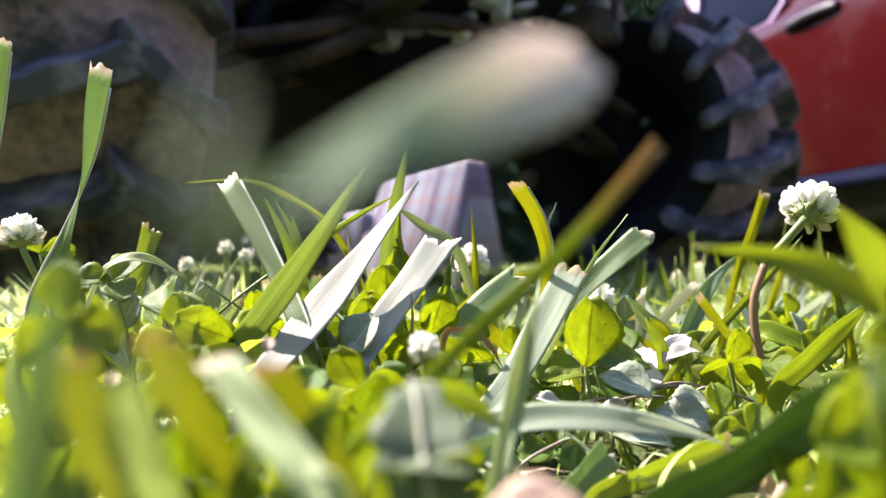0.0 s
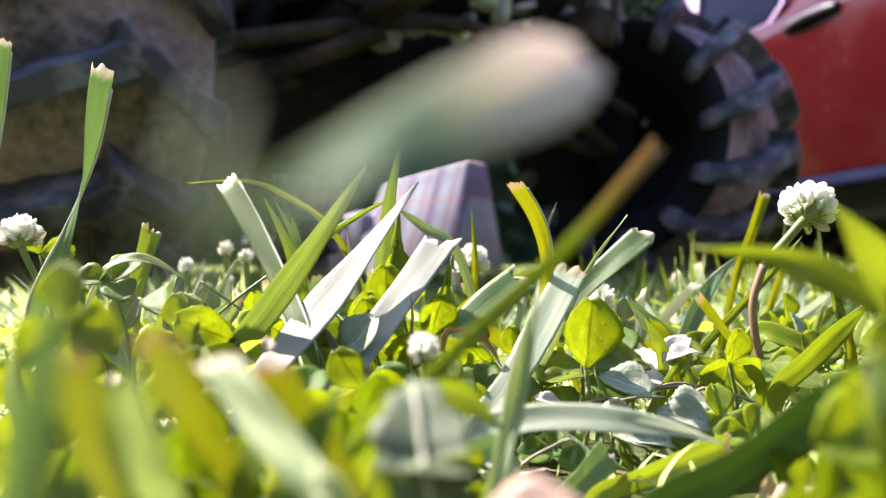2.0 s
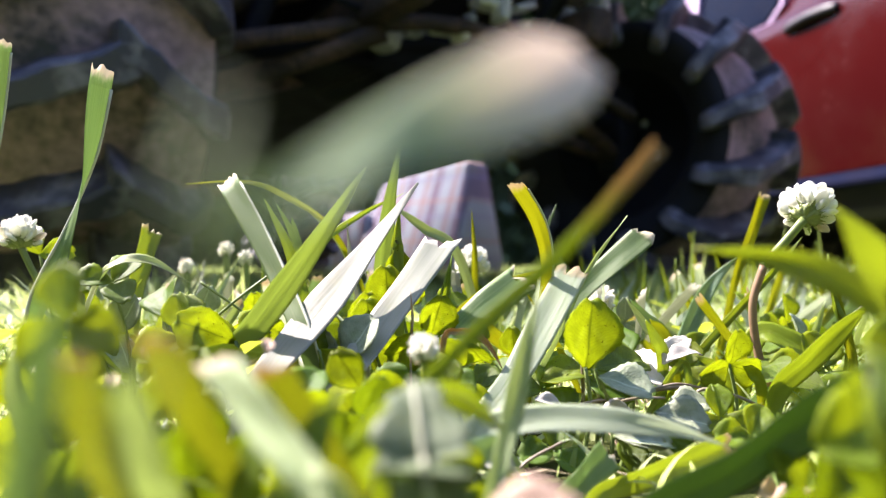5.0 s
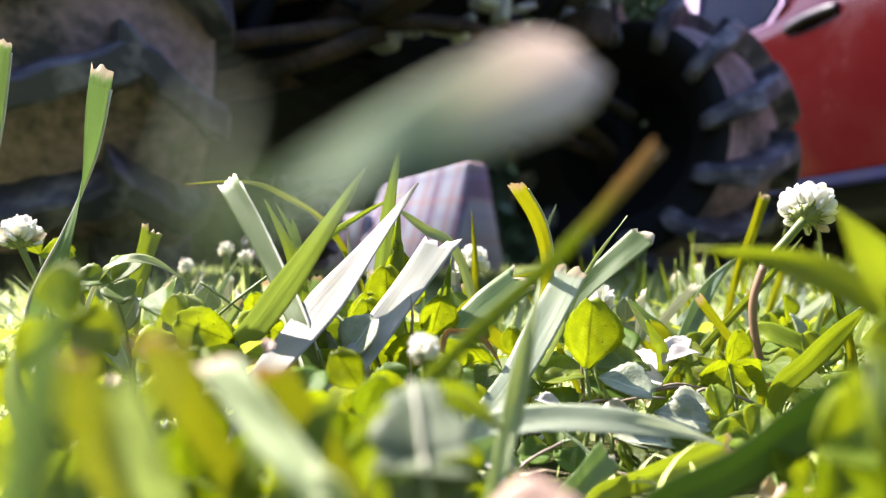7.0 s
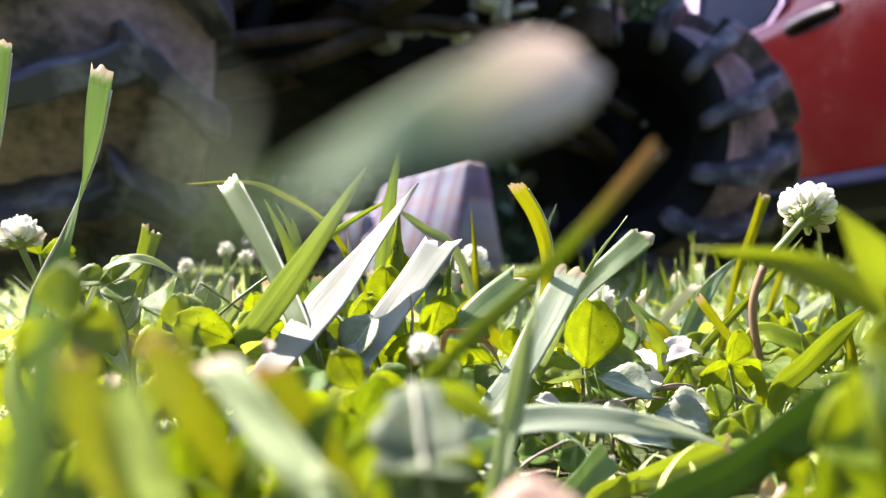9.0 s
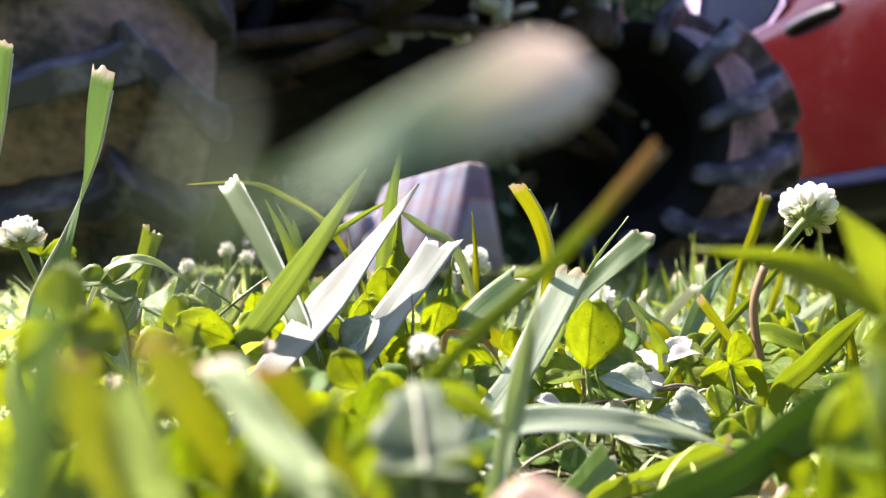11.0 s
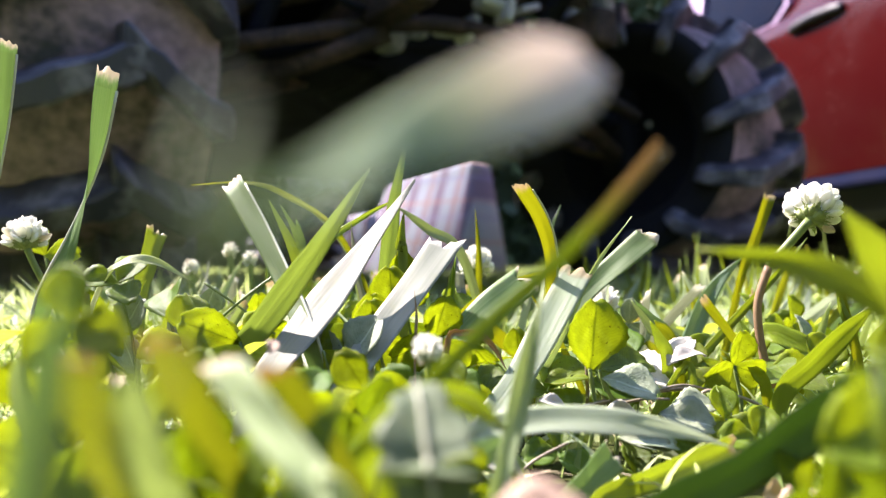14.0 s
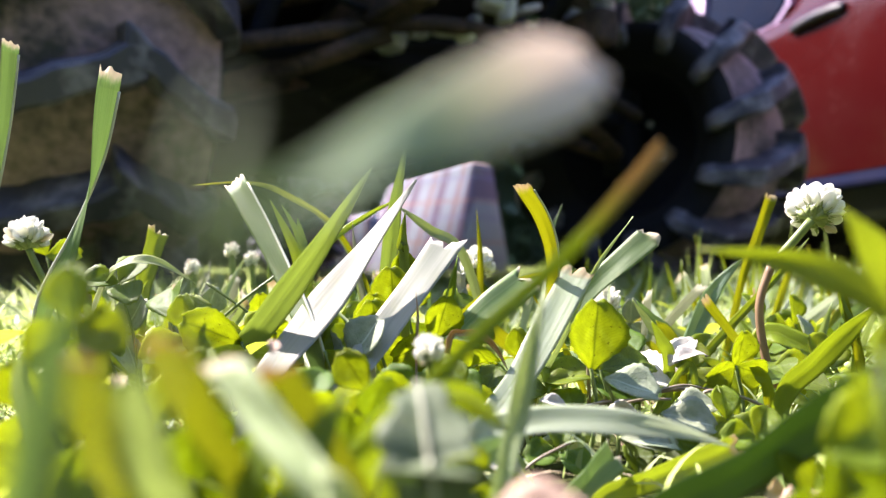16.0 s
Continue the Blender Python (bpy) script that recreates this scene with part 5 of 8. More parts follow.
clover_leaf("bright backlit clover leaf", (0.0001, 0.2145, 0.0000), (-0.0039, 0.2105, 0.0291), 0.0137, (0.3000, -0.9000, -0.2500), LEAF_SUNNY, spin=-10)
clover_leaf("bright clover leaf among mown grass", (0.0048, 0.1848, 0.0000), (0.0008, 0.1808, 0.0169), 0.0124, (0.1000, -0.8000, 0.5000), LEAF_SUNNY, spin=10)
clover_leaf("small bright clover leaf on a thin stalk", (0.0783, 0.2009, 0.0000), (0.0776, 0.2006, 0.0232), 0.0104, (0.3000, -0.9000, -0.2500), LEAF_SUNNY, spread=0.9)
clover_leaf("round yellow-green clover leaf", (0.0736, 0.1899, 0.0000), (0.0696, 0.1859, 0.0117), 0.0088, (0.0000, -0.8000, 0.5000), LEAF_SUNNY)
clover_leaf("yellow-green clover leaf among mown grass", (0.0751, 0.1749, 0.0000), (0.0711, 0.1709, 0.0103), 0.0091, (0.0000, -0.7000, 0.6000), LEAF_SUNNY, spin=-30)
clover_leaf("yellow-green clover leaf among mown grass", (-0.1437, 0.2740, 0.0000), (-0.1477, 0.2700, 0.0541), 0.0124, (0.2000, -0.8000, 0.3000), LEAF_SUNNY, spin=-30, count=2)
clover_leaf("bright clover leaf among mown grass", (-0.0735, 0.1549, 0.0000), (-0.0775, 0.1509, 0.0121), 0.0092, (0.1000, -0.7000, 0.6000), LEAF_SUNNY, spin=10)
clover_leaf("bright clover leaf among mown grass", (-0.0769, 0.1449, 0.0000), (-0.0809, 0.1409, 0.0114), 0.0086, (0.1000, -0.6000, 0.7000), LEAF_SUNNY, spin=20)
clover_leaf("grey clover leaf showing its underside", (0.0431, 0.1897, 0.0000), (0.0391, 0.1857, 0.0219), 0.0139, (-0.1000, -0.5000, 0.8000), LEAF_GREY, spin=-105, count=1)
clover_leaf("grey clover leaf showing its underside", (0.0559, 0.1848, 0.0000), (0.0519, 0.1808, 0.0141), 0.0131, (-0.1000, -0.6000, 0.7000), LEAF_GREY, spin=-100, count=1)
clover_leaf("grey clover leaf showing its underside", (0.0617, 0.1949, 0.0000), (0.0577, 0.1909, 0.0136), 0.0116, (-0.1000, -0.5000, 0.8000), LEAF_GREY, spin=-75, count=1)
clover_leaf("grey clover leaf lying low", (0.0450, 0.1800, 0.0000), (0.0410, 0.1760, 0.0091), 0.0141, (0.0000, -0.3500, 0.9000), LEAF_GREY, spin=-90, count=1)
clover_leaf("grey clover leaf lying low", (0.0616, 0.1900, 0.0000), (0.0576, 0.1860, 0.0075), 0.0135, (0.0000, -0.3500, 0.9000), LEAF_GREY, spin=-85, count=1)
clover_leaf("green clover leaf among mown grass", (0.0573, 0.2247, 0.0000), (0.0533, 0.2207, 0.0213), 0.0135, (0.1000, -0.6000, 0.7000), LEAF, spin=-70, count=2)
clover_leaf("green clover leaf among mown grass", (0.0310, 0.2048, 0.0000), (0.0270, 0.2008, 0.0163), 0.0123, (0.1000, -0.6000, 0.7000), LEAF, spin=-30)
clover_leaf("green clover leaf among mown grass", (0.0141, 0.2048, 0.0000), (0.0101, 0.2008, 0.0163), 0.0092, (0.1000, -0.6000, 0.7000), LEAF, spin=-30)
clover_leaf("green clover leaf among mown grass", (-0.0989, 0.2342, 0.0000), (-0.1029, 0.2302, 0.0447), 0.0123, (0.1000, -0.6000, 0.7000), LEAF, spin=-30)
clover_leaf("green folded clover leaf among mown grass", (-0.0755, 0.2144, 0.0000), (-0.0795, 0.2104, 0.0355), 0.0161, (-0.4000, -0.6000, 0.5000), LEAF, spin=40, count=1)
clover_leaf("green clover leaf among mown grass", (-0.0503, 0.2045, 0.0000), (-0.0543, 0.2005, 0.0301), 0.0107, (0.1000, -0.6000, 0.7000), LEAF_SUNNY, spin=-30)
clover_leaf("shaded clover leaf close by", (-0.0223, 0.1346, 0.0000), (-0.0263, 0.1306, 0.0251), 0.0090, (0.1000, -0.6000, 0.7000), LEAF, spin=-30)
clover_leaf("yellow-green clover leaf among mown grass", (0.0758, 0.2247, 0.0000), (0.0718, 0.2207, 0.0197), 0.0101, (0.1000, -0.7000, 0.6000), LEAF_SUNNY, spin=-30)
clover_leaf("yellow-green clover leaf among mown grass", (0.1146, 0.2248, 0.0000), (0.1106, 0.2208, 0.0180), 0.0152, (0.1000, -0.7000, 0.6000), LEAF_SUNNY, spin=-30)
clover_leaf("dark green clover leaf low down", (0.0491, 0.1801, 0.0000), (0.0451, 0.1761, 0.0004), 0.0094, (0.1000, -0.6000, 0.7000), LEAF, spin=-10)
clover_leaf("dark green clover leaf low down", (0.0625, 0.1801, 0.0000), (0.0585, 0.1761, 0.0031), 0.0094, (0.1000, -0.6000, 0.7000), LEAF, spin=20)
clover_leaf("dark green clover leaf low down", (0.0310, 0.1851, 0.0000), (0.0270, 0.1811, 0.0045), 0.0097, (0.1000, -0.6000, 0.7000), LEAF, spin=-20)
tall_flower = clover_flower("white clover flower on a reddish stalk above the grass", [(0.1068, 0.2312, -0.0010), (0.0994, 0.2308, 0.0183), (0.0966, 0.2304, 0.0368), (0.1001, 0.2301, 0.0500)], (0.1139, 0.2297, 0.0680), 0.0164, STEM_RED, (0.4800, 0.5800, 0.6200), 46, width=0.00141, droop=-2.5)
clover_flower("white clover flower beside a tall grass blade", [(-0.1353, 0.2508, -0.0010), (-0.1372, 0.2502, 0.0443)], (-0.1433, 0.2498, 0.0605), 0.0138, STEM_GREEN, (-0.2500, 0.3000, 0.9000), 42, width=0.00115, droop=-2.3)
clover_flower("white clover flower deep in the grass", [(0.0128, 0.3110, -0.0010), (0.0128, 0.3104, 0.0334)], (0.0124, 0.3100, 0.0519), 0.0147, STEM_GREEN, (0.0000, 0.2000, 1.0000), 44, width=0.00143, droop=-2.0)
clover_flower("white clover flower half hidden by a leaf", [(0.0571, 0.2809, -0.0010), (0.0571, 0.2806, 0.0264)], (0.0588, 0.2803, 0.0376), 0.0124, STEM_GREEN, (0.0000, 0.0000, 1.0000), 44, width=0.00129)
clover_flower("small pinkish white clover bud close by", [(-0.0023, 0.1256, -0.0010), (-0.0028, 0.1255, 0.0289)], (-0.0033, 0.1253, 0.0361), 0.0053, STEM_GREEN, (0.0000, 0.0000, 1.0000), 30, width=0.00057)
clover_flower("small faded clover flower behind the grass", [(-0.1104, 0.3807, -0.0010), (-0.1110, 0.3804, 0.0384)], (-0.1118, 0.3799, 0.0587), 0.0085, STEM_GREEN, (0.0000, 0.0000, 1.0000), 26, width=0.00175)
clover_flower("small faded clover flower behind the grass", [(-0.1002, 0.3807, -0.0010), (-0.1008, 0.3804, 0.0384)], (-0.1016, 0.3800, 0.0544), 0.0085, STEM_GREEN, (0.0000, 0.0000, 1.0000), 26, width=0.00175)
clover_flower("small faded clover flower behind the grass", [(-0.1308, 0.3807, -0.0010), (-0.1313, 0.3804, 0.0384)], (-0.1322, 0.3801, 0.0500), 0.0085, STEM_GREEN, (0.0000, 0.0000, 1.0000), 26, width=0.00175)
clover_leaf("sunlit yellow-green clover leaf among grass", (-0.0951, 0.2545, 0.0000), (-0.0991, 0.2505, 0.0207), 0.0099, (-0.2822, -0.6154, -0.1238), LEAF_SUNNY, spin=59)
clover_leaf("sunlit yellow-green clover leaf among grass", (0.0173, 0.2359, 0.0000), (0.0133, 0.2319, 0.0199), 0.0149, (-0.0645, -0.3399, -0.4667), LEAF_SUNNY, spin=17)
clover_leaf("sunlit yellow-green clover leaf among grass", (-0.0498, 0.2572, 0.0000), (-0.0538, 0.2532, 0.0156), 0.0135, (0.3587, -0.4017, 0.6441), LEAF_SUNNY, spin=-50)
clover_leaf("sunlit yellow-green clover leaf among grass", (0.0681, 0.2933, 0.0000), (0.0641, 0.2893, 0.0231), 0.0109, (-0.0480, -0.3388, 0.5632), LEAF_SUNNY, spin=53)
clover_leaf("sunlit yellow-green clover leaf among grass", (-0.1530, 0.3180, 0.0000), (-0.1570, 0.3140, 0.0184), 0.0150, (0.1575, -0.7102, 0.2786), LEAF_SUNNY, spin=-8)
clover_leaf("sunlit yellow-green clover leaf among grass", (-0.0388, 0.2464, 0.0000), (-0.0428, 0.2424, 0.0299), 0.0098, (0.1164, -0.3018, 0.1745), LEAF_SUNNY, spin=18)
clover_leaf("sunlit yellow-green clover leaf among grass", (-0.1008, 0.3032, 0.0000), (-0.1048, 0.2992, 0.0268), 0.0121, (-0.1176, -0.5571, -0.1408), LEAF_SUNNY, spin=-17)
clover_leaf("green clover leaf among mown grass", (-0.0445, 0.3081, 0.0000), (-0.0485, 0.3041, 0.0243), 0.0100, (-0.2446, -0.8398, 0.4947), LEAF, spin=14)
clover_leaf("green clover leaf among mown grass", (-0.0331, 0.2547, 0.0000), (-0.0371, 0.2507, 0.0159), 0.0094, (0.0214, -0.9422, 0.7538), LEAF, spin=-26)
clover_leaf("green clover leaf among mown grass", (-0.0412, 0.3007, 0.0000), (-0.0452, 0.2967, 0.0191), 0.0158, (0.3977, -0.7127, 0.7263), LEAF, spin=14)
clover_leaf("green clover leaf among mown grass", (-0.0549, 0.3157, 0.0000), (-0.0589, 0.3117, 0.0162), 0.0112, (-0.0750, -0.5808, -0.2934), LEAF, spin=9)
clover_leaf("green clover leaf among mown grass", (0.0003, 0.2679, 0.0000), (-0.0037, 0.2639, 0.0200), 0.0160, (0.2143, -0.6925, -0.2306), LEAF, spin=50)
clover_leaf("grey-green clover leaf among mown grass", (-0.1005, 0.2415, 0.0000), (-0.1045, 0.2375, 0.0282), 0.0138, (-0.1653, -0.9714, 0.1379), LEAF_GREY, spin=-30)
clover_leaf("green clover leaf among mown grass", (-0.1199, 0.3344, 0.0000), (-0.1239, 0.3304, 0.0236), 0.0137, (-0.1198, -0.8588, 0.0705), LEAF, spin=-1)
clover_leaf("green clover leaf among mown grass", (-0.0025, 0.2526, 0.0000), (-0.0065, 0.2486, 0.0262), 0.0149, (0.1487, -0.9778, -0.1693), LEAF, spin=-31)
clover_leaf("sunlit yellow-green clover leaf among grass", (-0.0594, 0.2513, 0.0000), (-0.0634, 0.2473, 0.0311), 0.0115, (0.5019, -0.7798, -0.3481), LEAF_SUNNY, spin=8)
clover_leaf("sunlit yellow-green clover leaf among grass", (0.0698, 0.3306, 0.0000), (0.0658, 0.3266, 0.0312), 0.0126, (-0.2164, -0.8524, 0.6359), LEAF_SUNNY, spin=48)
clover_leaf("green clover leaf among mown grass", (-0.0419, 0.3267, 0.0000), (-0.0459, 0.3227, 0.0265), 0.0148, (0.1752, -0.5417, 0.3917), LEAF, spin=-28)
clover_leaf("sunlit yellow-green clover leaf among grass", (0.1752, 0.3268, 0.0000), (0.1712, 0.3228, 0.0136), 0.0158, (0.3015, -0.9688, 0.6687), LEAF_SUNNY, spin=-45)
clover_leaf("sunlit yellow-green clover leaf among grass", (0.0750, 0.3316, 0.0000), (0.0710, 0.3276, 0.0133), 0.0139, (0.1181, -0.6695, 0.0248), LEAF_SUNNY, spin=-13)
clover_leaf("grey-green clover leaf among mown grass", (-0.0822, 0.3136, 0.0000), (-0.0862, 0.3096, 0.0155), 0.0152, (-0.1957, -0.4331, 0.5179), LEAF_GREY, spin=45)
clover_leaf("grey-green clover leaf among mown grass", (0.1305, 0.2876, 0.0000), (0.1265, 0.2836, 0.0164), 0.0115, (0.5026, -0.4585, 0.1130), LEAF_GREY, spin=3)
clover_leaf("green clover leaf among mown grass", (-0.1034, 0.2324, 0.0000), (-0.1074, 0.2284, 0.0251), 0.0131, (-0.0687, -0.4581, -0.4462), LEAF, spin=-50)
clover_leaf("green clover leaf among mown grass", (0.1551, 0.3221, 0.0000), (0.1511, 0.3181, 0.0185), 0.0149, (-0.2234, -0.6196, -0.0045), LEAF, spin=34)
clover_leaf("green clover leaf among mown grass", (-0.0616, 0.2623, 0.0000), (-0.0656, 0.2583, 0.0227), 0.0099, (-0.1970, -0.5653, 0.6509), LEAF, spin=1)
clover_leaf("sunlit yellow-green clover leaf among grass", (0.1189, 0.2751, 0.0000), (0.1149, 0.2711, 0.0291), 0.0135, (0.5466, -0.5541, 0.7087), LEAF_SUNNY, spin=-3)
clover_leaf("sunlit yellow-green clover leaf among grass", (0.0274, 0.2421, 0.0000), (0.0234, 0.2381, 0.0202), 0.0105, (-0.1656, -0.6540, -0.0598), LEAF_SUNNY, spin=5)
clover_leaf("sunlit yellow-green clover leaf among grass", (0.0886, 0.3248, 0.0000), (0.0846, 0.3208, 0.0121), 0.0101, (-0.2002, -0.4496, 0.2813), LEAF_SUNNY, spin=3)
clover_leaf("sunlit yellow-green clover leaf among grass", (-0.0132, 0.2844, 0.0000), (-0.0172, 0.2804, 0.0185), 0.0144, (0.5872, -0.5613, 0.3798), LEAF_SUNNY, spin=13)
clover_leaf("grey-green clover leaf among mown grass", (0.1289, 0.2626, 0.0000), (0.1249, 0.2586, 0.0223), 0.0113, (0.4808, -0.4492, 0.2969), LEAF_GREY, spin=-7)
clover_leaf("green clover leaf among mown grass", (0.0832, 0.2445, 0.0000), (0.0792, 0.2405, 0.0200), 0.0102, (-0.2257, -0.8992, 0.5517), LEAF, spin=-39)
clover_leaf("green clover leaf among mown grass", (-0.0293, 0.3243, 0.0000), (-0.0333, 0.3203, 0.0247), 0.0138, (0.4949, -0.9461, 0.3394), LEAF, spin=49)
clover_leaf("sunlit yellow-green clover leaf among grass", (-0.0230, 0.2644, 0.0000), (-0.0270, 0.2604, 0.0158), 0.0133, (0.1715, -0.4718, -0.3847), LEAF_SUNNY, spin=-17)
clover_leaf("green clover leaf among mown grass", (-0.1207, 0.3152, 0.0000), (-0.1247, 0.3112, 0.0160), 0.0137, (0.5933, -0.9462, 0.7034), LEAF, spin=58)
clover_leaf("sunlit yellow-green clover leaf among grass", (0.0070, 0.2475, 0.0000), (0.0030, 0.2435, 0.0315), 0.0134, (0.4481, -0.7880, 0.7062), LEAF_SUNNY, spin=-11)
clover_leaf("sunlit yellow-green clover leaf among grass", (0.1385, 0.2925, 0.0000), (0.1345, 0.2885, 0.0275), 0.0118, (0.3711, -0.6239, 0.1887), LEAF_SUNNY, spin=-6)
clover_leaf("green clover leaf among mown grass", (0.0170, 0.3137, 0.0000), (0.0130, 0.3097, 0.0333), 0.0112, (0.0704, -0.9908, -0.2609), LEAF, spin=5)
clover_leaf("green clover leaf among mown grass", (0.0517, 0.3025, 0.0000), (0.0477, 0.2985, 0.0200), 0.0135, (-0.1596, -0.9526, 0.7659), LEAF, spin=59)
clover_leaf("sunlit yellow-green clover leaf among grass", (0.0517, 0.3264, 0.0000), (0.0477, 0.3224, 0.0189), 0.0144, (0.1351, -0.5520, 0.1199), LEAF_SUNNY, spin=12)
clover_leaf("sunlit yellow-green clover leaf among grass", (0.1192, 0.2368, 0.0000), (0.1152, 0.2328, 0.0135), 0.0157, (-0.1530, -0.4467, 0.3849), LEAF_SUNNY, spin=6)
clover_leaf("sunlit yellow-green clover leaf among grass", (-0.0688, 0.3304, 0.0000), (-0.0728, 0.3264, 0.0235), 0.0143, (-0.1151, -0.3355, -0.3935), LEAF_SUNNY, spin=-28)
clover_leaf("sunlit yellow-green clover leaf among grass", (0.0647, 0.3219, 0.0000), (0.0607, 0.3179, 0.0254), 0.0142, (0.2897, -0.3332, 0.6420), LEAF_SUNNY, spin=26)
clover_leaf("grey-green clover leaf among mown grass", (0.0738, 0.2884, 0.0000), (0.0698, 0.2844, 0.0279), 0.0103, (0.0707, -0.8495, -0.1124), LEAF_GREY, spin=1)
clover_leaf("grey-green clover leaf among mown grass", (-0.0836, 0.2690, 0.0000), (-0.0876, 0.2650, 0.0316), 0.0119, (0.3139, -0.3969, -0.0731), LEAF_GREY, spin=-14)
clover_leaf("sunlit yellow-green clover leaf among grass", (-0.1249, 0.2739, 0.0000), (-0.1289, 0.2699, 0.0313), 0.0113, (0.4105, -0.9399, -0.3492), LEAF_SUNNY, spin=13)
clover_leaf("grey-green clover leaf among mown grass", (-0.0543, 0.2315, 0.0000), (-0.0583, 0.2275, 0.0122), 0.0105, (0.4429, -0.3025, 0.4184), LEAF_GREY, spin=51)
blade("pale green grass blade among the clover", [(-0.0511, 0.3530, -0.0010), (-0.0499, 0.3526, 0.0041), (-0.0382, 0.3482, 0.0242), (-0.0225, 0.3417, 0.0440)], 0.00365, PALE, twist=-19)
blade("pale green grass blade among the clover", [(0.1428, 0.3138, -0.0010), (0.1429, 0.3134, 0.0036), (0.1440, 0.3091, 0.0166), (0.1450, 0.3029, 0.0294)], 0.00385, PALE, twist=28)
blade("pale green grass blade among the clover", [(0.1078, 0.2909, -0.0010), (0.1086, 0.2906, 0.0033), (0.1153, 0.2863, 0.0169), (0.1237, 0.2800, 0.0303)], 0.00601, PALE, "cut", twist=16)
blade("silvery grass blade among the clover", [(0.0414, 0.3208, -0.0010), (0.0414, 0.3204, 0.0037), (0.0417, 0.3160, 0.0255), (0.0419, 0.3095, 0.0469)], 0.00681, SILVER, "cut", twist=21)
blade("pale green grass blade among the clover", [(0.0170, 0.2937, -0.0010), (0.0173, 0.2933, 0.0034), (0.0196, 0.2890, 0.0185), (0.0227, 0.2827, 0.0333)], 0.00523, PALE, twist=28)
blade("green grass blade among the clover", [(0.0898, 0.3492, -0.0010), (0.0886, 0.3488, 0.0040), (0.0753, 0.3443, 0.0256), (0.0577, 0.3378, 0.0467)], 0.00344, GREEN, "cut", twist=12)
blade("bleached dry grass blade among the clover", [(-0.1699, 0.3105, -0.0010), (-0.1687, 0.3101, 0.0036), (-0.1599, 0.3058, 0.0165), (-0.1480, 0.2995, 0.0293)], 0.00563, WHITE, "cut", twist=-14)
blade("blue-green grass blade among the clover", [(0.0948, 0.3467, -0.0010), (0.0960, 0.3463, 0.0040), (0.1049, 0.3419, 0.0192), (0.1164, 0.3356, 0.0341)], 0.00601, BLUISH, twist=-47)
blade("pale green grass blade among the clover", [(0.1507, 0.2821, -0.0010), (0.1510, 0.2818, 0.0032), (0.1554, 0.2773, 0.0242), (0.1607, 0.2708, 0.0446)], 0.00458, PALE, twist=29)
blade("blue-green grass blade among the clover", [(-0.0122, 0.3216, -0.0010), (-0.0135, 0.3212, 0.0037), (-0.0229, 0.3169, 0.0164), (-0.0352, 0.3107, 0.0290)], 0.00684, BLUISH, twist=-17)
blade("pale green grass blade among the clover", [(0.1727, 0.3492, -0.0010), (0.1742, 0.3488, 0.0040), (0.1858, 0.3444, 0.0202), (0.2008, 0.3380, 0.0362)], 0.00430, PALE, "cut", twist=-47)
blade("silvery grass blade among the clover", [(-0.0663, 0.2620, -0.0010), (-0.0652, 0.2617, 0.0030), (-0.0543, 0.2574, 0.0173), (-0.0399, 0.2511, 0.0313)], 0.00260, SILVER, "cut", twist=12)
blade("bleached dry grass blade among the clover", [(0.1666, 0.3211, -0.0010), (0.1654, 0.3207, 0.0037), (0.1561, 0.3164, 0.0183), (0.1435, 0.3101, 0.0327)], 0.00611, WHITE, twist=-49)
blade("green grass blade among the clover", [(-0.0906, 0.3034, -0.0010), (-0.0916, 0.3031, 0.0035), (-0.1016, 0.2987, 0.0211), (-0.1145, 0.2923, 0.0383)], 0.00314, GREEN, twist=-20)
blade("yellow-green grass blade among the clover", [(0.0511, 0.3030, -0.0010), (0.0524, 0.3027, 0.0035), (0.0630, 0.2984, 0.0169), (0.0767, 0.2921, 0.0301)], 0.00630, YELLOW, "cut", twist=26)
blade("silvery grass blade among the clover", [(0.0757, 0.3347, -0.0010), (0.0748, 0.3343, 0.0038), (0.0667, 0.3299, 0.0219), (0.0558, 0.3235, 0.0396)], 0.00625, SILVER, twist=49)
blade("pale green grass blade among the clover", [(0.1251, 0.2618, -0.0010), (0.1253, 0.2615, 0.0030), (0.1274, 0.2571, 0.0207), (0.1299, 0.2507, 0.0379)], 0.00506, PALE, twist=-2)
blade("green grass blade among the clover", [(0.0199, 0.3002, -0.0010), (0.0195, 0.2998, 0.0034), (0.0155, 0.2954, 0.0232), (0.0101, 0.2890, 0.0424)], 0.00568, GREEN, "cut", twist=-32)
blade("silvery grass blade among the clover", [(-0.0576, 0.2748, -0.0010), (-0.0578, 0.2745, 0.0032), (-0.0604, 0.2700, 0.0242), (-0.0636, 0.2635, 0.0446)], 0.00382, SILVER, "cut", twist=44)
blade("green grass blade among the clover", [(-0.0473, 0.2521, -0.0010), (-0.0462, 0.2518, 0.0029), (-0.0344, 0.2475, 0.0180), (-0.0189, 0.2412, 0.0328)], 0.00261, GREEN, twist=33)
blade("pale green grass blade among the clover", [(0.1653, 0.3252, -0.0010), (0.1650, 0.3248, 0.0037), (0.1629, 0.3205, 0.0167), (0.1597, 0.3143, 0.0294)], 0.00635, PALE, twist=-34)
blade("yellow-green grass blade among the clover", [(0.0559, 0.3609, -0.0010), (0.0550, 0.3605, 0.0041), (0.0494, 0.3562, 0.0165), (0.0420, 0.3499, 0.0287)], 0.00537, YELLOW, twist=-29)
blade("yellow-green grass blade among the clover", [(0.0405, 0.2710, -0.0010), (0.0392, 0.2707, 0.0031), (0.0277, 0.2664, 0.0168), (0.0124, 0.2601, 0.0303)], 0.00588, YELLOW, "cut", twist=-32)
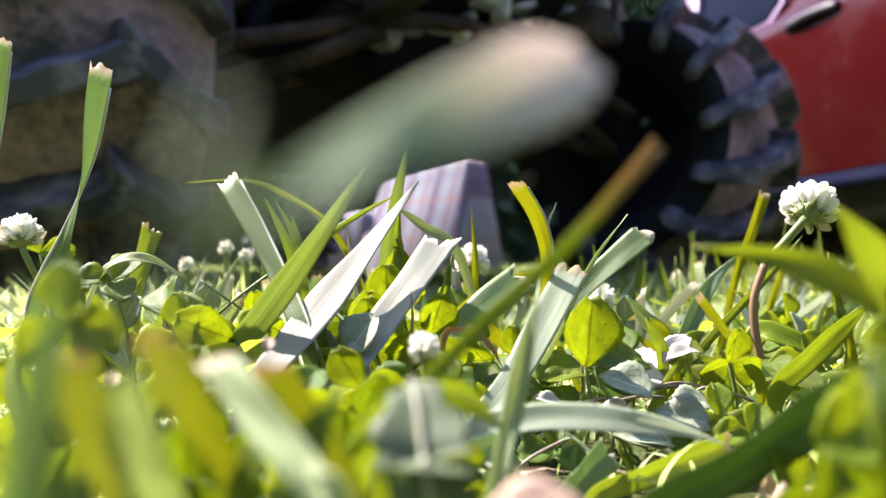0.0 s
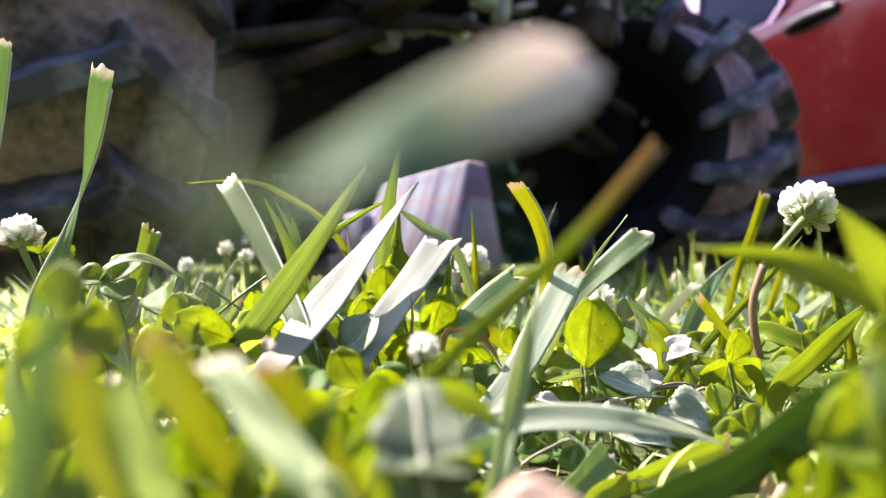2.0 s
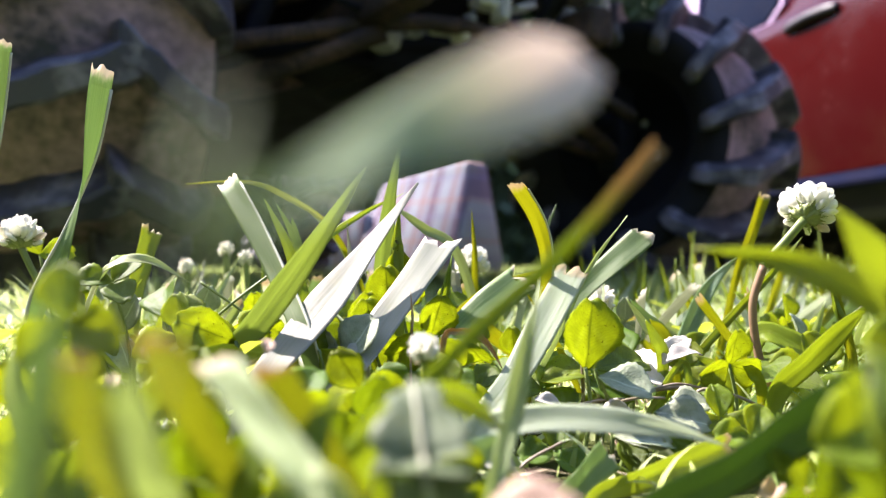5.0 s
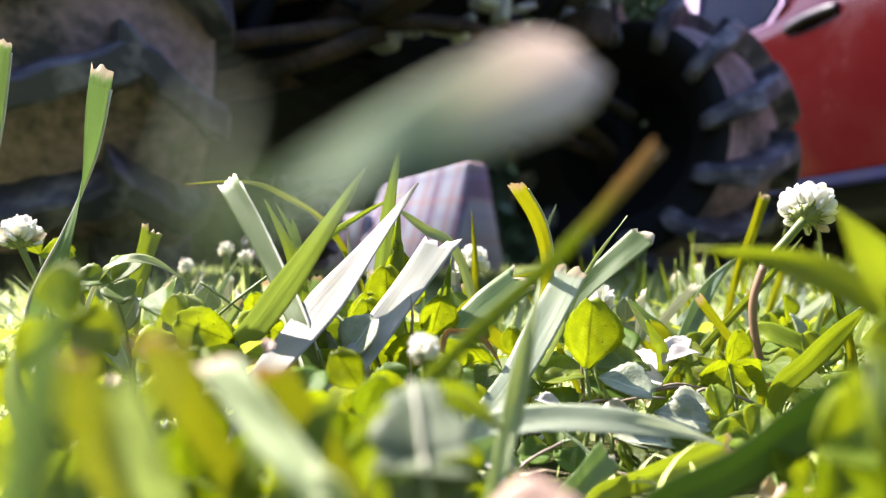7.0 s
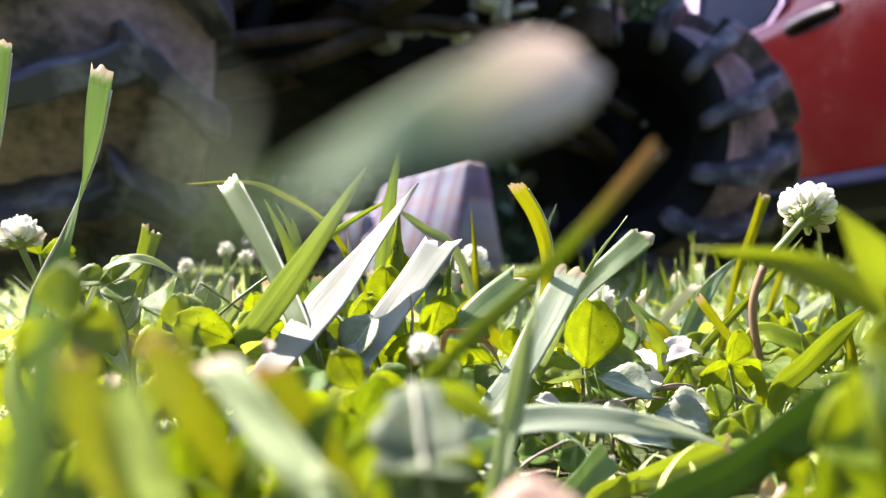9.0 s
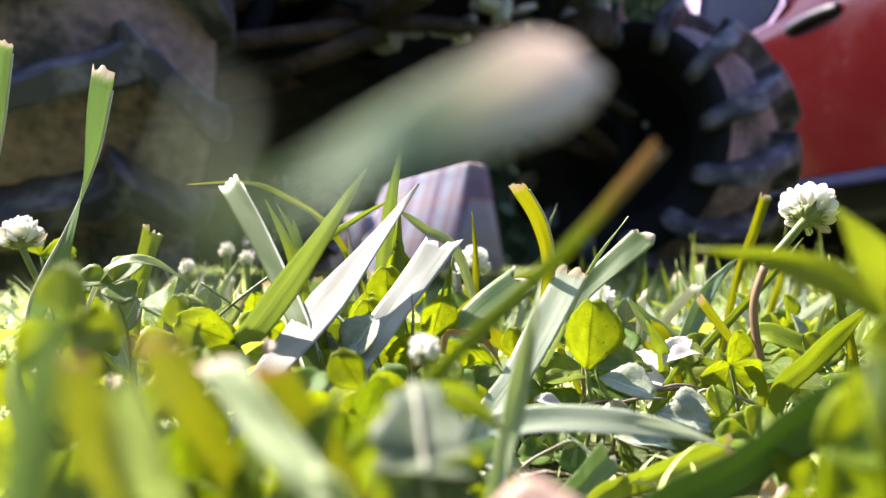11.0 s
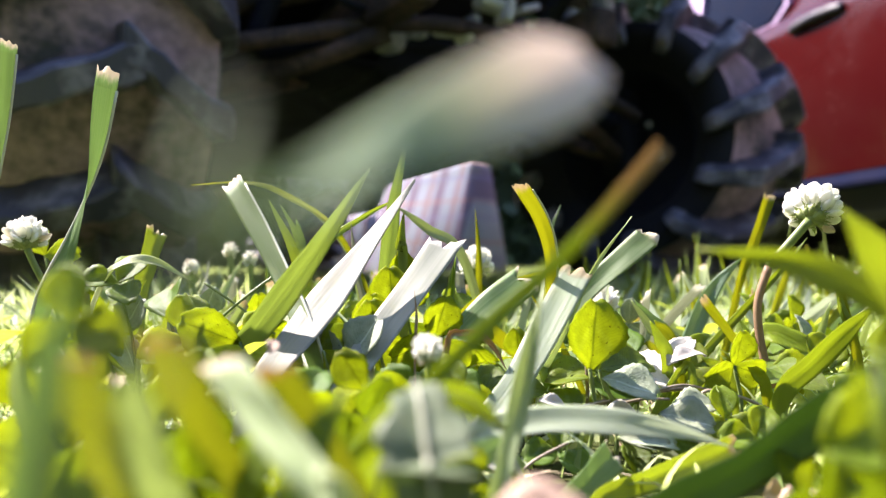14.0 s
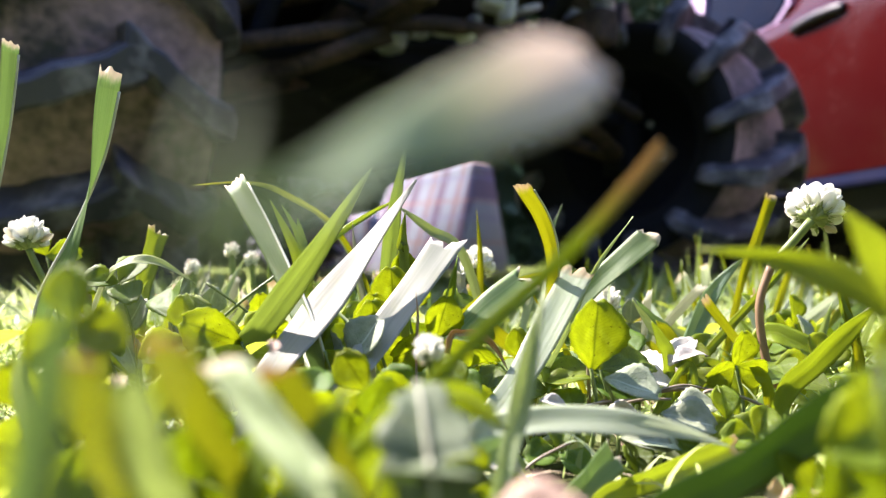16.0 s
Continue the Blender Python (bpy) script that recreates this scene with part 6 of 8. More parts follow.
blade("green grass blade among the clover", [(0.0370, 0.3095, -0.0010), (0.0372, 0.3091, 0.0036), (0.0395, 0.3047, 0.0230), (0.0425, 0.2983, 0.0420)], 0.00431, GREEN, "cut", twist=30)
blade("blue-green grass blade among the clover", [(-0.1190, 0.2451, -0.0010), (-0.1195, 0.2448, 0.0028), (-0.1246, 0.2404, 0.0186), (-0.1308, 0.2341, 0.0341)], 0.00453, BLUISH, twist=-33)
blade("silvery grass blade among the clover", [(0.0569, 0.2731, -0.0010), (0.0569, 0.2728, 0.0031), (0.0571, 0.2683, 0.0250), (0.0573, 0.2618, 0.0464)], 0.00334, SILVER, twist=47)
blade("pale green grass blade among the clover", [(-0.0887, 0.2307, -0.0010), (-0.0885, 0.2304, 0.0026), (-0.0855, 0.2260, 0.0239), (-0.0812, 0.2195, 0.0445)], 0.00344, PALE, "cut", twist=-43)
blade("yellow-green grass blade among the clover", [(-0.0968, 0.3112, -0.0010), (-0.0976, 0.3108, 0.0036), (-0.1060, 0.3064, 0.0214), (-0.1169, 0.3001, 0.0388)], 0.00522, YELLOW, "cut", twist=4)
blade("yellow-green grass blade among the clover", [(0.1353, 0.2732, -0.0010), (0.1357, 0.2728, 0.0031), (0.1389, 0.2685, 0.0165), (0.1427, 0.2623, 0.0297)], 0.00437, YELLOW, twist=12)
blade("pale green grass blade among the clover", [(0.1217, 0.2663, -0.0010), (0.1211, 0.2660, 0.0031), (0.1139, 0.2615, 0.0221), (0.1043, 0.2551, 0.0406)], 0.00421, PALE, "cut", twist=39)
blade("silvery grass blade among the clover", [(-0.0140, 0.2653, -0.0010), (-0.0150, 0.2650, 0.0030), (-0.0267, 0.2606, 0.0210), (-0.0421, 0.2542, 0.0385)], 0.00259, SILVER, twist=18)
blade("pale green grass blade among the clover", [(0.1230, 0.3346, -0.0010), (0.1211, 0.3342, 0.0038), (0.1054, 0.3299, 0.0182), (0.0844, 0.3236, 0.0323)], 0.00662, PALE, "cut", twist=22)
blade("pale green grass blade among the clover", [(-0.1433, 0.3272, -0.0010), (-0.1442, 0.3269, 0.0038), (-0.1546, 0.3224, 0.0246), (-0.1680, 0.3159, 0.0450)], 0.00517, PALE, twist=-44)
blade("green grass blade among the clover", [(-0.0446, 0.2971, -0.0010), (-0.0456, 0.2968, 0.0034), (-0.0539, 0.2924, 0.0180), (-0.0648, 0.2861, 0.0324)], 0.00535, GREEN, "cut", twist=-36)
blade("silvery grass blade among the clover", [(0.1521, 0.3566, -0.0010), (0.1537, 0.3562, 0.0041), (0.1671, 0.3518, 0.0213), (0.1846, 0.3455, 0.0382)], 0.00634, SILVER, "cut", twist=9)
blade("yellow-green grass blade among the clover", [(0.0474, 0.2423, -0.0010), (0.0468, 0.2421, 0.0028), (0.0366, 0.2376, 0.0249), (0.0231, 0.2311, 0.0463)], 0.00226, YELLOW, twist=5)
blade("silvery grass blade among the clover", [(-0.0570, 0.2838, -0.0010), (-0.0572, 0.2835, 0.0033), (-0.0601, 0.2790, 0.0232), (-0.0636, 0.2726, 0.0427)], 0.00452, SILVER, "cut", twist=49)
blade("green grass blade among the clover", [(0.1513, 0.2875, -0.0010), (0.1523, 0.2872, 0.0033), (0.1632, 0.2828, 0.0216), (0.1771, 0.2764, 0.0394)], 0.00475, GREEN, "cut", twist=-24)
blade("silvery grass blade among the clover", [(0.0274, 0.3057, -0.0010), (0.0276, 0.3054, 0.0035), (0.0300, 0.3009, 0.0227), (0.0331, 0.2945, 0.0415)], 0.00336, SILVER, "cut", twist=-18)
blade("pale green grass blade among the clover", [(-0.0477, 0.2669, -0.0010), (-0.0482, 0.2666, 0.0031), (-0.0546, 0.2622, 0.0206), (-0.0627, 0.2559, 0.0377)], 0.00330, PALE, "cut", twist=-18)
blade("yellow-green grass blade among the clover", [(0.1231, 0.3431, -0.0010), (0.1224, 0.3427, 0.0039), (0.1156, 0.3382, 0.0242), (0.1064, 0.3318, 0.0440)], 0.00507, YELLOW, twist=-47)
blade("yellow-green grass blade among the clover", [(0.1033, 0.2271, -0.0010), (0.1025, 0.2269, 0.0026), (0.0904, 0.2224, 0.0220), (0.0744, 0.2160, 0.0409)], 0.00265, YELLOW, "cut", twist=-13)
blade("blue-green grass blade among the clover", [(-0.0388, 0.3135, -0.0010), (-0.0385, 0.3131, 0.0036), (-0.0342, 0.3087, 0.0251), (-0.0285, 0.3022, 0.0462)], 0.00399, BLUISH, "cut", twist=-16)
blade("yellow-green grass blade among the clover", [(-0.0786, 0.2323, -0.0010), (-0.0786, 0.2320, 0.0027), (-0.0793, 0.2276, 0.0196), (-0.0798, 0.2213, 0.0361)], 0.00335, YELLOW, "cut", twist=6)
blade("green grass blade among the clover", [(-0.0559, 0.3581, -0.0010), (-0.0563, 0.3577, 0.0041), (-0.0606, 0.3533, 0.0228), (-0.0662, 0.3469, 0.0412)], 0.00484, GREEN, "cut", twist=26)
blade("green grass blade among the clover", [(-0.0077, 0.3038, -0.0010), (-0.0064, 0.3034, 0.0035), (0.0057, 0.2991, 0.0203), (0.0218, 0.2927, 0.0367)], 0.00427, GREEN, "cut", twist=-5)
blade("yellow-green grass blade among the clover", [(0.0956, 0.2973, -0.0010), (0.0940, 0.2970, 0.0034), (0.0817, 0.2927, 0.0171), (0.0653, 0.2864, 0.0306)], 0.00443, YELLOW, twist=26)
blade("blue-green grass blade among the clover", [(-0.0705, 0.3458, -0.0010), (-0.0699, 0.3454, 0.0040), (-0.0637, 0.3409, 0.0247), (-0.0555, 0.3345, 0.0450)], 0.00721, BLUISH, "cut", twist=30)
blade("bleached dry grass blade among the clover", [(-0.0351, 0.2724, -0.0010), (-0.0351, 0.2721, 0.0031), (-0.0343, 0.2678, 0.0168), (-0.0332, 0.2615, 0.0302)], 0.00397, WHITE, twist=38)
blade("silvery grass blade among the clover", [(0.0377, 0.3042, -0.0010), (0.0390, 0.3038, 0.0035), (0.0503, 0.2995, 0.0189), (0.0650, 0.2932, 0.0340)], 0.00485, SILVER, "cut", twist=11)
blade("bleached dry grass blade among the clover", [(-0.0969, 0.3312, -0.0010), (-0.0967, 0.3308, 0.0038), (-0.0950, 0.3263, 0.0250), (-0.0925, 0.3199, 0.0457)], 0.00478, WHITE, "cut", twist=-1)
blade("pale green grass blade among the clover", [(0.1416, 0.3537, -0.0010), (0.1411, 0.3533, 0.0041), (0.1373, 0.3489, 0.0198), (0.1319, 0.3426, 0.0352)], 0.00408, PALE, twist=-14)
blade("bleached dry grass blade among the clover", [(0.0665, 0.2622, -0.0010), (0.0665, 0.2619, 0.0030), (0.0670, 0.2575, 0.0222), (0.0675, 0.2511, 0.0409)], 0.00498, WHITE, "cut", twist=47)
blade("green grass blade among the clover", [(0.1037, 0.3519, -0.0010), (0.1030, 0.3515, 0.0040), (0.0970, 0.3471, 0.0212), (0.0887, 0.3407, 0.0380)], 0.00662, GREEN, twist=-25)
blade("green grass blade among the clover", [(-0.1089, 0.3104, -0.0010), (-0.1082, 0.3100, 0.0036), (-0.1026, 0.3057, 0.0179), (-0.0951, 0.2994, 0.0320)], 0.00464, GREEN, twist=-37)
blade("silvery grass blade among the clover", [(-0.0636, 0.2266, -0.0010), (-0.0637, 0.2264, 0.0026), (-0.0659, 0.2220, 0.0189), (-0.0685, 0.2157, 0.0347)], 0.00447, SILVER, "cut", twist=-23)
blade("pale green grass blade among the clover", [(-0.1117, 0.2340, -0.0010), (-0.1116, 0.2337, 0.0027), (-0.1110, 0.2293, 0.0227), (-0.1097, 0.2229, 0.0421)], 0.00274, PALE, "cut", twist=4)
blade("pale green grass blade among the clover", [(-0.0872, 0.2484, -0.0010), (-0.0865, 0.2481, 0.0029), (-0.0771, 0.2437, 0.0208), (-0.0646, 0.2373, 0.0383)], 0.00290, PALE, "cut")
blade("silvery grass blade among the clover", [(-0.0669, 0.2706, -0.0010), (-0.0671, 0.2702, 0.0031), (-0.0684, 0.2659, 0.0173), (-0.0699, 0.2596, 0.0312)], 0.00474, SILVER, "cut", twist=12)
blade("green grass blade among the clover", [(-0.1349, 0.2620, -0.0010), (-0.1339, 0.2617, 0.0030), (-0.1205, 0.2573, 0.0245), (-0.1025, 0.2508, 0.0453)], 0.00534, GREEN, twist=-43)
blade("green grass blade among the clover", [(-0.1645, 0.3226, -0.0010), (-0.1635, 0.3222, 0.0037), (-0.1546, 0.3179, 0.0197), (-0.1425, 0.3115, 0.0354)], 0.00649, GREEN, twist=20)
blade("yellow-green grass blade among the clover", [(0.0986, 0.2842, -0.0010), (0.0997, 0.2839, 0.0033), (0.1091, 0.2796, 0.0171), (0.1212, 0.2733, 0.0308)], 0.00264, YELLOW, twist=3)
blade("blue-green grass blade among the clover", [(-0.0056, 0.3515, -0.0010), (-0.0058, 0.3511, 0.0040), (-0.0076, 0.3466, 0.0253), (-0.0100, 0.3401, 0.0461)], 0.00428, BLUISH, twist=-23)
blade("pale green grass blade among the clover", [(-0.0241, 0.2274, -0.0010), (-0.0240, 0.2271, 0.0026), (-0.0223, 0.2226, 0.0241), (-0.0200, 0.2162, 0.0450)], 0.00433, PALE, "cut", twist=-34)
blade("blue-green grass blade among the clover", [(0.1582, 0.3316, -0.0010), (0.1594, 0.3312, 0.0038), (0.1714, 0.3268, 0.0228), (0.1870, 0.3204, 0.0414)], 0.00587, BLUISH, "cut", twist=15)
blade("green grass blade among the clover", [(-0.1120, 0.3092, -0.0010), (-0.1107, 0.3089, 0.0035), (-0.0985, 0.3045, 0.0213), (-0.0820, 0.2981, 0.0387)], 0.00607, GREEN, "cut", twist=-42)
blade("pale green grass blade among the clover", [(-0.1295, 0.2887, -0.0010), (-0.1292, 0.2883, 0.0033), (-0.1266, 0.2840, 0.0187), (-0.1229, 0.2776, 0.0339)], 0.00549, PALE, "cut", twist=-38)
blade("green grass blade among the clover", [(-0.0270, 0.2609, -0.0010), (-0.0269, 0.2606, 0.0030), (-0.0259, 0.2563, 0.0186), (-0.0244, 0.2499, 0.0338)], 0.00367, GREEN, "cut", twist=24)
blade("bleached dry grass blade among the clover", [(0.0732, 0.3076, -0.0010), (0.0743, 0.3073, 0.0035), (0.0859, 0.3028, 0.0232), (0.1011, 0.2964, 0.0425)], 0.00666, WHITE, "cut", twist=45)
lone_leaf("white dry leaf scrap near the ground", (0.0453, 0.1580, 0.0014), 0.0095, (0.1000, -0.5500, 0.8000), -80, DRY_LEAFLET)
lone_leaf("small white dry leaf scrap near the ground", (0.0515, 0.1630, 0.0039), 0.0052, (0.2000, -0.6000, 0.7000), -95, DRY_LEAFLET)
lone_leaf("broad white dry leaf among the clover", (0.0489, 0.2070, 0.0193), 0.0150, (-0.1000, -0.5500, 0.8000), -84, DRY_LEAFLET)
lone_leaf("bright white dry leaf among the clover", (0.0621, 0.2090, 0.0219), 0.0115, (-0.4500, -0.7500, 0.4000), -28, DRY_LEAFLET)
lone_leaf("small white dry leaf scrap on the litter", (0.0394, 0.1850, 0.0144), 0.0075, (-0.2000, -0.6000, 0.7000), -78, DRY_LEAFLET)
lone_leaf("pale dry leaf scrap on the litter", (0.0223, 0.1820, 0.0170), 0.0075, (0.0000, -0.5000, 0.8000), -88, DRY_LEAFLET)
lone_leaf("pale dry leaf scrap in the grass", (-0.0227, 0.1720, 0.0206), 0.0085, (0.0000, -0.5500, 0.7500), -92, DRY_LEAFLET)
lone_leaf("crumpled orange-brown leaf near the ground", (0.0560, 0.1320, 0.0092), 0.0068, (0.1000, -0.7000, 0.6000), -85, RUST_LEAFLET)
clover_leaf("long folded green clover leaflet", (0.0423, 0.1990, 0.0000), (0.0403, 0.1960, 0.0225), 0.0180, (0.1000, -0.5000, 0.7500), LEAF, spin=-72, count=1)
clover_leaf("flat yellow-green clover leaflet", (0.0424, 0.2040, 0.0000), (0.0404, 0.2010, 0.0205), 0.0140, (0.0000, -0.4500, 0.8000), LEAF_SUNNY, spin=88, count=1)
clover_leaf("shaded round clover leaflet with toothed edge", (0.0096, 0.1730, 0.0000), (0.0076, 0.1700, 0.0194), 0.0095, (0.1000, -0.7000, 0.5000), LEAF, spin=40, count=1)
clover_leaf("bright green clover leaflet", (0.0040, 0.1680, 0.0000), (0.0020, 0.1650, 0.0210), 0.0092, (-0.1000, -0.8000, 0.3000), LEAF_SUNNY, spin=15, count=1)
clover_leaf("dark grey-green clover leaflet lying low", (0.0427, 0.1790, 0.0000), (0.0407, 0.1760, 0.0095), 0.0125, (0.0000, -0.4500, 0.8000), LEAF_GREY, spin=-96, count=1)
clover_leaf("sunlit yellow-green clover leaf", (-0.0521, 0.1960, 0.0000), (-0.0541, 0.1930, 0.0302), 0.0165, (0.2000, -0.8000, -0.2000), LEAF_SUNNY, spin=70, count=1)
clover_leaf("sunlit yellow-green clover leaflet", (-0.0658, 0.1980, 0.0000), (-0.0678, 0.1950, 0.0321), 0.0110, (-0.2000, -0.8500, -0.2000), LEAF_SUNNY, spin=12, count=1)
clover_leaf("bright green clover leaflet under the grey one", (-0.0292, 0.1890, 0.0000), (-0.0312, 0.1860, 0.0287), 0.0140, (0.2000, -0.8500, -0.2000), LEAF_SUNNY, spin=-130, count=1)
clover_leaf("bright backlit clover leaf beside the white blade", (-0.0137, 0.2170, 0.0000), (-0.0157, 0.2140, 0.0353), 0.0150, (0.1000, -0.9000, -0.2500), LEAF_SUNNY, spin=4, count=1)
clover_leaf("bright backlit clover leaf behind the white blade", (-0.0169, 0.2080, 0.0000), (-0.0189, 0.2050, 0.0265), 0.0150, (0.2000, -0.9000, -0.2500), LEAF_SUNNY, spin=10, count=1)
blade("thin green grass blade among the clover", [(0.0500, 0.2016, -0.0010), (0.0641, 0.2010, 0.0231), (0.0673, 0.2005, 0.0163), (0.0711, 0.2000, 0.0202)], 0.00240, FRESH)
blade("narrow sunlit leaf blade in the clover", [(0.0810, 0.2066, -0.0010), (0.0799, 0.2060, 0.0154), (0.0755, 0.2060, 0.0217), (0.0701, 0.2060, 0.0251)], 0.00420, FRESH)
blade("narrow sunlit leaf blade in the clover", [(0.0880, 0.2016, -0.0010), (0.0864, 0.2010, 0.0163), (0.0841, 0.2010, 0.0208), (0.0807, 0.2010, 0.0239)], 0.00400, YELLOW)
blade("pale split grass blade", [(0.0660, 0.2256, -0.0010), (0.0669, 0.2250, 0.0242), (0.0614, 0.2250, 0.0319), (0.0559, 0.2250, 0.0400)], 0.00340, PALE)
blade("white frayed grass strip by the flower", [(0.0060, 0.2516, -0.0010), (0.0054, 0.2500, 0.0366), (0.0046, 0.2500, 0.0423), (0.0038, 0.2500, 0.0481)], 0.00340, WHITE, "cut")
blade("narrow green grass blade", [(0.0010, 0.2246, -0.0010), (-0.0015, 0.2240, 0.0277), (0.0007, 0.2240, 0.0414), (0.0027, 0.2240, 0.0531)], 0.00360, LEAFY)
twig("thin dry brown stalk in the litter", [(0.0322, 0.1860, 0.0145), (0.0393, 0.1870, 0.0158), (0.0467, 0.1900, 0.0158)], 0.00042, STEM_DRY)
twig("thin dry brown stalk in the litter", [(0.0424, 0.1870, 0.0151), (0.0496, 0.1880, 0.0163), (0.0572, 0.1910, 0.0158)], 0.00042, STEM_DRY)
twig("thin dry brown stalk in the litter", [(0.0248, 0.1840, 0.0128), (0.0318, 0.1850, 0.0140), (0.0390, 0.1880, 0.0129)], 0.00042, STEM_DRY)
twig("thin dry brown stalk in the litter", [(0.0547, 0.1950, 0.0173), (0.0622, 0.1960, 0.0186), (0.0703, 0.1990, 0.0169)], 0.00042, STEM_DRY)
clover_leaf("green clover leaf close to the ground", (0.0516, 0.0880, 0.0000), (0.0496, 0.0850, 0.0235), 0.0115, (0.1000, -0.9500, 0.1000), LEAF, spin=15, count=3)
clover_leaf("green clover leaf close to the ground", (0.0491, 0.0950, 0.0000), (0.0471, 0.0920, 0.0196), 0.0100, (0.2000, -0.9000, 0.2000), LEAF, spin=-20, count=3)
clover_leaf("shaded clover leaf close to the ground", (-0.0646, 0.1230, 0.0000), (-0.0666, 0.1200, 0.0198), 0.0095, (0.2000, -0.9000, -0.2000), LEAF, spin=30, count=2)
clover_leaf("green clover leaf close to the ground", (-0.0451, 0.1130, 0.0000), (-0.0471, 0.1100, 0.0207), 0.0090, (0.1000, -0.9000, 0.2000), LEAF, spin=-15, count=3)
twig("dry brown twig lying across the clover", [(0.0270, 0.2010, 0.0094), (0.0408, 0.2009, 0.0129), (0.0530, 0.2008, 0.0157), (0.0671, 0.2008, 0.0175)], 0.00084, STEM_DRY)
twig("thin pale dry stalk curving over the leaves", [(0.0664, 0.1959, 0.0115), (0.0681, 0.1958, 0.0171), (0.0771, 0.1958, 0.0156), (0.0861, 0.1959, 0.0119), (0.0950, 0.1960, 0.0094)], 0.00052, STEM_DRY)
twig("thin dry stalk among the clover", [(0.0377, 0.2010, 0.0056), (0.0380, 0.2008, 0.0148), (0.0377, 0.2006, 0.0239)], 0.00061, STEM_DRY)
twig("thin dry stalk among the clover", [(0.0125, 0.1712, -0.0034), (0.0190, 0.1711, 0.0044), (0.0285, 0.1730, 0.0091)], 0.00046, STEM_DRY)
twig("thin pale runner stalk in the grass", [(-0.0773, 0.2352, 0.0446), (-0.0656, 0.2354, 0.0365), (-0.0548, 0.2355, 0.0284)], 0.00045, STEM_GREEN)
twig("thin pale runner stalk in the grass", [(-0.0800, 0.2356, 0.0266), (-0.0656, 0.2353, 0.0392), (-0.0522, 0.2401, 0.0500)], 0.00054, STEM_GREEN)
twig("dry brown stalk low in the grass", [(-0.0324, 0.1607, 0.0194), (-0.0293, 0.1607, 0.0218), (-0.0226, 0.1607, 0.0181)], 0.00049, STEM_DRY)
twig("dry brown stalk low in the grass", [(-0.0321, 0.1657, 0.0222), (-0.0283, 0.1657, 0.0190), (-0.0264, 0.1658, 0.0159)], 0.00044, STEM_DRY)
lone_leaf("small brown withered floret among the leaves", (-0.0450, 0.1103, 0.0357), 0.0029, (0.3000, -0.8000, 0.4000), -20, PINK_LEAFLET)
lone_leaf("small brown withered floret among the leaves", (-0.0289, 0.1203, 0.0357), 0.0031, (0.3000, -0.8000, 0.4000), -20, PINK_LEAFLET)
lone_leaf("small brown withered floret among the leaves", (-0.0455, 0.1004, 0.0331), 0.0026, (0.3000, -0.8000, 0.4000), -20, PINK_LEAFLET)
blade("slender silvery grass blade in the lawn", [(0.1589, 0.4496, -0.0010), (0.1588, 0.4493, 0.0028), (0.1572, 0.4549, 0.0229), (0.1561, 0.4664, 0.0436)], 0.00353, SILVER, twist=26)
blade("slender green grass blade in the lawn", [(-0.0464, 0.5255, -0.0010), (-0.0466, 0.5252, 0.0032), (-0.0489, 0.5308, 0.0204), (-0.0525, 0.5424, 0.0378)], 0.00425, GREEN, twist=21)
blade("slender yellow-green grass blade in the lawn", [(0.1347, 0.6187, -0.0010), (0.1359, 0.6183, 0.0038), (0.1468, 0.6239, 0.0211), (0.1630, 0.6355, 0.0386)], 0.00827, YELLOW, twist=22)
blade("slender pale grass blade in the lawn", [(0.3105, 0.5487, -0.0010), (0.3102, 0.5484, 0.0034), (0.3067, 0.5539, 0.0274), (0.3037, 0.5653, 0.0519)], 0.00416, PALE, twist=19)
blade("slender yellow-green grass blade in the lawn", [(-0.0407, 0.3459, -0.0010), (-0.0412, 0.3457, 0.0021), (-0.0535, 0.3512, 0.0254), (-0.0715, 0.3626, 0.0495)], 0.00524, YELLOW, twist=-17)
blade("slender pale grass blade in the lawn", [(-0.1809, 0.5871, -0.0010), (-0.1810, 0.5868, 0.0036), (-0.1830, 0.5922, 0.0278), (-0.1868, 0.6037, 0.0526)], 0.00451, PALE, twist=5)
blade("slender silvery grass blade in the lawn", [(0.1479, 0.3312, -0.0010), (0.1476, 0.3310, 0.0020), (0.1399, 0.3366, 0.0233), (0.1303, 0.3481, 0.0453)], 0.00490, SILVER, twist=12)
blade("slender bleached grass blade in the lawn", [(0.1098, 0.4856, -0.0010), (0.1094, 0.4853, 0.0030), (0.1029, 0.4908, 0.0235), (0.0946, 0.5023, 0.0444)], 0.00501, WHITE, twist=1)
blade("slender yellow-green grass blade in the lawn", [(-0.0698, 0.5494, -0.0010), (-0.0701, 0.5491, 0.0034), (-0.0740, 0.5547, 0.0209), (-0.0799, 0.5663, 0.0386)], 0.00861, YELLOW, twist=12)
blade("slender green grass blade in the lawn", [(0.1866, 0.4227, -0.0010), (0.1866, 0.4224, 0.0026), (0.1880, 0.4280, 0.0215), (0.1915, 0.4396, 0.0408)], 0.00417, GREEN, twist=-33)
blade("slender silvery grass blade in the lawn", [(0.2824, 0.5524, -0.0010), (0.2823, 0.5521, 0.0034), (0.2819, 0.5576, 0.0263), (0.2830, 0.5691, 0.0498)], 0.00746, SILVER, twist=5)
blade("slender yellow-green grass blade in the lawn", [(-0.0267, 0.3320, -0.0010), (-0.0268, 0.3318, 0.0020), (-0.0303, 0.3373, 0.0244), (-0.0357, 0.3488, 0.0476)], 0.00444, YELLOW, twist=-38)
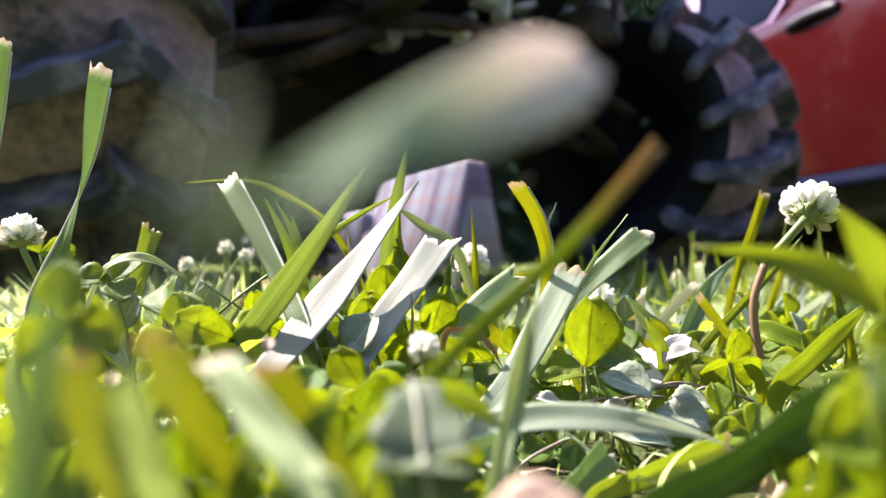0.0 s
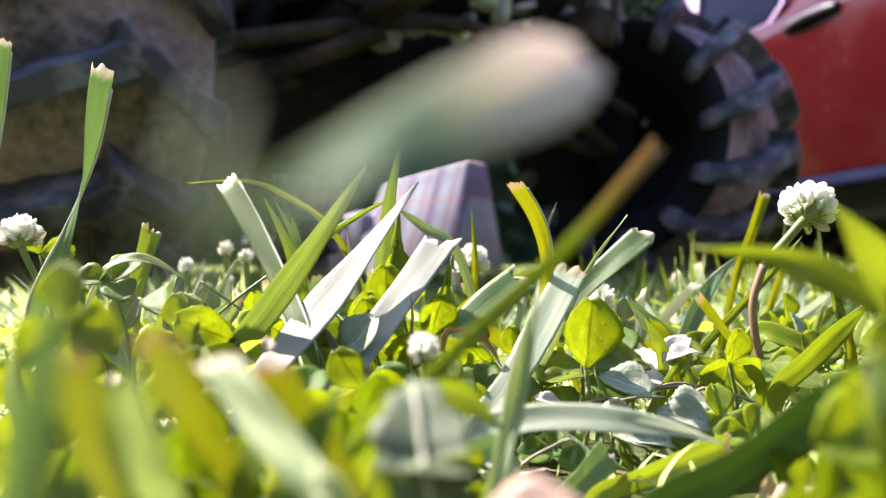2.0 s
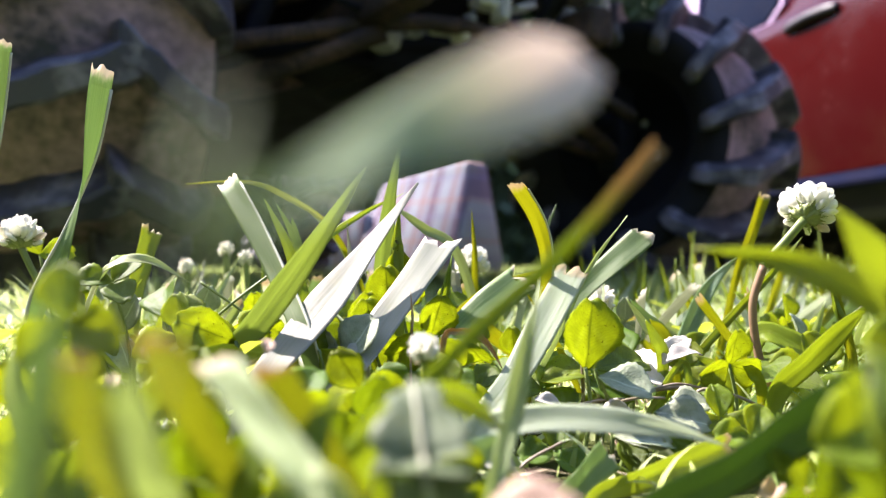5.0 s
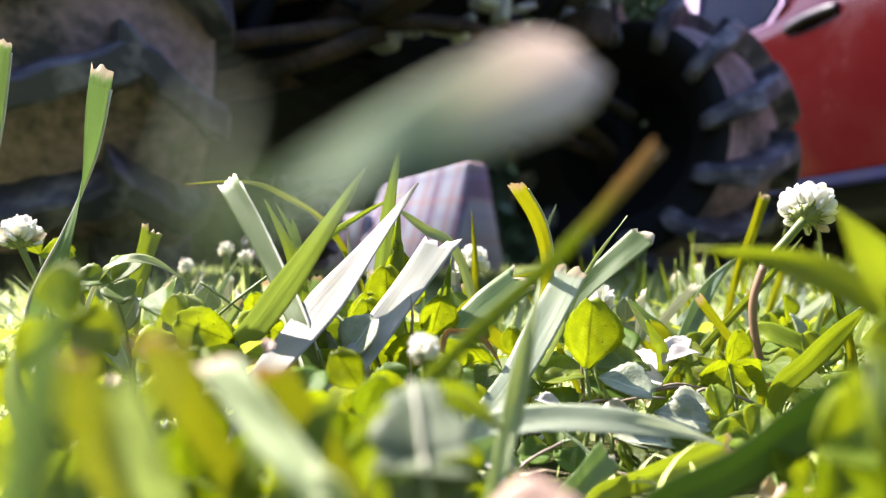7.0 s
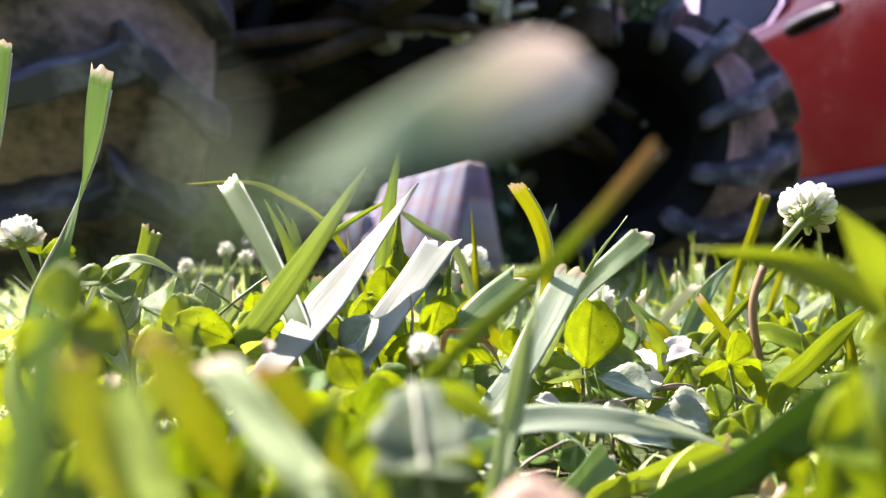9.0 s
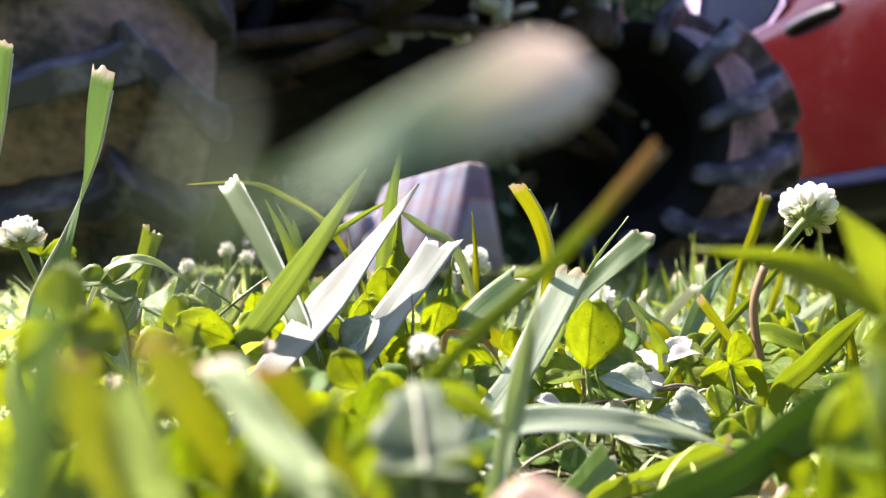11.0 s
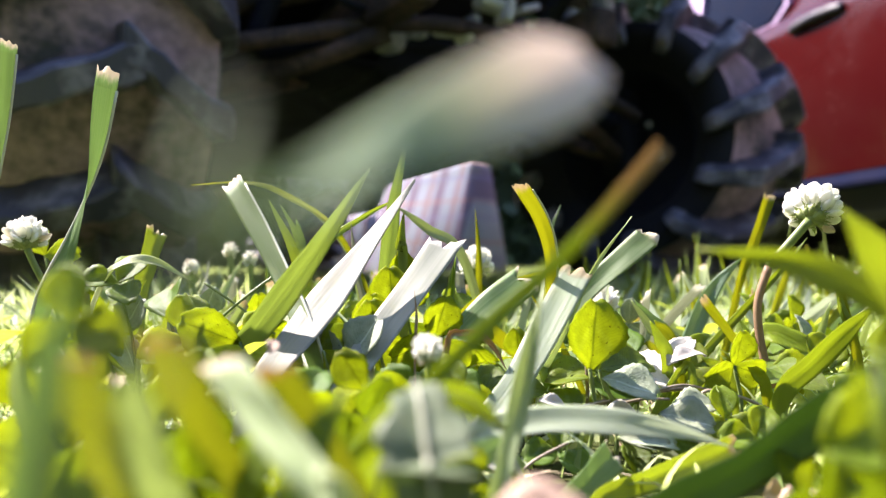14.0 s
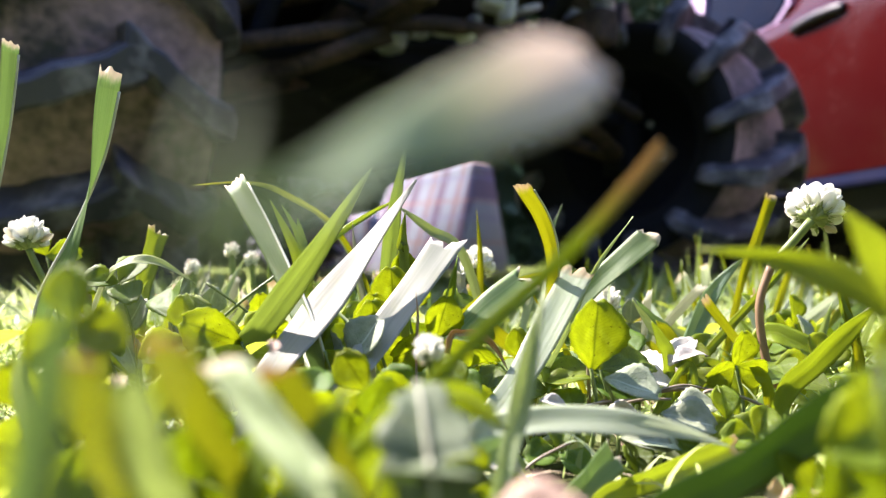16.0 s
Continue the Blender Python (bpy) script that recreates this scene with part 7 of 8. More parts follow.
blade("slender green grass blade in the lawn", [(0.3105, 0.6022, -0.0010), (0.3112, 0.6018, 0.0037), (0.3167, 0.6075, 0.0192), (0.3264, 0.6191, 0.0348)], 0.00662, GREEN, twist=-19)
blade("slender silvery grass blade in the lawn", [(0.1006, 0.3059, 0.0019), (0.0941, 0.3115, 0.0187), (0.0858, 0.3231, 0.0359)], 0.00303, SILVER, "cut", twist=-35)
blade("slender silvery grass blade in the lawn", [(0.2104, 0.4459, -0.0010), (0.2109, 0.4456, 0.0027), (0.2175, 0.4512, 0.0211), (0.2285, 0.4628, 0.0398)], 0.00662, SILVER, twist=-16)
blade("slender green grass blade in the lawn", [(0.1905, 0.5970, -0.0010), (0.1900, 0.5966, 0.0037), (0.1842, 0.6021, 0.0266), (0.1770, 0.6136, 0.0500)], 0.00528, GREEN, twist=-8)
blade("slender green grass blade in the lawn", [(0.1295, 0.4804, -0.0010), (0.1296, 0.4801, 0.0029), (0.1320, 0.4856, 0.0276), (0.1364, 0.4970, 0.0530)], 0.00586, GREEN, twist=22)
blade("slender pale grass blade in the lawn", [(0.1882, 0.4756, -0.0010), (0.1890, 0.4754, 0.0029), (0.2001, 0.4809, 0.0241), (0.2173, 0.4924, 0.0457)], 0.00366, PALE, twist=10)
blade("slender green grass blade in the lawn", [(-0.1077, 0.3344, -0.0010), (-0.1075, 0.3342, 0.0021), (-0.1042, 0.3397, 0.0245), (-0.1004, 0.3512, 0.0478)], 0.00353, GREEN, twist=-24)
blade("slender green grass blade in the lawn", [(0.2734, 0.5649, -0.0010), (0.2740, 0.5646, 0.0035), (0.2797, 0.5702, 0.0197), (0.2896, 0.5818, 0.0362)], 0.00733, GREEN, twist=1)
blade("slender silvery grass blade in the lawn", [(0.0727, 0.3272, -0.0010), (0.0726, 0.3270, 0.0020), (0.0705, 0.3325, 0.0225), (0.0683, 0.3441, 0.0436)], 0.00375, SILVER, "cut", twist=-17)
blade("slender green grass blade in the lawn", [(0.3104, 0.5520, -0.0010), (0.3115, 0.5517, 0.0034), (0.3261, 0.5572, 0.0269), (0.3487, 0.5686, 0.0508)], 0.00820, GREEN, twist=-8)
blade("slender pale grass blade in the lawn", [(0.1929, 0.3428, -0.0010), (0.1934, 0.3426, 0.0021), (0.2070, 0.3480, 0.0274), (0.2284, 0.3594, 0.0537)], 0.00279, PALE, "cut", twist=-7)
blade("slender green grass blade in the lawn", [(0.2072, 0.4685, -0.0010), (0.2078, 0.4682, 0.0029), (0.2166, 0.4737, 0.0251), (0.2305, 0.4852, 0.0479)], 0.00514, GREEN, twist=-38)
blade("slender green grass blade in the lawn", [(0.0739, 0.3344, -0.0010), (0.0741, 0.3342, 0.0021), (0.0779, 0.3398, 0.0201), (0.0841, 0.3514, 0.0386)], 0.00444, GREEN, twist=-19)
blade("slender green grass blade in the lawn", [(0.3199, 0.5576, -0.0010), (0.3207, 0.5573, 0.0034), (0.3329, 0.5627, 0.0277), (0.3520, 0.5742, 0.0526)], 0.00410, GREEN, twist=-23)
blade("slender pale grass blade in the lawn", [(0.1683, 0.4948, -0.0010), (0.1683, 0.4945, 0.0030), (0.1688, 0.5001, 0.0194), (0.1706, 0.5118, 0.0360)], 0.00552, PALE, twist=25)
blade("slender yellow-green grass blade in the lawn", [(0.1624, 0.4473, -0.0010), (0.1621, 0.4471, 0.0027), (0.1567, 0.4526, 0.0237), (0.1502, 0.4641, 0.0451)], 0.00403, YELLOW, twist=6)
blade("slender bleached grass blade in the lawn", [(-0.1167, 0.3454, -0.0010), (-0.1167, 0.3452, 0.0021), (-0.1164, 0.3507, 0.0271), (-0.1172, 0.3621, 0.0530)], 0.00474, WHITE, twist=9)
blade("slender silvery grass blade in the lawn", [(0.1223, 0.5483, -0.0010), (0.1231, 0.5480, 0.0034), (0.1329, 0.5536, 0.0220), (0.1476, 0.5652, 0.0409)], 0.00629, SILVER, twist=10)
blade("slender yellow-green grass blade in the lawn", [(0.0970, 0.3925, -0.0010), (0.0963, 0.3922, 0.0024), (0.0872, 0.3979, 0.0197), (0.0750, 0.4095, 0.0373)], 0.00521, YELLOW, twist=18)
blade("slender pale grass blade in the lawn", [(-0.0790, 0.6200, -0.0010), (-0.0782, 0.6197, 0.0038), (-0.0705, 0.6252, 0.0240), (-0.0601, 0.6368, 0.0445)], 0.00632, PALE, twist=-26)
blade("slender bleached grass blade in the lawn", [(0.2509, 0.5944, -0.0010), (0.2514, 0.5940, 0.0036), (0.2556, 0.5996, 0.0191), (0.2630, 0.6113, 0.0347)], 0.00878, WHITE, twist=-6)
blade("slender pale grass blade in the lawn", [(0.3253, 0.5786, -0.0010), (0.3251, 0.5782, 0.0035), (0.3236, 0.5838, 0.0239), (0.3234, 0.5953, 0.0447)], 0.00751, PALE, twist=-27)
blade("slender yellow-green grass blade in the lawn", [(0.1654, 0.3483, -0.0010), (0.1662, 0.3481, 0.0021), (0.1790, 0.3537, 0.0183), (0.1991, 0.3654, 0.0347)], 0.00417, YELLOW, "cut", twist=-8)
blade("slender pale grass blade in the lawn", [(-0.1380, 0.4104, -0.0010), (-0.1385, 0.4102, 0.0025), (-0.1473, 0.4157, 0.0249), (-0.1612, 0.4272, 0.0479)], 0.00298, PALE, twist=30)
blade("slender bleached grass blade in the lawn", [(0.2327, 0.6011, -0.0010), (0.2337, 0.6007, 0.0037), (0.2449, 0.6063, 0.0232), (0.2622, 0.6179, 0.0431)], 0.00928, WHITE, twist=-33)
blade("slender yellow-green grass blade in the lawn", [(0.1494, 0.3545, -0.0010), (0.1498, 0.3543, 0.0022), (0.1585, 0.3597, 0.0274), (0.1725, 0.3711, 0.0536)], 0.00494, YELLOW, "cut", twist=25)
blade("slender yellow-green grass blade in the lawn", [(0.2170, 0.4742, -0.0010), (0.2176, 0.4739, 0.0029), (0.2253, 0.4794, 0.0242), (0.2379, 0.4910, 0.0460)], 0.00610, YELLOW, twist=-20)
blade("slender green grass blade in the lawn", [(0.1099, 0.3429, -0.0010), (0.1099, 0.3427, 0.0021), (0.1108, 0.3481, 0.0273), (0.1131, 0.3595, 0.0535)], 0.00343, GREEN, twist=22)
blade("slender silvery grass blade in the lawn", [(0.2665, 0.5290, -0.0010), (0.2673, 0.5287, 0.0032), (0.2782, 0.5342, 0.0264), (0.2956, 0.5456, 0.0500)], 0.00446, SILVER, twist=-38)
blade("slender pale grass blade in the lawn", [(-0.1183, 0.6213, -0.0010), (-0.1181, 0.6209, 0.0038), (-0.1161, 0.6265, 0.0200), (-0.1140, 0.6382, 0.0364)], 0.00720, PALE, twist=-14)
blade("slender pale grass blade in the lawn", [(-0.0294, 0.5486, -0.0010), (-0.0302, 0.5482, 0.0034), (-0.0407, 0.5538, 0.0239), (-0.0557, 0.5653, 0.0449)], 0.00834, PALE, "cut", twist=-26)
blade("slender pale grass blade in the lawn", [(0.1236, 0.3060, 0.0019), (0.1147, 0.3115, 0.0243), (0.1030, 0.3230, 0.0476)], 0.00477, PALE, twist=26)
blade("slender green grass blade in the lawn", [(0.1703, 0.4128, -0.0010), (0.1709, 0.4126, 0.0025), (0.1789, 0.4182, 0.0203), (0.1919, 0.4298, 0.0385)], 0.00372, GREEN, twist=19)
blade("slender pale grass blade in the lawn", [(0.1869, 0.5286, -0.0010), (0.1863, 0.5283, 0.0032), (0.1791, 0.5339, 0.0227), (0.1701, 0.5455, 0.0425)], 0.00809, PALE, "cut", twist=-23)
blade("slender silvery grass blade in the lawn", [(0.1440, 0.3511, -0.0010), (0.1447, 0.3509, 0.0022), (0.1564, 0.3564, 0.0214), (0.1746, 0.3680, 0.0412)], 0.00413, SILVER, twist=-38)
blade("slender green grass blade in the lawn", [(-0.2518, 0.6132, -0.0010), (-0.2522, 0.6129, 0.0038), (-0.2564, 0.6184, 0.0264), (-0.2638, 0.6299, 0.0494)], 0.00902, GREEN, twist=-11)
blade("slender bleached grass blade in the lawn", [(-0.0727, 0.4182, -0.0010), (-0.0720, 0.4179, 0.0026), (-0.0625, 0.4235, 0.0201), (-0.0496, 0.4351, 0.0380)], 0.00343, WHITE, twist=-10)
blade("slender yellow-green grass blade in the lawn", [(-0.0336, 0.3073, 0.0019), (-0.0237, 0.3127, 0.0273), (-0.0096, 0.3241, 0.0538)], 0.00390, YELLOW, twist=-20)
blade("slender bleached grass blade in the lawn", [(-0.1331, 0.3037, 0.0019), (-0.1450, 0.3092, 0.0227), (-0.1637, 0.3207, 0.0443)], 0.00483, WHITE, twist=28)
blade("slender pale grass blade in the lawn", [(0.1001, 0.3248, 0.0020), (0.1110, 0.3304, 0.0198), (0.1278, 0.3420, 0.0381)], 0.00318, PALE, twist=17)
blade("slender bleached grass blade in the lawn", [(0.2769, 0.4633, -0.0010), (0.2765, 0.4630, 0.0028), (0.2699, 0.4686, 0.0236), (0.2625, 0.4801, 0.0449)], 0.00524, WHITE, "cut", twist=-34)
blade("slender yellow-green grass blade in the lawn", [(0.2868, 0.5428, -0.0010), (0.2873, 0.5424, 0.0033), (0.2925, 0.5480, 0.0239), (0.3017, 0.5595, 0.0450)], 0.00854, YELLOW, twist=9)
blade("slender silvery grass blade in the lawn", [(0.2032, 0.4729, -0.0010), (0.2033, 0.4726, 0.0029), (0.2045, 0.4781, 0.0242), (0.2076, 0.4896, 0.0459)], 0.00626, SILVER, twist=-28)
blade("slender pale grass blade in the lawn", [(-0.1078, 0.3033, 0.0019), (-0.0994, 0.3087, 0.0275), (-0.0884, 0.3202, 0.0542)], 0.00429, PALE, twist=9)
blade("slender green grass blade in the lawn", [(0.1276, 0.4029, -0.0010), (0.1284, 0.4026, 0.0025), (0.1403, 0.4082, 0.0210), (0.1584, 0.4198, 0.0400)], 0.00629, GREEN, twist=-19)
blade("slender pale grass blade in the lawn", [(0.1148, 0.3203, 0.0020), (0.1158, 0.3258, 0.0258), (0.1185, 0.3373, 0.0505)], 0.00378, PALE, twist=-28)
blade("slender pale grass blade in the lawn", [(-0.2695, 0.5211, -0.0010), (-0.2690, 0.5208, 0.0032), (-0.2637, 0.5264, 0.0215), (-0.2580, 0.5379, 0.0401)], 0.00774, PALE, "cut", twist=-9)
blade("slender pale grass blade in the lawn", [(0.1843, 0.3561, -0.0010), (0.1847, 0.3558, 0.0022), (0.1939, 0.3613, 0.0259), (0.2088, 0.3728, 0.0505)], 0.00455, PALE, twist=-24)
blade("slender bleached grass blade in the lawn", [(-0.1605, 0.5281, -0.0010), (-0.1610, 0.5278, 0.0032), (-0.1699, 0.5332, 0.0280), (-0.1836, 0.5446, 0.0535)], 0.00499, WHITE, twist=-12)
blade("slender pale grass blade in the lawn", [(0.0996, 0.3296, -0.0010), (0.0998, 0.3294, 0.0020), (0.1041, 0.3349, 0.0216), (0.1113, 0.3465, 0.0418)], 0.00385, PALE, twist=-33)
blade("slender pale grass blade in the lawn", [(0.1801, 0.4985, -0.0010), (0.1800, 0.4982, 0.0031), (0.1784, 0.5037, 0.0264), (0.1774, 0.5152, 0.0504)], 0.00593, PALE, "cut", twist=-32)
blade("slender green grass blade in the lawn", [(-0.0709, 0.3013, 0.0019), (-0.0735, 0.3068, 0.0265), (-0.0781, 0.3182, 0.0521)], 0.00387, GREEN, twist=8)
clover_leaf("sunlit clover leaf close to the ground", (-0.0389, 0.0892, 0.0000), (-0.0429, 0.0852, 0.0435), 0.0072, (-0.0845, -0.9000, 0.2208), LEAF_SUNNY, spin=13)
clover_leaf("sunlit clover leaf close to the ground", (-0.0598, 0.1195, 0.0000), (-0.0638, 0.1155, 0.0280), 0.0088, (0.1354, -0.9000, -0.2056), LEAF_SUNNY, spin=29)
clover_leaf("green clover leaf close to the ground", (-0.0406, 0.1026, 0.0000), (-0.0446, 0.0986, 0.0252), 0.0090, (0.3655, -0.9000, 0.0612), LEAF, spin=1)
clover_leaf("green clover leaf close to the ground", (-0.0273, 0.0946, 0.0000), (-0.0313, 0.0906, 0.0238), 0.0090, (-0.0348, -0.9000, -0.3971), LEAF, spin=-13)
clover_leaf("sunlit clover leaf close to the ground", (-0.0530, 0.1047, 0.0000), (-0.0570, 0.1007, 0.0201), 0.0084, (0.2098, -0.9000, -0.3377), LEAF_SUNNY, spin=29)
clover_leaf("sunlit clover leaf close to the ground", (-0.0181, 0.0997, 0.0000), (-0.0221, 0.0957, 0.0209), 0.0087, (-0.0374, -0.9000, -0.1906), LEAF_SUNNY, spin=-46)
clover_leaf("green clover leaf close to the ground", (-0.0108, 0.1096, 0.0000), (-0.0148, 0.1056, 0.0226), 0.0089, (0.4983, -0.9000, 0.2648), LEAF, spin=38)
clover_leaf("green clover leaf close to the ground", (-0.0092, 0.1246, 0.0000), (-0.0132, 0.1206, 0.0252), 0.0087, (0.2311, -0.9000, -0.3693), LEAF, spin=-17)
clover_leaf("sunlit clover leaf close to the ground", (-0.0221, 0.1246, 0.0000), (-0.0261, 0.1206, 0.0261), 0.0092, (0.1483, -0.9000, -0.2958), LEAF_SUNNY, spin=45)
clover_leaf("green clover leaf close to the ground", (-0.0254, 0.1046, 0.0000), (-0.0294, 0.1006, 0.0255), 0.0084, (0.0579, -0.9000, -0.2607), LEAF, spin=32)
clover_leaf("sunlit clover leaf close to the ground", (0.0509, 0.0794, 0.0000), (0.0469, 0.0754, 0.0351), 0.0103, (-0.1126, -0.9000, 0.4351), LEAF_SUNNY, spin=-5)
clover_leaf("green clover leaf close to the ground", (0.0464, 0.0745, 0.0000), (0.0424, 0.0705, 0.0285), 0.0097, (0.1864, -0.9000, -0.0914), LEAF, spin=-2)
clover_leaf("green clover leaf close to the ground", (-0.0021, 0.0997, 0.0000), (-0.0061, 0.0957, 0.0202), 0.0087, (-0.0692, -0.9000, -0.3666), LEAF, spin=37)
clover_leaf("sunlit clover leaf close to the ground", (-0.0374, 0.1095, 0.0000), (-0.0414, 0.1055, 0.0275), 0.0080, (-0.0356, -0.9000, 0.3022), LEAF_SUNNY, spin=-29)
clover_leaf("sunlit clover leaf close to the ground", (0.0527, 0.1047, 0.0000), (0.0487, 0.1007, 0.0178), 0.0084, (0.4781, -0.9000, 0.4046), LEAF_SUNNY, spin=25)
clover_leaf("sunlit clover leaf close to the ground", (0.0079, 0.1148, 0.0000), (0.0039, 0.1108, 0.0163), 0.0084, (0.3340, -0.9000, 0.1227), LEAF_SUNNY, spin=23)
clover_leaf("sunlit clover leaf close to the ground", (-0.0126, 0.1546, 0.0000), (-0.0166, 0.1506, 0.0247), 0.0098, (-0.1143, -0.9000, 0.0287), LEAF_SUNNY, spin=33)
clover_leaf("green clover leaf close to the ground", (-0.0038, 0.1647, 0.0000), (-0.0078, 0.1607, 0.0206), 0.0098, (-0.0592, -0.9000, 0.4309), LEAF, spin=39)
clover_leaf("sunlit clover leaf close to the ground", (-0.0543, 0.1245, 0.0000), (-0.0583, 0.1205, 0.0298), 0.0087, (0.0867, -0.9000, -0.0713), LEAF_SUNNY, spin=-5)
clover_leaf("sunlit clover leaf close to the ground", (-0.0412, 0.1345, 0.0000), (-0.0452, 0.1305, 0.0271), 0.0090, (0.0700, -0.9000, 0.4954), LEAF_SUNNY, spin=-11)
blade("green grass blade very close by", [(-0.0222, 0.0360, -0.0010), (-0.0212, 0.0360, 0.0300), (-0.0200, 0.0362, 0.0420), (-0.0186, 0.0368, 0.0508)], 0.00260, SAGE, twist=20)
blade("tall thin green grass blade in the lawn", [(0.1516, 0.6011, -0.0010), (0.1519, 0.6008, 0.0028), (0.1577, 0.6001, 0.0342), (0.1628, 0.5894, 0.0655)], 0.00583, GREEN, twist=32)
blade("tall thin yellow-green grass blade in the lawn", [(0.3554, 0.7318, -0.0010), (0.3558, 0.7314, 0.0034), (0.3640, 0.7307, 0.0357), (0.3701, 0.7200, 0.0677)], 0.00556, YELLOW, twist=1)
blade("tall thin green grass blade in the lawn", [(0.3904, 0.7161, -0.0010), (0.3908, 0.7158, 0.0033), (0.3985, 0.7151, 0.0348), (0.4033, 0.7044, 0.0660)], 0.00464, GREEN, twist=-36)
blade("tall thin green grass blade in the lawn", [(0.4116, 0.7446, -0.0010), (0.4115, 0.7442, 0.0034), (0.4089, 0.7435, 0.0359), (0.4000, 0.7328, 0.0681)], 0.00593, GREEN, twist=-14)
blade("tall thin green grass blade in the lawn", [(0.1662, 0.5253, -0.0010), (0.1660, 0.5250, 0.0024), (0.1608, 0.5245, 0.0286), (0.1508, 0.5139, 0.0546)], 0.00328, GREEN, twist=-33)
blade("tall thin pale grass blade in the lawn", [(0.1747, 0.6844, -0.0010), (0.1749, 0.6841, 0.0031), (0.1779, 0.6834, 0.0328), (0.1794, 0.6727, 0.0624)], 0.00616, PALE, twist=7)
blade("tall thin green grass blade in the lawn", [(0.2382, 0.5604, -0.0010), (0.2382, 0.5602, 0.0026), (0.2365, 0.5594, 0.0369), (0.2300, 0.5487, 0.0708)], 0.00477, GREEN, twist=-20)
blade("tall thin pale grass blade in the lawn", [(0.3895, 0.7295, -0.0010), (0.3898, 0.7291, 0.0034), (0.3965, 0.7284, 0.0387), (0.4001, 0.7176, 0.0737)], 0.00449, PALE, twist=-33)
blade("tall thin pale grass blade in the lawn", [(0.2006, 0.6121, -0.0010), (0.2005, 0.6118, 0.0028), (0.1991, 0.6111, 0.0336), (0.1939, 0.6004, 0.0642)], 0.00458, PALE, twist=21)
blade("tall thin green grass blade in the lawn", [(0.2983, 0.5126, -0.0010), (0.2983, 0.5124, 0.0024), (0.2959, 0.5115, 0.0387), (0.2870, 0.5007, 0.0745)], 0.00453, GREEN, twist=37)
blade("tall thin green grass blade in the lawn", [(0.3674, 0.6925, -0.0010), (0.3676, 0.6922, 0.0032), (0.3720, 0.6915, 0.0350), (0.3725, 0.6808, 0.0667)], 0.00639, GREEN, twist=10)
blade("tall thin green grass blade in the lawn", [(0.1707, 0.6539, -0.0010), (0.1703, 0.6536, 0.0030), (0.1634, 0.6530, 0.0298), (0.1515, 0.6424, 0.0565)], 0.00443, GREEN, twist=9)
blade("tall thin green grass blade in the lawn", [(0.1397, 0.4238, 0.0020), (0.1417, 0.4232, 0.0280), (0.1409, 0.4126, 0.0540)], 0.00318, GREEN, twist=33)
blade("tall thin green grass blade in the lawn", [(0.2058, 0.6864, -0.0010), (0.2061, 0.6861, 0.0032), (0.2111, 0.6854, 0.0311), (0.2148, 0.6748, 0.0589)], 0.00500, GREEN, twist=-33)
blade("tall thin green grass blade in the lawn", [(0.0974, 0.7140, -0.0010), (0.0978, 0.7136, 0.0033), (0.1039, 0.7131, 0.0288), (0.1105, 0.7025, 0.0543)], 0.00565, GREEN, twist=-17)
blade("tall thin green grass blade in the lawn", [(0.2599, 0.5166, -0.0010), (0.2599, 0.5163, 0.0024), (0.2598, 0.5156, 0.0331), (0.2547, 0.5050, 0.0636)], 0.00478, GREEN, twist=2)
blade("tall thin pale grass blade in the lawn", [(0.2369, 0.6948, -0.0010), (0.2372, 0.6945, 0.0032), (0.2424, 0.6938, 0.0346), (0.2460, 0.6831, 0.0657)], 0.00504, PALE, twist=19)
blade("tall thin green grass blade in the lawn", [(0.0881, 0.4037, 0.0019), (0.0856, 0.4030, 0.0313), (0.0801, 0.3924, 0.0605)], 0.00315, GREEN, twist=8)
blade("tall thin yellow-green grass blade in the lawn", [(0.2131, 0.6019, -0.0010), (0.2129, 0.6016, 0.0028), (0.2077, 0.6008, 0.0391), (0.1974, 0.5900, 0.0751)], 0.00381, YELLOW, twist=26)
blade("tall thin green grass blade in the lawn", [(0.1844, 0.4671, -0.0010), (0.1842, 0.4669, 0.0022), (0.1788, 0.4663, 0.0307), (0.1677, 0.4556, 0.0590)], 0.00370, GREEN, twist=23)
blade("tall thin pale grass blade in the lawn", [(0.2966, 0.5365, -0.0010), (0.2967, 0.5362, 0.0025), (0.3005, 0.5355, 0.0378), (0.2999, 0.5247, 0.0728)], 0.00494, PALE, twist=17)
blade("tall thin pale grass blade in the lawn", [(0.1649, 0.5001, -0.0010), (0.1650, 0.4998, 0.0023), (0.1671, 0.4990, 0.0386), (0.1666, 0.4882, 0.0744)], 0.00383, PALE, twist=-8)
blade("tall thin yellow-green grass blade in the lawn", [(0.2291, 0.4359, -0.0010), (0.2289, 0.4357, 0.0020), (0.2246, 0.4351, 0.0301), (0.2136, 0.4244, 0.0579)], 0.00338, YELLOW, twist=-26)
blade("tall thin green grass blade in the lawn", [(0.1057, 0.5500, -0.0010), (0.1056, 0.5498, 0.0025), (0.1044, 0.5491, 0.0299), (0.1009, 0.5385, 0.0571)], 0.00494, GREEN, twist=-8)
blade("tall thin pale grass blade in the lawn", [(0.1937, 0.4343, -0.0010), (0.1938, 0.4341, 0.0020), (0.1970, 0.4333, 0.0389), (0.1966, 0.4224, 0.0753)], 0.00293, PALE, twist=28)
blade("tall thin yellow-green grass blade in the lawn", [(0.1915, 0.4644, -0.0010), (0.1913, 0.4642, 0.0021), (0.1882, 0.4635, 0.0309), (0.1801, 0.4529, 0.0594)], 0.00307, YELLOW, twist=-1)
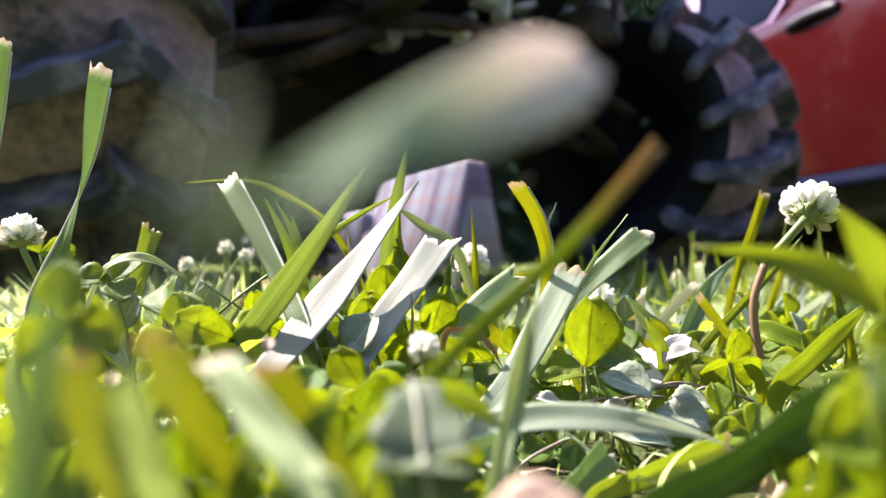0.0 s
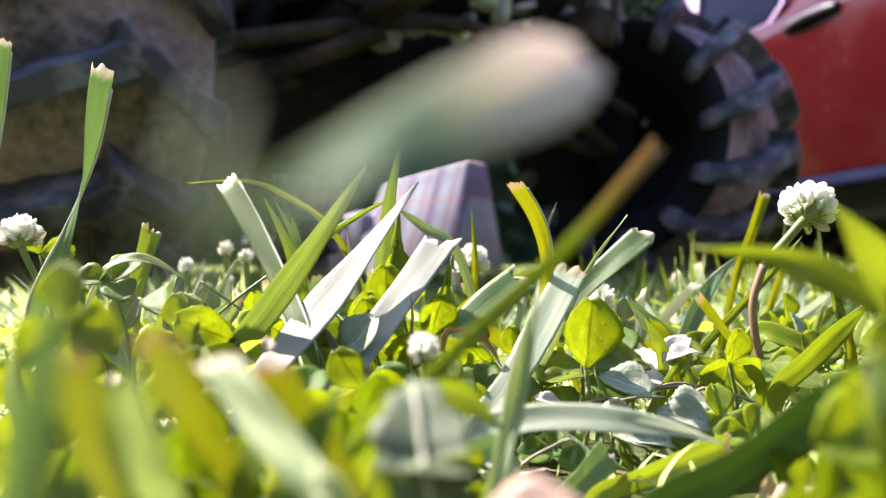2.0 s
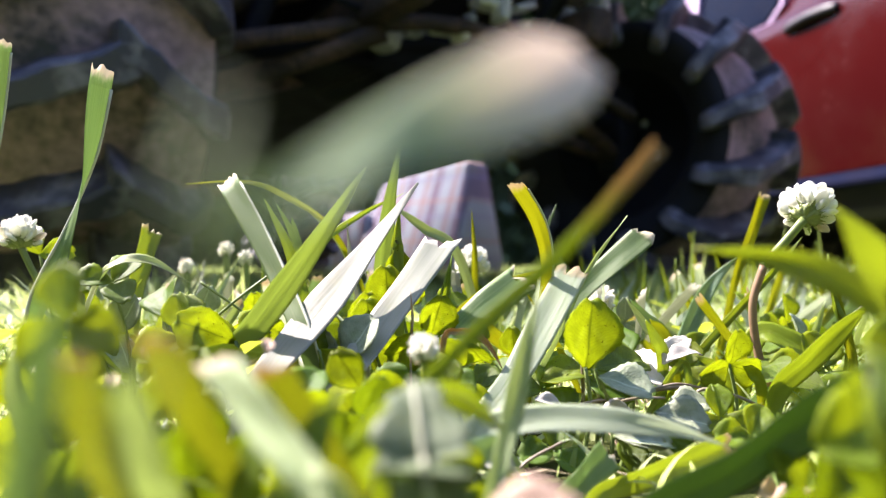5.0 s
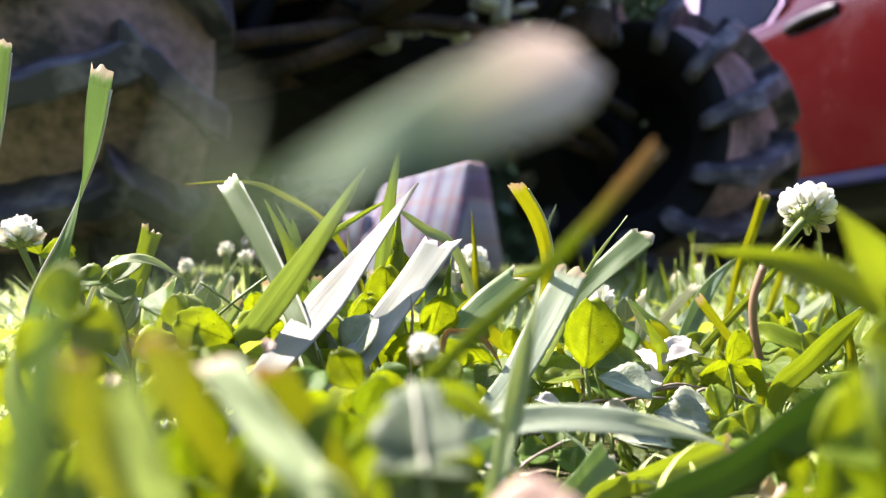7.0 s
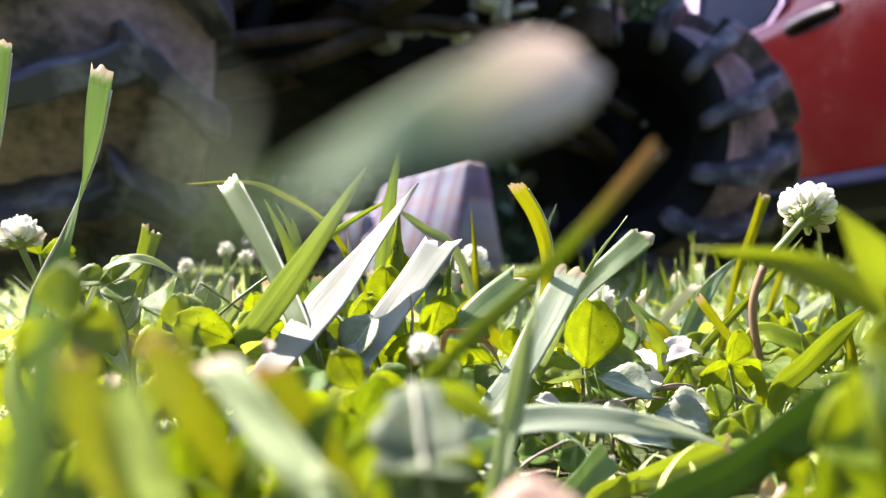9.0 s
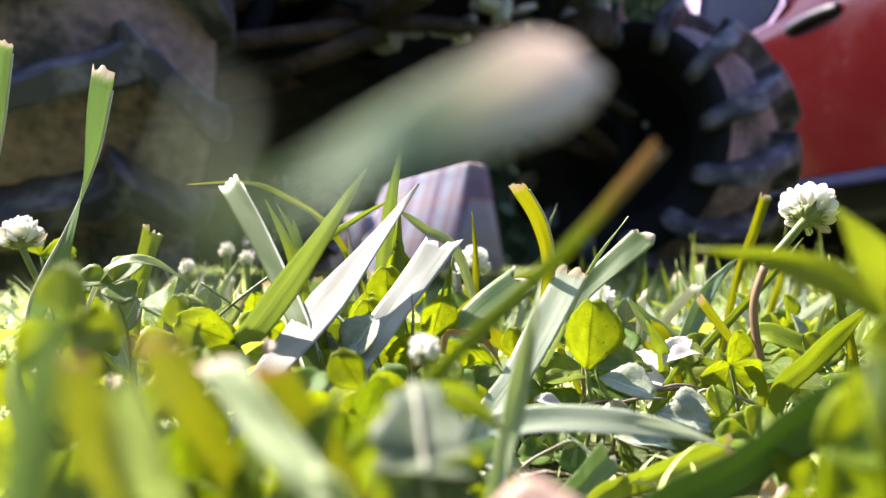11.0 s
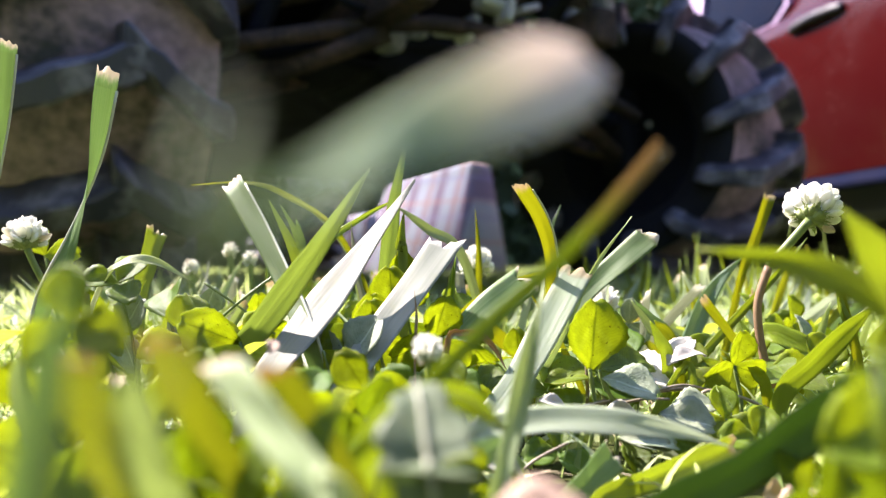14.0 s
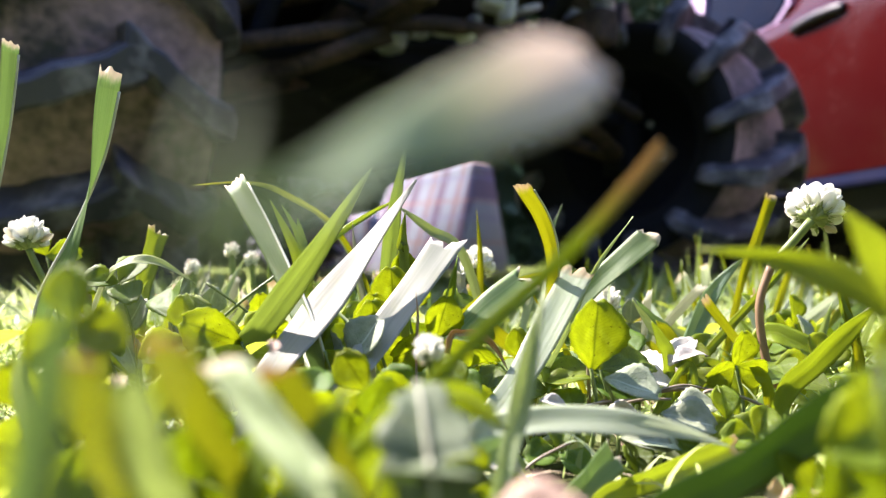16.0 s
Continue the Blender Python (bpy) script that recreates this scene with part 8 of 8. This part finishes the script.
blade("tall thin green grass blade in the lawn", [(0.2038, 0.7403, -0.0010), (0.2035, 0.7400, 0.0034), (0.1978, 0.7393, 0.0337), (0.1874, 0.7286, 0.0637)], 0.00517, GREEN, twist=-5)
blade("tall thin yellow-green grass blade in the lawn", [(0.2863, 0.5769, -0.0010), (0.2862, 0.5767, 0.0027), (0.2835, 0.5760, 0.0343), (0.2750, 0.5653, 0.0658)], 0.00483, YELLOW, twist=39)
blade("tall thin green grass blade in the lawn", [(0.3060, 0.6633, -0.0010), (0.3059, 0.6630, 0.0031), (0.3034, 0.6624, 0.0317), (0.2954, 0.6518, 0.0602)], 0.00445, GREEN, twist=1)
blade("tall thin pale grass blade in the lawn", [(0.2456, 0.4735, -0.0010), (0.2455, 0.4733, 0.0022), (0.2433, 0.4725, 0.0380), (0.2353, 0.4617, 0.0733)], 0.00431, PALE, twist=13)
blade("tall thin green grass blade in the lawn", [(0.2781, 0.6820, -0.0010), (0.2781, 0.6817, 0.0031), (0.2790, 0.6810, 0.0367), (0.2760, 0.6702, 0.0699)], 0.00478, GREEN, twist=39)
blade("tall thin green grass blade in the lawn", [(0.1722, 0.4288, 0.0020), (0.1745, 0.4281, 0.0294), (0.1736, 0.4175, 0.0567)], 0.00331, GREEN, twist=24)
blade("tall thin green grass blade in the lawn", [(0.2707, 0.5243, -0.0010), (0.2707, 0.5240, 0.0024), (0.2682, 0.5233, 0.0347), (0.2597, 0.5126, 0.0667)], 0.00396, GREEN, twist=19)
blade("tall thin yellow-green grass blade in the lawn", [(0.2251, 0.7011, -0.0010), (0.2250, 0.7008, 0.0032), (0.2234, 0.7001, 0.0304), (0.2181, 0.6895, 0.0575)], 0.00579, YELLOW, twist=-6)


# ---- what the breeze moves ----
def sway(thing, rows):
    """Rocks a thing on its root: rows of seconds and degrees to the right."""
    place = thing.location.copy()
    walk(thing, [(t, Matrix.Translation(place) @ pose(0, 0, 0, 0, a, 0)) for t, a in rows])


def motions():
    sway(tall_blade, [(0, -0.15), (1.0, -0.15), (1.3, 0.0), (1.4, -0.6), (1.5, -1.3), (1.6, 0.0), (2.0, 0.1), (3.0, 0.0), (4.0, 0.1), (8.0, 0.0), (8.5, 0.28), (9.0, 0.0), (11.5, 0.12), (12.5, 0.35), (13.5, 0.15), (14.5, 0.2), (15.5, 0.45), (16.0, 0.3)])
    sway(thin_blade, [(0, 1.6), (1.0, 1.4), (1.2, 1.3), (1.3, -0.8), (1.5, -1.4), (1.7, 0.2), (2.0, 0.0), (7.0, 0.0), (11.5, 0.1), (16.0, 0.1)])
    sway(white_blade, [(0, 0.0), (13.5, 0.0), (13.9, 0.0), (14.0, -1.6), (14.5, -1.5), (16.0, -1.6)])
    sway(tall_flower, [(0, 0.4), (0.5, 0.4), (1.0, 0.15), (2.0, 0.1), (4.0, 0.0), (13.0, 0.0), (14.0, 0.0), (15.0, 0.1), (16.0, 0.1)])
    sway(curled_blade, [(0, 0.0), (1.0, 0.0), (1.5, 0.5), (2.0, -0.1), (4.0, 0.0), (16.0, 0.1)])
    sway(torn_blade, [(0, 0.0), (1.0, 0.0), (1.5, 0.4), (2.0, -0.2), (3.0, 0.3), (4.0, 0.0), (14.0, 0.0), (14.5, -0.2), (15.0, 0.3), (16.0, 0.3)])


motions()
